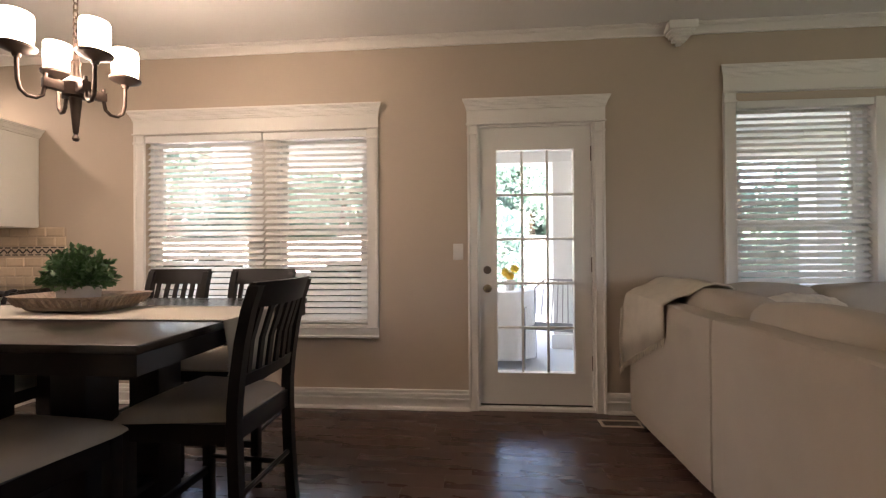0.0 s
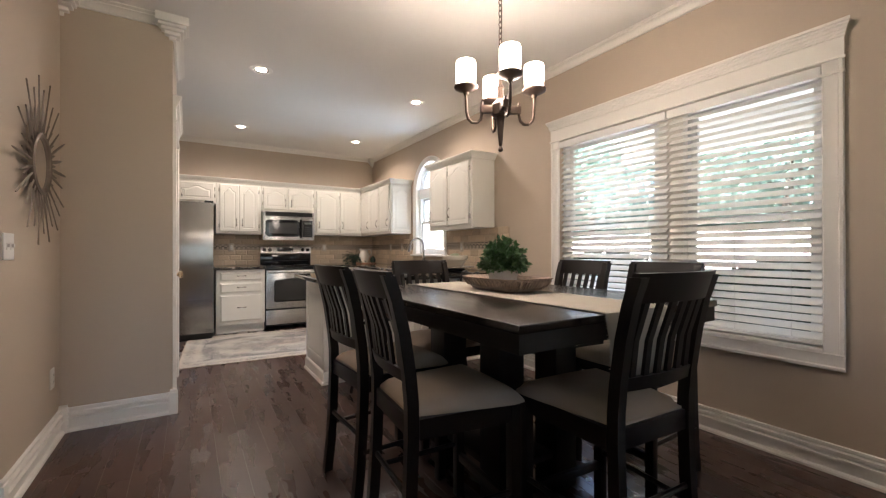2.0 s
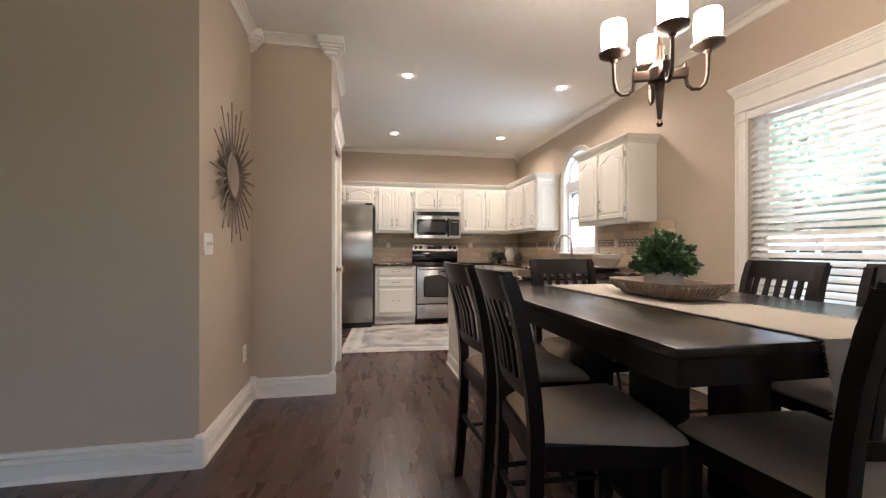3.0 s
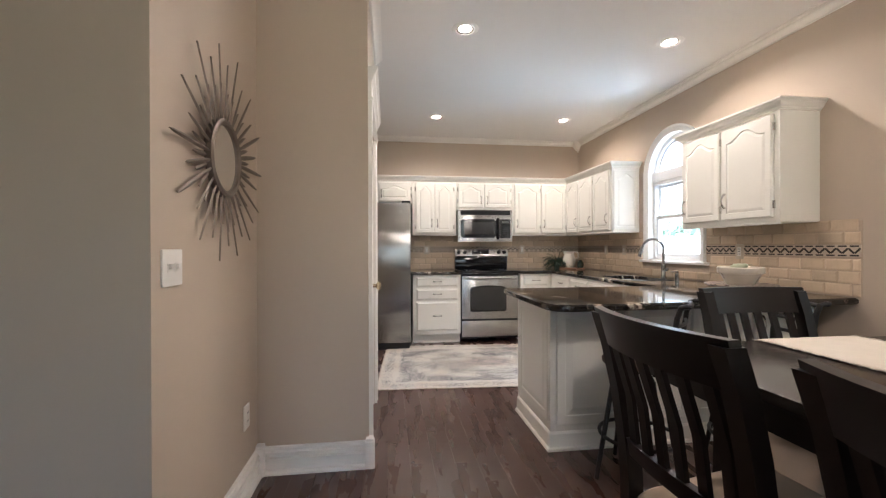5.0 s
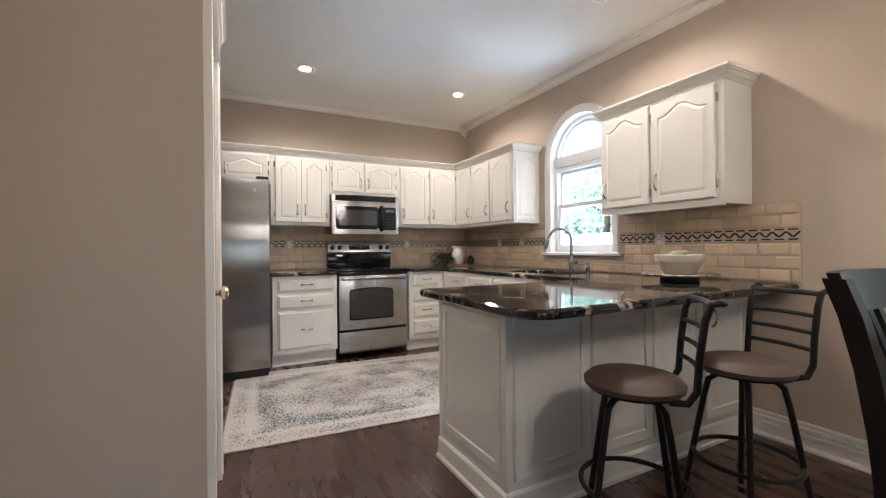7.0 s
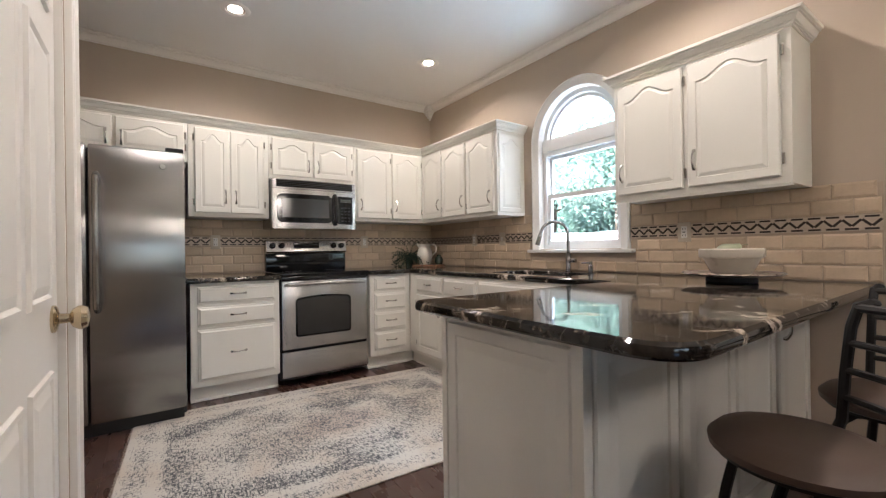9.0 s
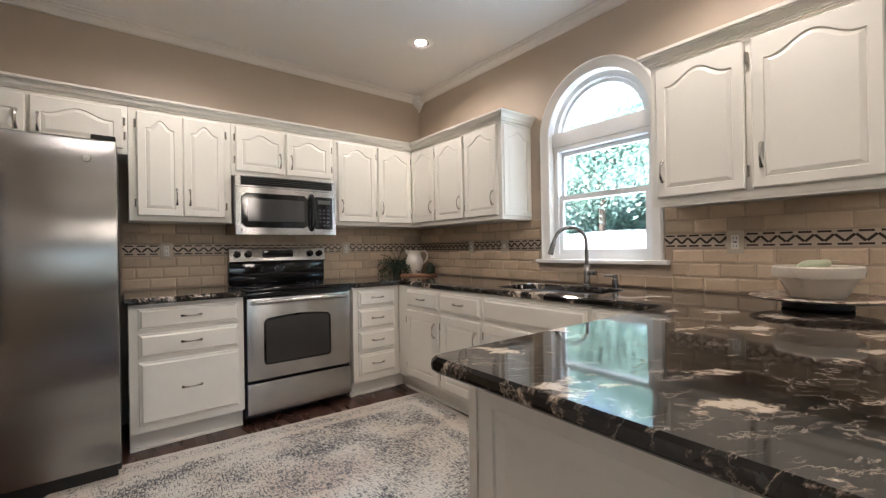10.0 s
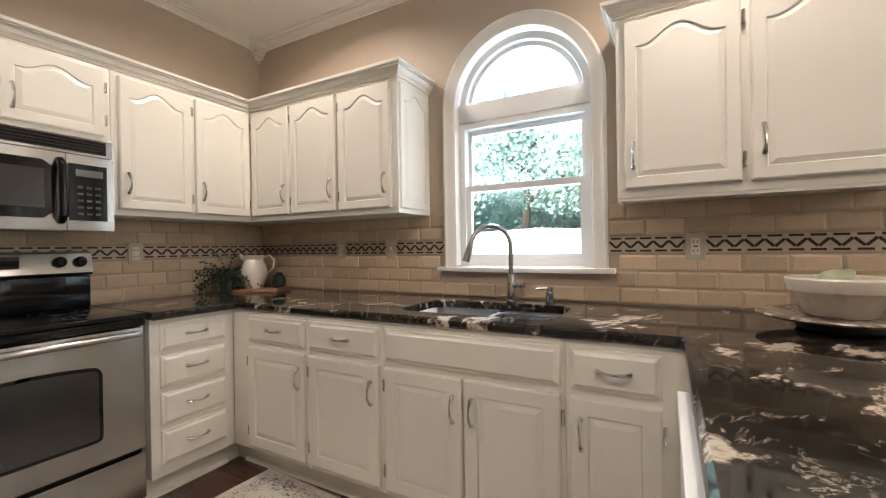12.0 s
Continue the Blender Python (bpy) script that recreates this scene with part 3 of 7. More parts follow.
def casing(name, x0, x1, z0, z1, wdt=0.085, head=True, sill=True, label=""):
    """White casing round an opening in the north wall, with an entablature head."""
    root = thing(name, label, "window casing", (0.5 * (x0 + x1), W, z0), kind="structure")
    prof = [(0, 0), (0.016, 0), (0.020, 0.006), (0.016, 0.014), (0.016, wdt - 0.022), (0.024, wdt - 0.016), (0.024, wdt - 0.003), (0.020, wdt), (0, wdt)]
    for side, x in ((-1, x0), (1, x1)):
        bm = moulding(B(), prof, (x, W, z0), (x, W, z1), (0, -1, 0), (side, 0, 0))
        part("side_casing", bm, WHITE, root)
        bm = boxed(x - 0.004 if side > 0 else x - wdt - 0.004, x + wdt + 0.004 if side > 0 else x + 0.004, W - 0.028, W, z1 - 0.07, z1 - 0.055, 0.003)
        part("astragal", bm, WHITE, root)
    if head:
        bm = moulding(B(), HEAD, (x0 - wdt + 0.015, W, z1), (x1 + wdt - 0.015, W, z1), (0, -1, 0), ext=(0.9, 0.9))
        part("head_molding", bm, WHITE, root)
    if sill:
        bm = moulding(B(), prof, (x0 - wdt, W, z0), (x1 + wdt, W, z0), (0, -1, 0), (0, 0, -1))
        part("bottom_casing", bm, WHITE, root)
        part("stool", boxed(x0, x1, W - 0.02, W + 0.05, z0 - 0.001, z0 + 0.018, 0.003), WHITE, root)
    return root


casing("window_trim_1", -3.44, -1.66, 0.61, 2.10, label="white window casing with a stepped head molding")
casing("window_trim_2", 0.985, 2.87, 0.70, 2.275, label="white window casing with a tall head molding")
casing("door_trim_1", -0.83, 0.01, 0.0, 2.10, wdt=0.075, sill=False, label="white door casing with a stepped head molding")
# invented window out of view, there only for the daylight it admits
root = thing("window_6", "added unseen east window that lets in daylight", "window", (4.6, -0.1, 0.45), kind="structure")
for y0 in (-2.6, -0.92, 0.76):
    bm = boxed(4.53, 4.60, y0, y0 + 0.05, 0.45, 2.3)
    box(bm, 4.53, 4.60, y0 + 1.59, y0 + 1.64, 0.45, 2.3)
    box(bm, 4.53, 4.60, y0 + 0.05, y0 + 1.59, 0.45, 0.50)
    box(bm, 4.53, 4.60, y0 + 0.05, y0 + 1.59, 2.25, 2.3)
    part("sash", bm, WHITE, root)


def pane(x0, x1, z0, z1, y, parent):
    g = part("pane", boxed(x0, x1, y, y + 0.006, z0, z1), GLASS, parent)
    g.visible_shadow = False
    return g


def rails(root, x0, x1, z0, z1, y0, y1, w, name="window_frame", material=None):
    bm = B()
    box(bm, x0, x0 + w, y0, y1, z0, z1)
    box(bm, x1 - w, x1, y0, y1, z0, z1)
    box(bm, x0 + w, x1 - w, y0, y1, z0, z0 + w)
    box(bm, x0 + w, x1 - w, y0, y1, z1 - w, z1)
    return part(name, bm, material or VINYL, root)


def sash_window(name, x0, x1, z0, z1, meet, label):
    root = thing(name, label, "window", (0.5 * (x0 + x1), W + 0.1, z0), kind="structure")
    rails(root, x0, x1, z0, z1, W + 0.05, W + 0.14, 0.03)
    rails(root, x0 + 0.03, x1 - 0.03, meet - 0.02, z1 - 0.03, W + 0.10, W + 0.13, 0.035, "upper_sash")
    rails(root, x0 + 0.03, x1 - 0.03, z0 + 0.03, meet + 0.02, W + 0.065, W + 0.095, 0.04, "lower_sash")
    pane(x0 + 0.06, x1 - 0.06, meet + 0.01, z1 - 0.06, W + 0.112, root)
    pane(x0 + 0.06, x1 - 0.06, z0 + 0.06, meet - 0.01, W + 0.078, root)
    return root


sash_window("window_1", -3.44, -2.565, 0.61, 2.10, 1.33, "white vinyl sash window behind a raised-slat blind")
sash_window("window_2", -2.395, -1.66, 0.61, 2.10, 1.33, "white vinyl sash window behind a slatted blind")
sash_window("window_3", 0.985, 1.895, 0.70, 2.22, 1.33, "white vinyl sash window above the sofa")
sash_window("window_4", 1.96, 2.87, 0.70, 2.22, 1.33, "white vinyl sash window above the sofa")
solo("mullion", boxed(-2.565, -2.395, W + 0.045, W + 0.14, 0.61, 2.10, 0.004), WHITE, "white mullion between two windows", "mullion", kind="structure")
solo("mullion", boxed(1.895, 1.96, W - 0.016, W + 0.14, 0.70, 2.22, 0.004), WHITE, "white mullion between two windows", "mullion", kind="structure")


def blind(x0, x1, z0, z1, valance, label):
    """A slatted blind with its head rail, slats, bottom rail and ladder cords."""
    root = thing("window_blind", label, "blind", (0.5 * (x0 + x1), W + 0.02, z0), group="window blinds")
    part("valance", boxed(x0, x1, W - 0.012, W + 0.004, z1 - valance, z1, 0.003), SLAT, root)
    part("head_rail", boxed(x0 + 0.005, x1 - 0.005, W + 0.006, W + 0.044, z1 - 0.05, z1 - 0.004), SLAT, root)
    pitch, n = 0.046, int((z1 - valance + 0.03 - z0 - 0.04) / 0.046)
    bm = B()
    a = radians(41)
    prof = [(-0.025, 0.0), (-0.012, 0.0022), (0, 0.003), (0.012, 0.0022), (0.025, 0.0), (0.025, -0.0026), (-0.025, -0.0026)]
    rp = [(u * math.cos(a) - v * math.sin(a), u * math.sin(a) + v * math.cos(a)) for u, v in prof]
    prism(bm, rp, lambda p, s: (s, p[0], p[1]), x0 + 0.006 - root.location.x, x1 - 0.006 - root.location.x)
    me = finish(bm, "slat", SLAT)
    for k in range(n):
        ob = new("slat", me)
        ob.parent = root
        ob.location = (0, 0.007, 0.045 + k * pitch + random.uniform(-0.0015, 0.0015))
        ob.rotation_euler = (random.uniform(-0.025, 0.025), random.uniform(-0.0015, 0.0015), 0)
    part("bottom_rail", boxed(x0 + 0.006, x1 - 0.006, W + 0.004, W + 0.050, z0 + 0.004, z0 + 0.024, 0.004), SLAT, root)
    bm = B()
    for x in (x0 + 0.13, 0.5 * (x0 + x1), x1 - 0.13):
        for y in (W + 0.001, W + 0.052):
            tube(bm, [(x, y, z0 + 0.02), (x, y, z1 - 0.05)], 0.0012, 4)
    part("ladder_cord", bm, SLAT, root)
    return root


blind(-3.435, -2.485, 0.635, 2.095, 0.055, "white slatted blind, lowered, slats half open")
blind(-2.475, -1.665, 0.635, 2.095, 0.055, "white slatted blind, lowered, slats half open")
blind(0.99, 1.89, 0.72, 2.215, 0.05, "white slatted blind, lowered, slats half open")
blind(1.965, 2.865, 0.72, 2.215, 0.05, "white slatted blind, lowered, slats half open")

# arched kitchen window
root = thing("window_5", "white arched window above the sink with sashes and a fanlight", "window", (KX, W, KB), kind="structure")
bm = B()
OR = 0.442
outer = [(KX + OR * math.cos(t), KS + OR * math.sin(t)) for t in (math.pi * k / 32 for k in range(33))]
IR = KR - 0.004
inner = [(KX + IR * math.cos(t), KS + IR * math.sin(t)) for t in (math.pi * k / 32 for k in range(33))]
ol = [(KX + OR, KB - 0.01)] + outer + [(KX - OR, KB - 0.01)]
il = [(KX + IR, KB - 0.01)] + inner + [(KX - IR, KB - 0.01)]
secs = [(1.0, W), (1.0, W - 0.022), (0.82, W - 0.030), (0.55, W - 0.018), (0.12, W - 0.016), (0.0, W - 0.010), (0.0, W + 0.09)]
rings = [[bm.verts.new((i[0] + (o[0] - i[0]) * f, y, i[1] + (o[1] - i[1]) * f)) for o, i in zip(ol, il)] for f, y in secs]
for a, b in zip(rings, rings[1:]):
    for k in range(len(a) - 1):
        bm.faces.new((a[k], a[k + 1], b[k + 1], b[k]))
part("arched_casing", bm, WHITE, root)
part("window_sill", boxed(KX - 0.475, KX + 0.475, W - 0.055, W + 0.06, 1.060, 1.086, 0.006), WHITE, root)
bm = B()
rings = [[bm.verts.new((KX + r * math.cos(t), y, KS + r * math.sin(t))) for t in (math.pi * k / 28 for k in range(29))] for r, y in ((IR - 0.002, W + 0.05), (KR - 0.045, W + 0.05), (KR - 0.050, W + 0.075), (KR - 0.075, W + 0.075), (KR - 0.075, W + 0.11))]
for a, b in zip(rings, rings[1:]):
    for k in range(28):
        bm.faces.new((a[k], a[k + 1], b[k + 1], b[k]))
part("fanlight_frame", bm, VINYL, root)
part("transom_bar", boxed(KX - KR + 0.005, KX + KR - 0.005, W + 0.035, W + 0.12, KS - 0.075, KS + 0.03, 0.006), VINYL, root)
rails(root, KX - KR + 0.006, KX + KR - 0.006, KB - 0.004, KS - 0.075, W + 0.045, W + 0.13, 0.035)
rails(root, KX - KR + 0.035, KX + KR - 0.035, 1.515, KS - 0.11, W + 0.095, W + 0.12, 0.03, "upper_sash")
rails(root, KX - KR + 0.035, KX + KR - 0.035, KB + 0.03, 1.55, W + 0.06, W + 0.09, 0.036, "lower_sash")
pane(KX - KR + 0.06, KX + KR - 0.06, 1.54, KS - 0.13, W + 0.106, root)
pane(KX - KR + 0.065, KX + KR - 0.065, KB + 0.06, 1.52, W + 0.072, root)
bm = B()
rr = KR - 0.07
prism(bm, [(KX + rr * math.cos(t), KS + 0.02 + (rr - 0.02) * math.sin(t)) for t in (math.pi * k / 24 for k in range(25))], lambda p, s: (p[0], s, p[1]), W + 0.098, W + 0.104)
g = part("pane", bm, GLASS, root)
g.visible_shadow = False

# glazed door
root = thing("door_1", "white painted door with fifteen glass panes, closed", "door", (-0.41, W, 0), kind="structure")
DX0, DX1, DZ0, DZ1, DY = -0.816, -0.007, 0.045, 2.086, W + 0.02
GX0, GX1, GZ0, GZ1 = -0.688, -0.134, 0.279, 1.915
bm = B()
box(bm, DX0, GX0 - 0.02, DY, DY + 0.045, DZ0, DZ1)
box(bm, GX1 + 0.02, DX1, DY, DY + 0.045, DZ0, DZ1)
box(bm, GX0 - 0.02, GX1 + 0.02, DY, DY + 0.045, DZ0, GZ0 - 0.02)
box(bm, GX0 - 0.02, GX1 + 0.02, DY, DY + 0.045, GZ1 + 0.02, DZ1)
part("door_slab", bm, WHITE, root)
rails(root, GX0 - 0.03, GX1 + 0.03, GZ0 - 0.03, GZ1 + 0.03, DY - 0.010, DY + 0.050, 0.028, "glazing_bead", WHITE)
cw, rh, gbw = (GX1 - GX0) / 3, (GZ1 - GZ0) / 5, 0.009
for i in (1, 2):
    part("glazing_bar", boxed(GX0 + i * cw - gbw, GX0 + i * cw + gbw, DY + 0.004, DY + 0.022, GZ0, GZ1, 0.003), WHITE, root)
for j in (1, 2, 3, 4):
    part("glazing_bar", boxed(GX0, GX1, DY + 0.003, DY + 0.021, GZ0 + j * rh - gbw, GZ0 + j * rh + gbw, 0.003), WHITE, root)
pane(GX0 - 0.002, GX1 + 0.002, GZ0 - 0.002, GZ1 + 0.002, DY + 0.026, root)
for z in (0.35, 1.07, 1.88):
    part("hinge", boxed(DX1 - 0.003, DX1 + 0.014, DY - 0.012, DY + 0.004, z - 0.055, z + 0.055, 0.003), PEWTER, root, "grey metal hinge")
part("door_knob", lathed([(0.0, 0.0), (0.032, 0.0), (0.032, -0.006), (0.012, -0.012), (0.011, -0.030), (0.024, -0.040), (0.028, -0.052), (0.022, -0.064), (0.0, -0.068)], (-0.762, DY, 0.895), 20, "y"), BRASS, root, "satin brass door knob")
part("deadbolt", lathed([(0.0, 0.0), (0.030, 0.0), (0.029, -0.010), (0.018, -0.016), (0.0, -0.017)], (-0.762, DY, 1.033), 20, "y"), PEWTER, root, "round deadbolt rose")
part("threshold", boxed(-0.83, 0.01, W - 0.01, W + 0.15, 0.001, 0.030, 0.005), WHITE, root)
part("sweep", boxed(DX0, DX1, DY + 0.002, DY + 0.04, 0.032, 0.044), BLACKD, root, "black rubber door sweep")
bm = boxed(-0.83, -0.818, W, W + 0.14, 0, 2.10)
box(bm, -0.005, 0.01, W, W + 0.14, 0, 2.10)
box(bm, -0.818, -0.005, W, W + 0.14, 2.088, 2.10)
part("jamb", bm, WHITE, root)

# pantry door, closed, with casing, seen along the wall
root = thing("door_2", "white six-panel pantry door with brass knob, closed", "door", (-4.84, 0.822, 0), kind="structure")
PX0, PX1 = -5.275, -4.475
bm = boxed(PX0, PX1, 0.764, 0.802, 0.01, 2.045)
part("door_slab", bm, WHITE, root)
for cx0, cx1 in ((PX0 + 0.10, PX0 + 0.33), (PX0 + 0.40, PX1 - 0.10)):
    for z0, z1 in ((0.20, 0.80), (0.98, 1.62), (1.72, 1.93)):
        bm = B()
        lo = [(cx0, z0), (cx1, z0), (cx1, z1), (cx0, z1)]
        def ins(k):
            return [(cx0 + k, z0 + k), (cx1 - k, z0 + k), (cx1 - k, z1 - k), (cx0 + k, z1 - k)]
        rg = [[bm.verts.new((p[0], y, p[1])) for p in pts] for pts, y in ((ins(-0.004), 0.8022), (ins(0.0), 0.810), (ins(0.012), 0.810), (ins(0.020), 0.804), (ins(0.045), 0.811))]
        for a, b in zip(rg, rg[1:]):
            for k in range(4):
                bm.faces.new((a[k], a[(k + 1) % 4], b[(k + 1) % 4], b[k]))
        bm.faces.new(rg[-1])
        part("panel", bm, WHITE, root)
part("door_knob", lathed([(0.0, 0.0), (0.036, 0.0), (0.036, 0.006), (0.030, 0.010), (0.014, 0.014), (0.012, 0.034), (0.024, 0.040), (0.032, 0.052), (0.033, 0.060), (0.026, 0.072), (0.0, 0.077)], (-5.212, 0.802, 0.93), 20, "y"), BRASS, root, "satin brass door knob")
for z in (0.285, 1.05, 1.85):
    bm = boxed(PX1 - 0.004, PX1 + 0.020, 0.799, 0.806, z - 0.05, z + 0.05, 0.002)
    tube(bm, [(PX1 + 0.006, 0.812, z - 0.052), (PX1 + 0.006, 0.812, z + 0.052)], 0.007, 8)
    part("hinge", bm, PEWTER, root, "grey metal hinge")
bm = B()
pr = [(0, 0), (0.016, 0), (0.020, 0.006), (0.016, 0.014), (0.016, 0.055), (0.024, 0.061), (0.022, 0.075), (0, 0.075)]
moulding(bm, pr, (-4.452, 0.822, 0), (-4.452, 0.822, 2.08), (0, 1, 0), (1, 0, 0))
moulding(bm, pr, (-5.295, 0.822, 0), (-5.295, 0.822, 2.08), (0, 1, 0), (-1, 0, 0))
part("side_casing", bm, WHITE, root)
part("head_molding", moulding(B(), HEAD, (-5.37, 0.822, 2.06), (-4.372, 0.822, 2.06), (0, 1, 0), ext=(1, 0)), WHITE, root)
part("jamb", box(boxed(-4.470, -4.450, 0.727, 0.820, 0, 2.06), -5.295, -5.278, 0.727, 0.820, 0, 2.06), WHITE, root)

# cased opening in the hall wall, with a door standing open behind
root = thing("door_trim_2", "white casing with a stepped head molding round an opening", "door casing", (HX, -1.34, 0), kind="structure")
pr = [(0, 0), (0.016, 0), (0.020, 0.006), (0.016, 0.012), (0.016, 0.036), (0.024, 0.042), (0.022, 0.055), (0, 0.055)]
bm = B()
moulding(bm, pr, (HX, -0.865, 0), (HX, -0.865, 2.06), (1, 0, 0), (0, 1, 0))
moulding(bm, pr, (HX, -1.75, 0), (HX, -1.75, 2.06), (1, 0, 0), (0, -1, 0))
part("side_casing", bm, WHITE, root)
part("head_molding", moulding(B(), HEAD, (HX, -1.803, 2.06), (HX, -0.812, 2.06), (1, 0, 0), ext=(1, 1)), WHITE, root)
part("jamb", box(boxed(-3.482, HX - 0.001, -0.866, -0.850, 0, 2.06), -3.482, HX - 0.001, -1.765, -1.749, 0, 2.06), WHITE, root)
root = thing("door_3", "white six-panel door standing open into the side room", "door", (-3.5, -1.7, 0), kind="structure")
dm = Matrix.Translation((-3.50, -1.735, 0)) @ Matrix.Rotation(radians(163), 4, "Z")
bm = boxed(0, 0.76, -0.035, 0, 0.03, 1.92)
bm.transform(dm)
part("door_slab", bm, WHITE, root)
for u0, u1 in ((0.10, 0.34), (0.42, 0.66)):
    for z0, z1 in ((0.22, 0.78), (0.94, 1.50), (1.60, 1.80)):
        bm = B()
        for dd, s in ((0.0, 1), (-0.035, -1)):
            rg = [[bm.verts.new((x, dd + s * o, z)) for x, z in ((u0 + k, z0 + k), (u1 - k, z0 + k), (u1 - k, z1 - k), (u0 + k, z1 - k))] for k, o in ((0.0, 0.0005), (0.004, 0.008), (0.014, 0.008), (0.020, 0.003), (0.045, 0.009))]
            for a, b in zip(rg, rg[1:]):
                for k in range(4):
                    bm.faces.new((a[k], a[(k + 1) % 4], b[(k + 1) % 4], b[k]))
            bm.faces.new(rg[-1])
        bm.transform(dm)
        part("panel", bm, WHITE, root)

# ---- kitchen cabinets ----
FX, FY = -7.478, 3.395
UB, UT = 1.385, 2.105


def carcass(parent, x0, x1, y0, y1, z0, z1):
    return part("body", boxed(x0, x1, y0, y1, z0, z1, 0.003), CAB, parent)


def upper_west(y0, y1, z0, doors, label):
    root = thing("wall_cabinet", label, "cabinet", (-7.64, 0.5 * (y0 + y1), z0), group="kitchen cabinets")
    carcass(root, -7.80, FX, y0 + 0.001, y1 - 0.001, z0, UT)
    for a, b, hs in doors:
        h = 2.082 - z0 - 0.032
        w = b - a
        hu = w - 0.035 if hs > 0 else 0.035
        hv = 0.13 if h > 0.45 else 0.10
        cab_front(root, "cabinet_door", west(a, z0 + 0.032, FX), w, h, 0.055 if h > 0.45 else 0.045, (hu, hv, True), -0.008 if hs > 0 else w + 0.008)
    return root


upper_west(0.34, 1.246, 1.80, [(0.37, 0.790, 1), (0.806, 1.222, -1)], "white painted cabinet with arched panel doors above the refrigerator")
upper_west(1.246, 1.835, UB, [(1.290, 1.536, 1), (1.541, 1.792, -1)], "white painted wall cabinet with arched raised-panel doors")
upper_west(1.835, 2.610, 1.73, [(1.862, 2.205, 1), (2.221, 2.580, -1)], "white painted short cabinet above the microwave")
upper_west(2.610, FY, UB, [(2.640, 2.995, -1), (3.022, 3.368, -1)], "white painted wall cabinet with arched raised-panel doors")
root = thing("wall_cabinet", "white painted corner cabinet with three arched doors beside the window", "cabinet", (-6.9, 3.55, UB), group="kitchen cabinets")
carcass(root, -7.80, -6.302, FY, W, UB, UT)
for a, b in ((-7.452, -7.108), (-7.088, -6.724), (-6.698, -6.340)):
    cab_front(root, "cabinet_door", north(a, UB + 0.032, FY), b - a, 2.082 - UB - 0.032, 0.055, (b - a - 0.035, 0.13, True), -0.008)
bm = raised_panel(W - FY - 0.03, UT - UB - 0.05, 0.05, thick=0.008, rail=0.05)
bm.transform(west(FY + 0.015, UB + 0.025, -6.302))
part("end_panel", bm, CAB, root)
root = thing("wall_cabinet", "white painted wall cabinet with two arched doors above the counter", "cabinet", (-4.8, 3.57, UB), group="kitchen cabinets")
PY = 3.425
carcass(root, -5.242, -4.355, PY, W, UB, UT)
cab_front(root, "cabinet_door", north(-5.212, UB + 0.035, PY), 0.385, 2.085 - UB - 0.035, 0.06, (0.032, 0.13, True), 0.385 + 0.009)
cab_front(root, "cabinet_door", north(-4.800, UB + 0.035, PY), 0.405, 2.085 - UB - 0.035, 0.06, (0.035, 0.14, True), 0.405 + 0.009)
part("light_rail", boxed(-5.24, -4.357, PY + 0.004, PY + 0.02, UB - 0.012, UB - 0.0005), CAB, root)
solo("cabinet_crown", moulding(B(), CABCROWN, (FX, 0.26, UT + 0.001), (FX, FY, UT + 0.001), (1, 0, 0), ext=(0, -1)), CAB, "white crown molding along the cabinet tops", "molding", kind="structure", group="cabinet crowns")
solo("cabinet_crown", moulding(B(), CABCROWN, (FX, FY, UT + 0.001), (-6.302, FY, UT + 0.001), (0, -1, 0), ext=(-1, 1)), CAB, "white crown molding along the cabinet tops", "molding", kind="structure", group="cabinet crowns")
solo("cabinet_crown", moulding(B(), CABCROWN, (-6.302, FY, UT + 0.001), (-6.302, W, UT + 0.001), (1, 0, 0), ext=(1, 0)), CAB, "white crown molding on a cabinet end", "molding", kind="structure", group="cabinet crowns")
solo("cabinet_crown", moulding(B(), CABCROWN, (-5.242, PY, UT + 0.001), (-4.355, PY, UT + 0.001), (0, -1, 0), ext=(1, 1)), CAB, "white crown molding along the cabinet top", "molding", kind="structure", group="cabinet crowns")
solo("cabinet_crown", moulding(B(), CABCROWN, (-4.355, PY, UT + 0.001), (-4.355, W, UT + 0.001), (1, 0, 0), ext=(1, 0)), CAB, "white crown molding on a cabinet end", "molding", kind="structure", group="cabinet crowns")
solo("cabinet_crown", moulding(B(), CABCROWN, (-5.242, PY, UT + 0.001), (-5.242, W, UT + 0.001), (-1, 0, 0), ext=(1, 0)), CAB, "white crown molding on a cabinet end", "molding", kind="structure", group="cabinet crowns")

BX, BY = -7.195, 3.052
CT, CU = 0.916, 0.878


def base_west(y0, y1, rows, a, b, label):
    root = thing("base_cabinet", label, "cabinet", (-7.45, 0.5 * (y0 + y1), 0), group="kitchen cabinets")
    carcass(root, -7.79, BX, y0, y1, 0.125, CU - 0.002)
    part("toe_kick", boxed(-7.79, BX - 0.075, y0, y1 + (0.074 if y1 > 3 else 0.0), 0.002, 0.124), CAB, root)
    part("shoe_molding", moulding(B(), [(0, 0), (0.014, 0), (0.012, 0.010), (0, 0.018)], (BX - 0.075, y0, 0.002), (BX - 0.075, y1, 0.002), (1, 0, 0)), CAB, root)
    for z0, z1 in rows:
        cab_front(root, "drawer", west(a, z0, BX), b - a, z1 - z0, 0.0, (0.5 * (b - a), 0.5 * (z1 - z0) + 0.005, False), None, flat=True)
    return root


base_west(1.232, 1.842, [(0.725, 0.850), (0.560, 0.702), (0.170, 0.538)], 1.276, 1.808, "white painted base cabinet with three drawers")
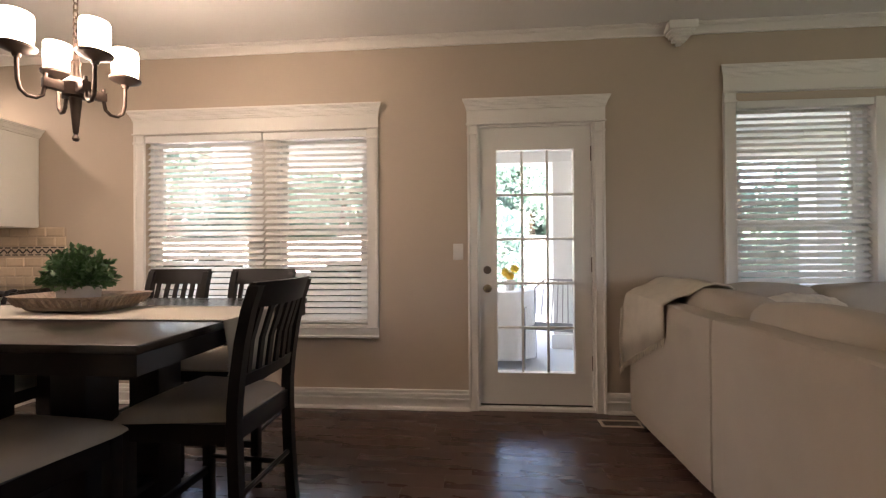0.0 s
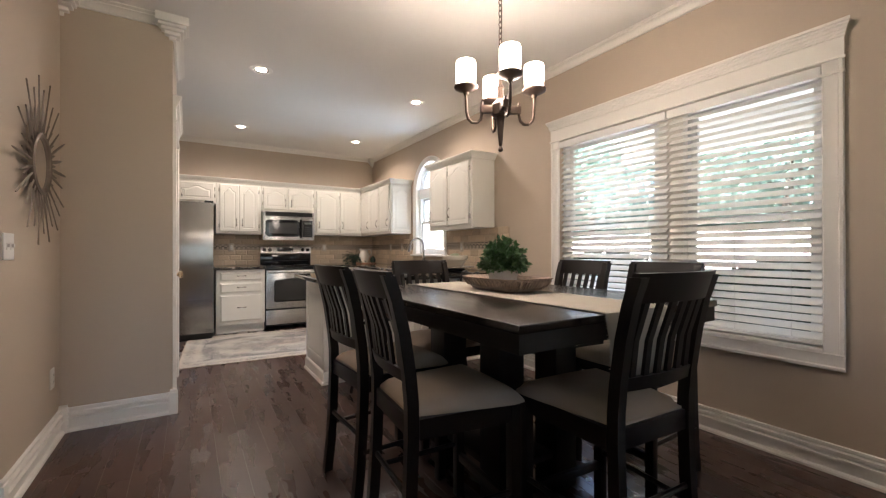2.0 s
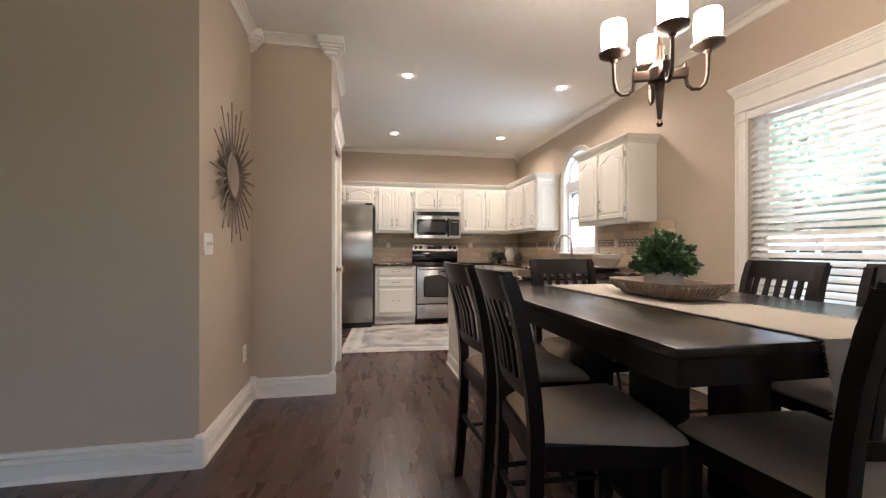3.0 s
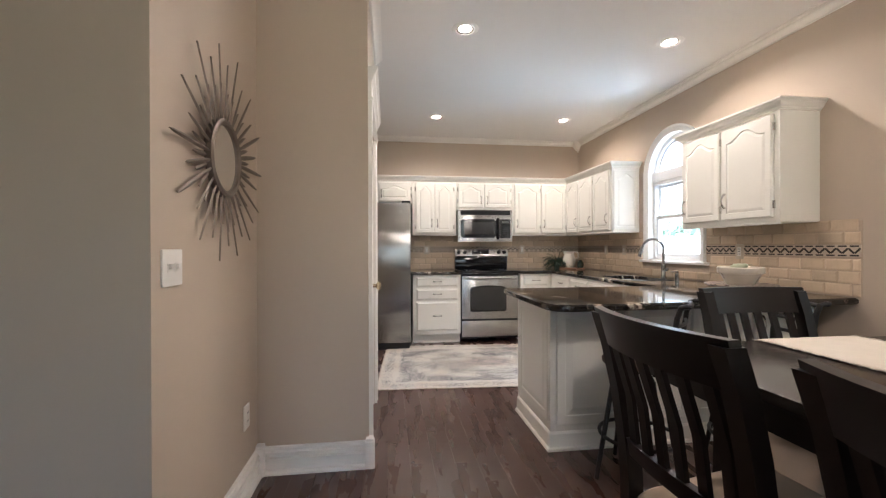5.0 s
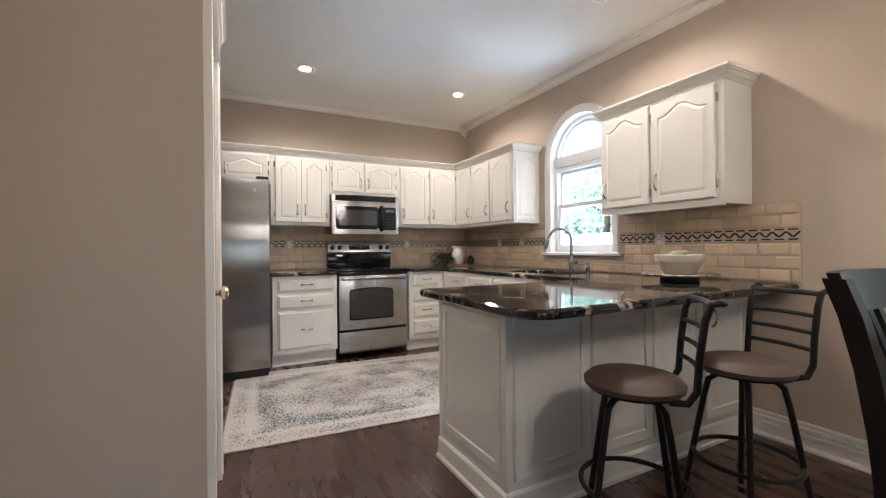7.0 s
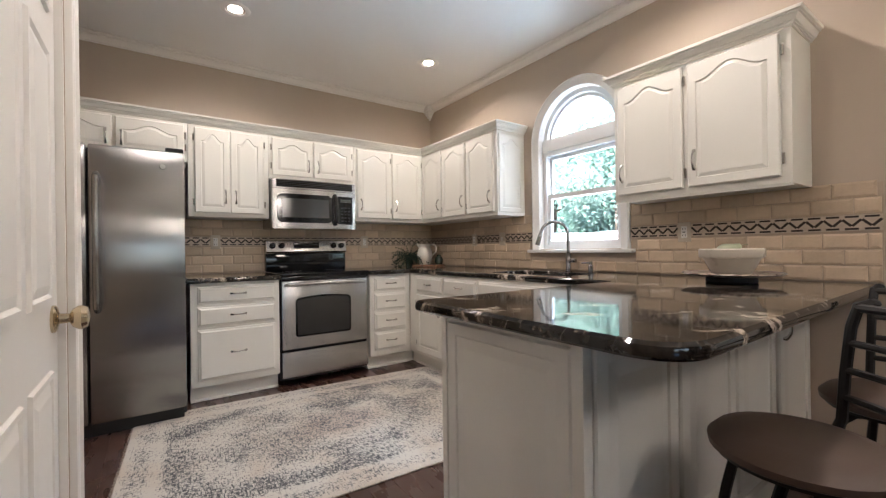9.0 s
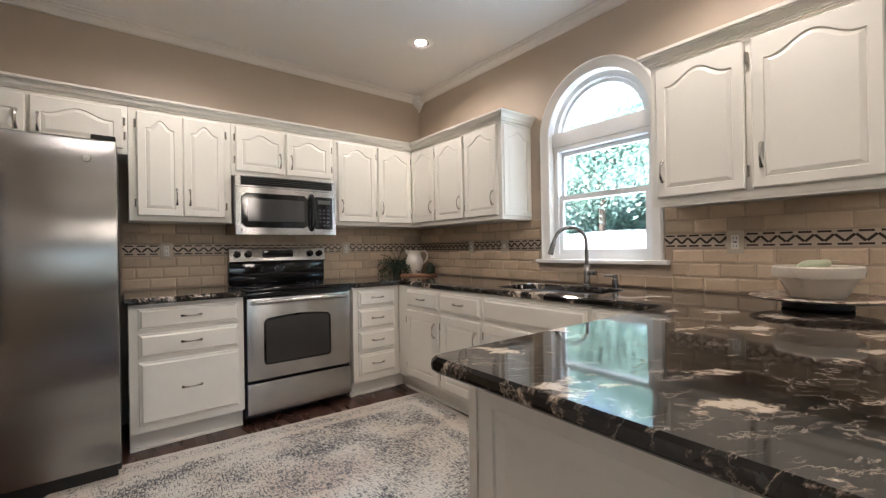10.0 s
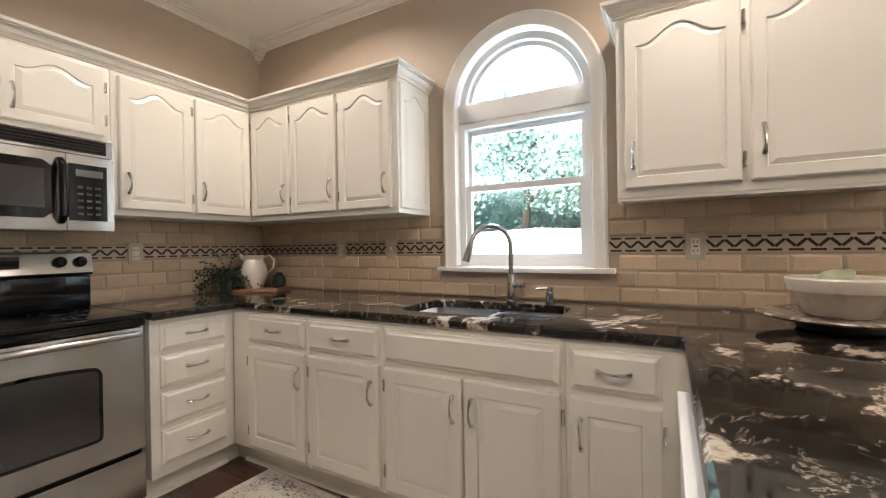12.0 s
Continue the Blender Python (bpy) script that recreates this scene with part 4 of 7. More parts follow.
base_west(2.630, BY, [(0.725, 0.850), (0.548, 0.700), (0.368, 0.524), (0.180, 0.344)], 2.672, 3.000, "white painted base cabinet with four drawers")


def base_north(x0, x1, drawers, doors, label):
    root = thing("base_cabinet", label, "cabinet", (0.5 * (x0 + x1), 3.4, 0), group="kitchen cabinets")
    if drawers[0][2]:
        carcass(root, x0 + 0.0005, x1 - 0.0005, BY, W - 0.01, 0.125, CU - 0.002)
    else:
        carcass(root, x0 + 0.0005, x1 - 0.0005, BY, W - 0.01, 0.125, 0.66)
        part("front_rail", boxed(x0 + 0.0005, x1 - 0.0005, BY, BY + 0.02, 0.6605, CU - 0.002), CAB, root)
    part("toe_kick", boxed(x0 if x0 > -7 else -7.78, x1, BY + 0.075, W - 0.01, 0.002, 0.125), CAB, root)
    part("shoe_molding", moulding(B(), [(0, 0), (0.014, 0), (0.012, 0.010), (0, 0.018)], (x0, BY + 0.075, 0.002), (x1, BY + 0.075, 0.002), (0, -1, 0)), CAB, root)
    for a, b, h in drawers:
        cab_front(root, "drawer" if h else "false_front", north(a, 0.712, BY), b - a, 0.138, 0.0, (0.5 * (b - a), 0.072, False) if h else None, None, flat=True)
    for a, b, hs in doors:
        cab_front(root, "cabinet_door", north(a, 0.155, BY), b - a, 0.530, 0.0, ((b - a - 0.035) if hs > 0 else 0.035, 0.41, True), -0.008 if hs > 0 else b - a + 0.008, rail=0.056, bev=0.028)
    return root


base_north(BX, -6.610, [(-7.045, -6.628, True)], [(-7.045, -6.628, 1)], "white painted base cabinet with a drawer above a panel door")
base_north(-6.610, -6.157, [(-6.597, -6.177, True)], [(-6.597, -6.177, 1)], "white painted base cabinet with a drawer above a panel door")
base_north(-6.157, -5.380, [(-6.142, -5.397, False)], [(-6.142, -5.775, 1), (-5.765, -5.397, -1)], "white painted sink cabinet with two panel doors")
base_north(-5.380, -5.003, [(-5.362, -5.085, True)], [(-5.362, -5.085, -1)], "white painted base cabinet with a drawer above a panel door")

# peninsula
PX, PE, PS = -4.390, 1.900, -5.002
root = thing("peninsula_cabinet", "white painted peninsula cabinet with raised panels on end and back", "cabinet", (-4.7, 2.8, 0), group="kitchen cabinets")
carcass(root, PS, PX, PE, W - 0.01, 0.02, CU - 0.002)
bm = raised_panel(PX - PS - 0.075, 0.675, 0.0, thick=0.010, rail=0.045, bev=0.04)
bm.transform(north(PS + 0.045, 0.165, PE))
part("end_panel", bm, CAB, root)
for a, b in ((1.935, 2.368), (2.385, 2.812), (2.828, 3.242)):
    bm = raised_panel(b - a, 0.70, 0.0, thick=0.014, rail=0.055, bev=0.045)
    bm.transform(west(a, 0.150, PX))
    part("back_panel", bm, CAB, root)
ob = cab_front(root, "cabinet_door", west(3.258, 0.150, PX), 0.435, 0.70, 0.0, (0.05, 0.58, True), 0.444, rail=0.055, bev=0.045)
bm = moulding(B(), [(0, 0), (0.028, 0), (0.028, 0.016), (0.016, 0.022), (0.014, 0.098), (0.006, 0.108), (0, 0.110)], (PX, PE, 0.001), (PX, W - 0.02, 0.001), (1, 0, 0), ext=(1, 0))
moulding(bm, [(0, 0), (0.028, 0), (0.028, 0.016), (0.016, 0.022), (0.014, 0.098), (0.006, 0.108), (0, 0.110)], (PS, PE, 0.001), (PX, PE, 0.001), (0, -1, 0), ext=(0, 1))
part("plinth_molding", bm, CAB, root)
bm = boxed(PS + 0.002, PS + 0.03, PE - 0.006, PE, 0.115, CU - 0.004)
part("corner_stile", bm, CAB, root)
part("corner_stile", boxed(PX - 0.03, PX + 0.006, PE - 0.006, PE + 0.03, 0.115, CU - 0.004, 0.002), CAB, root)
root = thing("dishwasher", "white dishwasher with its door standing slightly ajar", "dishwasher", (-5.0, 2.45, 0.1), group="")
part("door_panel", boxed(PS - 0.043, PS - 0.004, 2.12, 2.72, 0.13, 0.80, 0.008), PLASTIC, root)
part("control_strip", boxed(PS - 0.048, PS - 0.004, 2.12, 2.72, 0.805, 0.852, 0.006), PLASTIC, root)
part("plinth", boxed(PS - 0.02, PS - 0.003, 2.12, 2.72, 0.004, 0.125), BLACKD, root, "dark recessed plinth")


# ---- countertops ----
def rounded(pts):
    """Corner points (x, y, radius) to a loop of points."""
    out = []
    n = len(pts)
    for i, (x, y, r) in enumerate(pts):
        p, a, b = Vector((x, y)), Vector(pts[i - 1][:2]), Vector(pts[(i + 1) % n][:2])
        if r <= 0:
            out.append((x, y))
            continue
        da, db = (a - p).normalized(), (b - p).normalized()
        for k in range(9):
            t = k / 8
            q = p + da * r * (1 - t) ** 2 + db * r * t ** 2
            out.append((q.x, q.y))
    return out


def shrink(loop, d):
    """The loop moved inwards by d (counter-clockwise loops)."""
    out = []
    n = len(loop)
    for i in range(n):
        p, a, b = Vector(loop[i]), Vector(loop[i - 1]), Vector(loop[(i + 1) % n])
        e1, e2 = (p - a).normalized(), (b - p).normalized()
        n1, n2 = Vector((-e1.y, e1.x)), Vector((-e2.y, e2.x))
        m = n1 + n2
        m = m / max(0.3, m.dot(n1))
        out.append((p.x + m.x * d, p.y + m.y * d))
    return out


def slab(outer, hole, z0, z1):
    """A stone slab with a rounded-over edge and, where given, a hole."""
    bm = B()
    h = z1 - z0
    secs = [(0.010, z0), (0.002, z0 + 0.007), (0.0, z0 + 0.5 * h), (0.003, z1 - 0.008), (0.012, z1)]
    loops = [[bm.verts.new((x, y, z)) for x, y in shrink(outer, d)] for d, z in secs]
    n = len(outer)
    for a, b in zip(loops, loops[1:]):
        for k in range(n):
            bm.faces.new((a[k], a[(k + 1) % n], b[(k + 1) % n], b[k]))
    edges = [bm.edges.get((loops[-1][k], loops[-1][(k + 1) % n])) for k in range(n)]
    low = [bm.edges.get((loops[0][k], loops[0][(k + 1) % n])) for k in range(n)]
    if hole:
        m = len(hole)
        hl = [[bm.verts.new((x, y, z)) for x, y in (hole if z < z1 else shrink(hole, -0.004))] for z in (z0, z1 - 0.004, z1)]
        for a, b in zip(hl, hl[1:]):
            for k in range(m):
                bm.faces.new((a[k], a[(k + 1) % m], b[(k + 1) % m], b[k]))
        edges += [bm.edges.get((hl[-1][k], hl[-1][(k + 1) % m])) for k in range(m)]
        low += [bm.edges.get((hl[0][k], hl[0][(k + 1) % m])) for k in range(m)]
    bmesh.ops.triangle_fill(bm, edges=edges, use_beauty=True)
    bmesh.ops.triangle_fill(bm, edges=low, use_beauty=True)
    return bm


SINK = rounded([(-6.165, 3.155, 0.10), (-5.445, 3.155, 0.10), (-5.445, 3.555, 0.10), (-6.165, 3.555, 0.10)])
main = rounded([(-7.798, 2.622, 0.0), (-7.152, 2.622, 0.012), (-7.152, 3.032, 0.02), (-5.030, 3.032, 0.02), (-5.030, 1.785, 0.035), (-4.085, 1.780, 0.15), (-4.120, W - 0.012, 0.0), (-7.798, W - 0.012, 0.0)])
solo("countertop", slab(main, SINK, CU, CT), GRANITE, "polished black granite countertop with cream veins", "countertop", base=(-5.5, 3.3, CU))
left = rounded([(-7.798, 1.205, 0.0), (-7.150, 1.205, 0.012), (-7.150, 1.848, 0.012), (-7.798, 1.848, 0.0)])
solo("countertop", slab(left, None, CU, CT), GRANITE, "short polished black granite countertop with cream veins", "countertop", base=(-7.4, 1.5, CU))

root = thing("sink", "undermounted double-bowl stainless steel sink", "sink", (-5.8, 3.35, CU - 0.2))
for a, b, n in ((-6.17, -5.80, "large"), (-5.775, -5.44, "small")):
    bm = B()
    lp = rounded([(a, 3.15, 0.08), (b, 3.15, 0.08), (b, 3.56, 0.08), (a, 3.56, 0.08)])
    rg = [[bm.verts.new((x, y, z)) for x, y in shrink(lp, d)] for d, z in ((-0.01, CU - 0.002), (0.0, CU - 0.003), (0.006, CU - 0.15), (0.03, CU - 0.175), (0.12, CU - 0.18))]
    for p, q in zip(rg, rg[1:]):
        for k in range(len(lp)):
            bm.faces.new((p[k], p[(k + 1) % len(lp)], q[(k + 1) % len(lp)], q[k]))
    bm.faces.new(rg[-1])
    bowl = part("bowl", bm, SINKM, root)
    part("drain", lathed([(0.0, 0.004), (0.03, 0.004), (0.04, 0.0), (0.0, 0.0)], (0.5 * (a + b), 3.36, CU - 0.181), 18), CHROME, bowl)
root = thing("sink_grid", "stainless wire rack lying in the small sink bowl", "rack", (-5.6, 3.35, CU - 0.06))
bm = B()
for k in range(9):
    x = -5.745 + k * 0.034
    tube(bm, [(x, 3.18, CU - 0.020), (x, 3.53, CU - 0.020)], 0.0025, 6)
part("wires", bm, CHROME, root)
part("rim", tubed([(-5.762, 3.165, CU - 0.014), (-5.452, 3.165, CU - 0.014), (-5.452, 3.545, CU - 0.014), (-5.762, 3.545, CU - 0.014), (-5.762, 3.165, CU - 0.014)], 0.004, 8), CHROME, root)

root = thing("faucet", "brushed nickel gooseneck kitchen faucet with a side lever", "faucet", (-5.775, 3.63, CT))
part("base", lathed([(0.0, 0), (0.027, 0), (0.027, 0.006), (0.021, 0.012), (0.021, 0.13), (0.016, 0.14), (0.0, 0.14)], (-5.775, 3.635, CT), 20), STEEL, root)
pts = [(-5.775, 3.635, CT + 0.13), (-5.775, 3.635, CT + 0.28)]
for k in range(13):
    t = math.pi * k / 12 * 0.93
    r = 0.103
    pts.append((-5.775 - 0.838 * (r - r * math.cos(t)), 3.635 - 0.546 * (r - r * math.cos(t)), CT + 0.285 + r * math.sin(t)))
part("spout", tubed(pts, 0.0125, 14), STEEL, root)
e = Vector(pts[-1])
part("spray_head", tubed([e, e + Vector((-0.008, -0.006, -0.03)), e + Vector((-0.026, -0.017, -0.10))], [0.0135, 0.017, 0.020], 14), STEEL, root)
bm = tubed([(-5.775, 3.635, CT + 0.085), (-5.715, 3.625, CT + 0.085)], 0.017, 12)
box(bm, -5.745, -5.700, 3.612, 3.638, CT + 0.070, CT + 0.100, 0.005)
part("lever", bm, STEEL, root)
root = thing("soap_dispenser", "brushed nickel soap dispenser beside the faucet", "dispenser", (-5.585, 3.63, CT))
part("body", lathed([(0, 0), (0.019, 0), (0.019, 0.05), (0.014, 0.056), (0.014, 0.08), (0, 0.082)], (-5.575, 3.63, CT), 16), STEEL, root)
part("nozzle", tubed([(-5.575, 3.63, CT + 0.072), (-5.640, 3.612, CT + 0.068)], 0.006, 8), STEEL, root)

# ---- backsplash: tiles, border and outlets ----
TW, TH, JT = 0.158, 0.0765, 0.004
ROWS_Z = [CT + 0.006 + k * TH for k in range(3)] + [1.240, 1.240 + TH]


def tile_mesh(w, h):
    bm = B()
    d = 0.0075
    a = [(0, 0, 0), (w, 0, 0), (w, 0, h), (0, 0, h)]
    i = 0.010
    rg = [[bm.verts.new(p) for p in pts] for pts in (a, [(x, d * 0.55, z) for x, _, z in a], [(i, d, i), (w - i, d, i), (w - i, d, h - i), (i, d, h - i)])]
    for p, q in zip(rg, rg[1:]):
        for k in range(4):
            bm.faces.new((p[k], p[(k + 1) % 4], q[(k + 1) % 4], q[k]))
    bm.faces.new(rg[-1])
    bmesh.ops.recalc_face_normals(bm, faces=bm.faces)
    me = bpy.data.meshes.new("tile")
    bm.to_mesh(me)
    bm.free()
    me.materials.append(TILE)
    return me


TILES = {}


def lay_tiles(root, fm, u0, u1, zs, skip=()):
    """Courses of bond tiles in the frame fm from u0 to u1; skip: (ua, ub, za, zb) openings."""
    for r, z in enumerate(zs):
        h = TH - JT
        u = u0 - (TW / 2 if r % 2 else 0)
        while u < u1 - 0.012:
            a, b = max(u, u0), min(u + TW, u1)
            for ua, ub, za, zb in skip:
                if z + h > za + 0.01 and z < zb - 0.01:
                    if a >= ua - 0.001 and b <= ub + 0.001:
                        b = a
                    elif a < ua < b:
                        b = ua
                    elif a < ub < b:
                        a = ub
            if b - a > 0.016:
                key = (round(b - a - JT, 3), round(h, 4))
                if key not in TILES:
                    TILES[key] = tile_mesh(*key)
                ob = new("tile", TILES[key])
                ob.parent = root
                ob.matrix_parent_inverse = WM[root].inverted()
                ob.matrix_basis = fm @ pose(a, random.uniform(-0.0008, 0.0008), z, random.uniform(-0.4, 0.4), 0, random.uniform(-0.3, 0.3))
            u += TW


def border(root, fm, spans, z0, z1):
    """The inlaid band: a stone strip, dashes along both edges and a zigzag between."""
    bm, bi = B(), B()
    for a, b in spans:
        box(bm, a, b, 0.0, 0.008, z0, z1, 0.0)
        n = 2 * max(1, round((b - a) / 0.066))
        p = (b - a) / n
        for k in range(n):
            u = a + (k + 0.5) * p
            m = pose(u, 0, 0.5 * (z0 + z1), 0, -45 if k % 2 else 45, 0)
            box(bi, -0.0215, 0.0215, 0.0075, 0.0096, -0.0056, 0.0056, m=m)
            if k % 2:
                for z in (z0 + 0.0085, z1 - 0.0085):
                    box(bi, u - 0.5 * p - 0.024, u - 0.5 * p + 0.024, 0.0075, 0.0096, z - 0.0046, z + 0.0046)
    bm.transform(fm)
    bi.transform(fm)
    part("border_strip", bm, BORDER, root)
    part("border_inlay", bi, INLAY, root, "dark zigzag and dash inlay")["kind"] = "stuff"


root = thing("backsplash", "beige tumbled stone subway-tile backsplash with dark zigzag border", "backsplash", (-5.8, W, CT), kind="structure")
part("grout_bed", box(box(boxed(-7.795, KX - OR, W - 0.004, W - 0.0005, CT + 0.002, UB - 0.001), KX - OR, KX + OR, W - 0.004, W - 0.0005, CT + 0.002, 1.06), KX + OR, -4.110, W - 0.004, W - 0.0005, CT + 0.002, UB - 0.006), GROUT, root)
nm = north(0, 0, W - 0.004)
lay_tiles(root, nm, -7.793, -4.112, ROWS_Z[:3], [(KX - 0.478, KX + 0.478, 1.059, 1.5)])
lay_tiles(root, nm, -7.793, -6.200, ROWS_Z[3:])
lay_tiles(root, nm, KX + OR + 0.003, -4.112, ROWS_Z[3:])
border(root, nm, [(-7.79, -7.029), (-6.951, -6.619), (-6.541, KX - OR - 0.004), (KX + OR + 0.004, -4.997), (-4.919, -4.112)], 1.160, 1.234)
bw = thing("backsplash", "beige tumbled stone subway-tile backsplash behind the range", "backsplash", (-7.8, 2.4, CT), kind="structure")
part("grout_bed", boxed(-7.7995, -7.796, 1.20, W - 0.006, CT - 0.03, UB - 0.001), GROUT, bw)
wm_ = west(0, 0, -7.796)
lay_tiles(bw, wm_, 1.205, W - 0.008, ROWS_Z)
border(bw, wm_, [(1.21, 1.423), (1.501, 2.811), (2.889, W - 0.010)], 1.160, 1.234)


def outlet(fm, u, v, kind, plate, label):
    """A cover plate with its sockets or switches in the frame fm."""
    o = fm @ Vector((u, 0, v))
    root = thing("outlet" if kind in ("duplex", "gfci") else "light_switch", label, "outlet" if kind in ("duplex", "gfci") else "switch", o)
    w = 0.125 if kind == "double" else 0.075
    bm = boxed(u - w / 2, u + w / 2, 0.0, 0.008, v - 0.060, v + 0.060, 0.004)
    bm.transform(fm)
    part("cover_plate", bm, plate, root)
    bm = B()
    bd = B()
    if kind in ("duplex", "gfci"):
        box(bm, u - 0.017, u + 0.017, 0.007, 0.0105, v - 0.036, v + 0.036, 0.002)
        for s in (-0.02, 0.02):
            box(bd, u - 0.009, u - 0.006, 0.0100, 0.0110, v + s - 0.005, v + s + 0.006)
            box(bd, u + 0.006, u + 0.009, 0.0100, 0.0110, v + s - 0.005, v + s + 0.006)
        if kind == "gfci":
            box(bd, u - 0.008, u + 0.008, 0.0100, 0.0112, v - 0.003, v + 0.003)
        bd.transform(fm)
        part("slots", bd, BLACKD, root)["kind"] = "stuff"
    else:
        for s in ((-0.023, 0.023) if kind == "double" else (0.0,)):
            part("rocker_frame", boxed(u + s - 0.0125, u + s + 0.0125, 0.0075, 0.0095, v - 0.017, v + 0.017, 0.001, m=fm), PLASTIC, root)
            bt = boxed(u + s - 0.0085, u + s + 0.0085, 0.007, 0.019, v - 0.004, v + 0.013, 0.002)
            bt.transform(fm)
            part("toggle", bt, PLASTIC, root)
        bm.free()
        bd.free()
        return root
    bm.transform(fm)
    part("socket", bm, PLASTIC, root)
    return root


nt = north(0, 0, W - 0.010)
outlet(nt, -4.958, 1.185, "gfci", IVORY, "beige outlet cover with white socket in the tile border")
outlet(nt, -6.990, 1.190, "duplex", IVORY, "beige outlet cover with white socket in the tile border")
outlet(nt, -6.580, 1.190, "single", IVORY, "beige switch cover in the tile border")
wt = west(0, 0, -7.788)
outlet(wt, 1.462, 1.190, "duplex", IVORY, "beige outlet cover on the tiled wall")
outlet(wt, 2.850, 1.190, "duplex", IVORY, "beige outlet cover on the tiled wall")
outlet(north(0, 0, W), -0.977, 1.170, "single", PLASTIC, "white light switch beside the glazed door")
sm = frame_m((0, 0.228, 0), (-1, 0, 0), (0, 1, 0))
outlet(sm, 3.470, 1.160, "double", PLASTIC, "white double light switch below the sunburst mirror")
outlet(sm, 4.17, 0.385, "duplex", PLASTIC, "white wall outlet above the baseboard")

# ---- appliances ----
root = thing("refrigerator", "stainless steel side-by-side refrigerator with a water dispenser", "refrigerator", (-7.3, 0.74, 0))
RF, RS = -6.925, 0.703
part("body", boxed(-7.76, RF - 0.075, 0.285, 1.195, 0.03, 1.745, 0.006), BLACKD, root, "dark grey refrigerator body")
part("grille", boxed(-7.70, RF - 0.055, 0.30, 1.18, 0.002, 0.085, 0.004), BLACKD, root, "black base grille")
dl = part("door", boxed(RF - 0.070, RF, 0.287, RS - 0.005, 0.09, 1.757, 0.012), STEEL, root)
dr = part("door", boxed(RF - 0.070, RF, RS + 0.005, 1.193, 0.09, 1.757, 0.012), STEEL, root)
for y, dd in ((RS - 0.042, dl), (RS + 0.042, dr)):
    bm = tubed([(RF + 0.002, y, 0.76), (RF + 0.045, y, 0.785), (RF + 0.050, y, 0.82), (RF + 0.050, y, 1.52), (RF + 0.045, y, 1.555), (RF + 0.002, y, 1.58)], 0.0165, 12)
    part("handle", bm, STEEL, dd, "tall steel bar handle")
bm = boxed(RF - 0.004, RF + 0.010, 0.355, 0.625, 0.955, 1.362, 0.010)
ds = part("dispenser", bm, BLACKP, dl, "black water and ice dispenser")
part("badge", lathed([(0, 0.004), (0.016, 0.004), (0.019, 0.0), (0, 0.0)], (RF, 1.075, 1.655), 20, "x"), CHROME, dr, "round metal badge")
part("hinge_cover", boxed(RF - 0.16, RF - 0.02, 1.09, 1.19, 1.757, 1.785, 0.008), BLACKD, root, "black hinge cover")
part("hinge_cover", boxed(RF - 0.16, RF - 0.02, 0.29, 0.39, 1.757, 1.785, 0.008), BLACKD, root, "black hinge cover")

root = thing("microwave", "stainless over-the-range microwave with a black door window", "microwave", (-7.6, 2.22, 1.3))
MF = -7.405
part("body", boxed(-7.79, MF - 0.03, 1.846, 2.592, 1.305, 1.726, 0.005), STEELH, root)


def bowed(y0, y1, z0, z1, x, bulge, thick):
    """A panel that bows gently outwards along y."""
    bm = B()
    n = 14
    fr = []
    for k in range(n + 1):
        t = k / n
        yy = 1.846 + (2.592 - 1.846) * 0.5
        y = y0 + (y1 - y0) * t
        xx = x + bulge * (1 - ((y - yy) / 0.373) ** 2)
        fr.append([bm.verts.new((xx, y, z0)), bm.verts.new((xx, y, z1)), bm.verts.new((x - thick, y, z1)), bm.verts.new((x - thick, y, z0))])
    for a, b in zip(fr, fr[1:]):
        for k in range(4):
            bm.faces.new((a[k], a[(k + 1) % 4], b[(k + 1) % 4], b[k]))
    bm.faces.new(fr[0])
    bm.faces.new(fr[-1][::-1])
    return bm


door = part("door", bowed(1.848, 2.405, 1.300, 1.640, MF, 0.018, 0.03), STEELH, root)
wn_ = bowed(1.880, 2.362, 1.350, 1.600, MF + 0.003, 0.018, 0.02)
for v in wn_.verts:
    e = min(v.co.y - 1.880, 2.362 - v.co.y)
    if e < 0.02:
        v.co.z += 0.028 if v.co.z < 1.45 else -0.028
mwin = part("window", wn_, BLACKP, door, "black glass door window with rounded corners")
part("window_glass", bowed(1.925, 2.330, 1.395, 1.560, MF + 0.0045, 0.018, 0.02), SMOKED, mwin, "smoked grey door glass")
part("control_panel", bowed(2.408, 2.590, 1.300, 1.640, MF, 0.018, 0.03), STEELH, root)
cp = part("control_face", bowed(2.415, 2.560, 1.345, 1.600, MF + 0.003, 0.018, 0.02), BLACKP, root, "black control face")
bm = B()
for r in range(5):
    for c in range(3):
        y, z = 2.455 + c * 0.033, 1.375 + r * 0.030
        box(bm, MF + 0.0135, MF + 0.0165, y - 0.010, y + 0.010, z - 0.005, z + 0.005)
part("buttons", bm, mat("grey_print", (0.035, 0.035, 0.035), 0.4), cp)
part("display", boxed(MF + 0.0125, MF + 0.0175, 2.440, 2.540, 1.545, 1.575), mat("dull_display", (0.10, 0.11, 0.10), 0.3), cp, "grey display window")
part("handle", tubed([(MF + 0.015, 2.385, 1.340), (MF + 0.048, 2.385, 1.365), (MF + 0.055, 2.385, 1.47), (MF + 0.048, 2.385, 1.580), (MF + 0.015, 2.385, 1.605)], 0.017, 12), BLACKP, door, "black vertical handle")
part("vent", bowed(1.850, 2.588, 1.645, 1.724, MF - 0.002, 0.016, 0.03), STEELH, root)
part("vent_recess", bowed(1.880, 2.560, 1.656, 1.718, MF + 0.0005, 0.016, 0.02), BLACKD, root, "black vent recess")
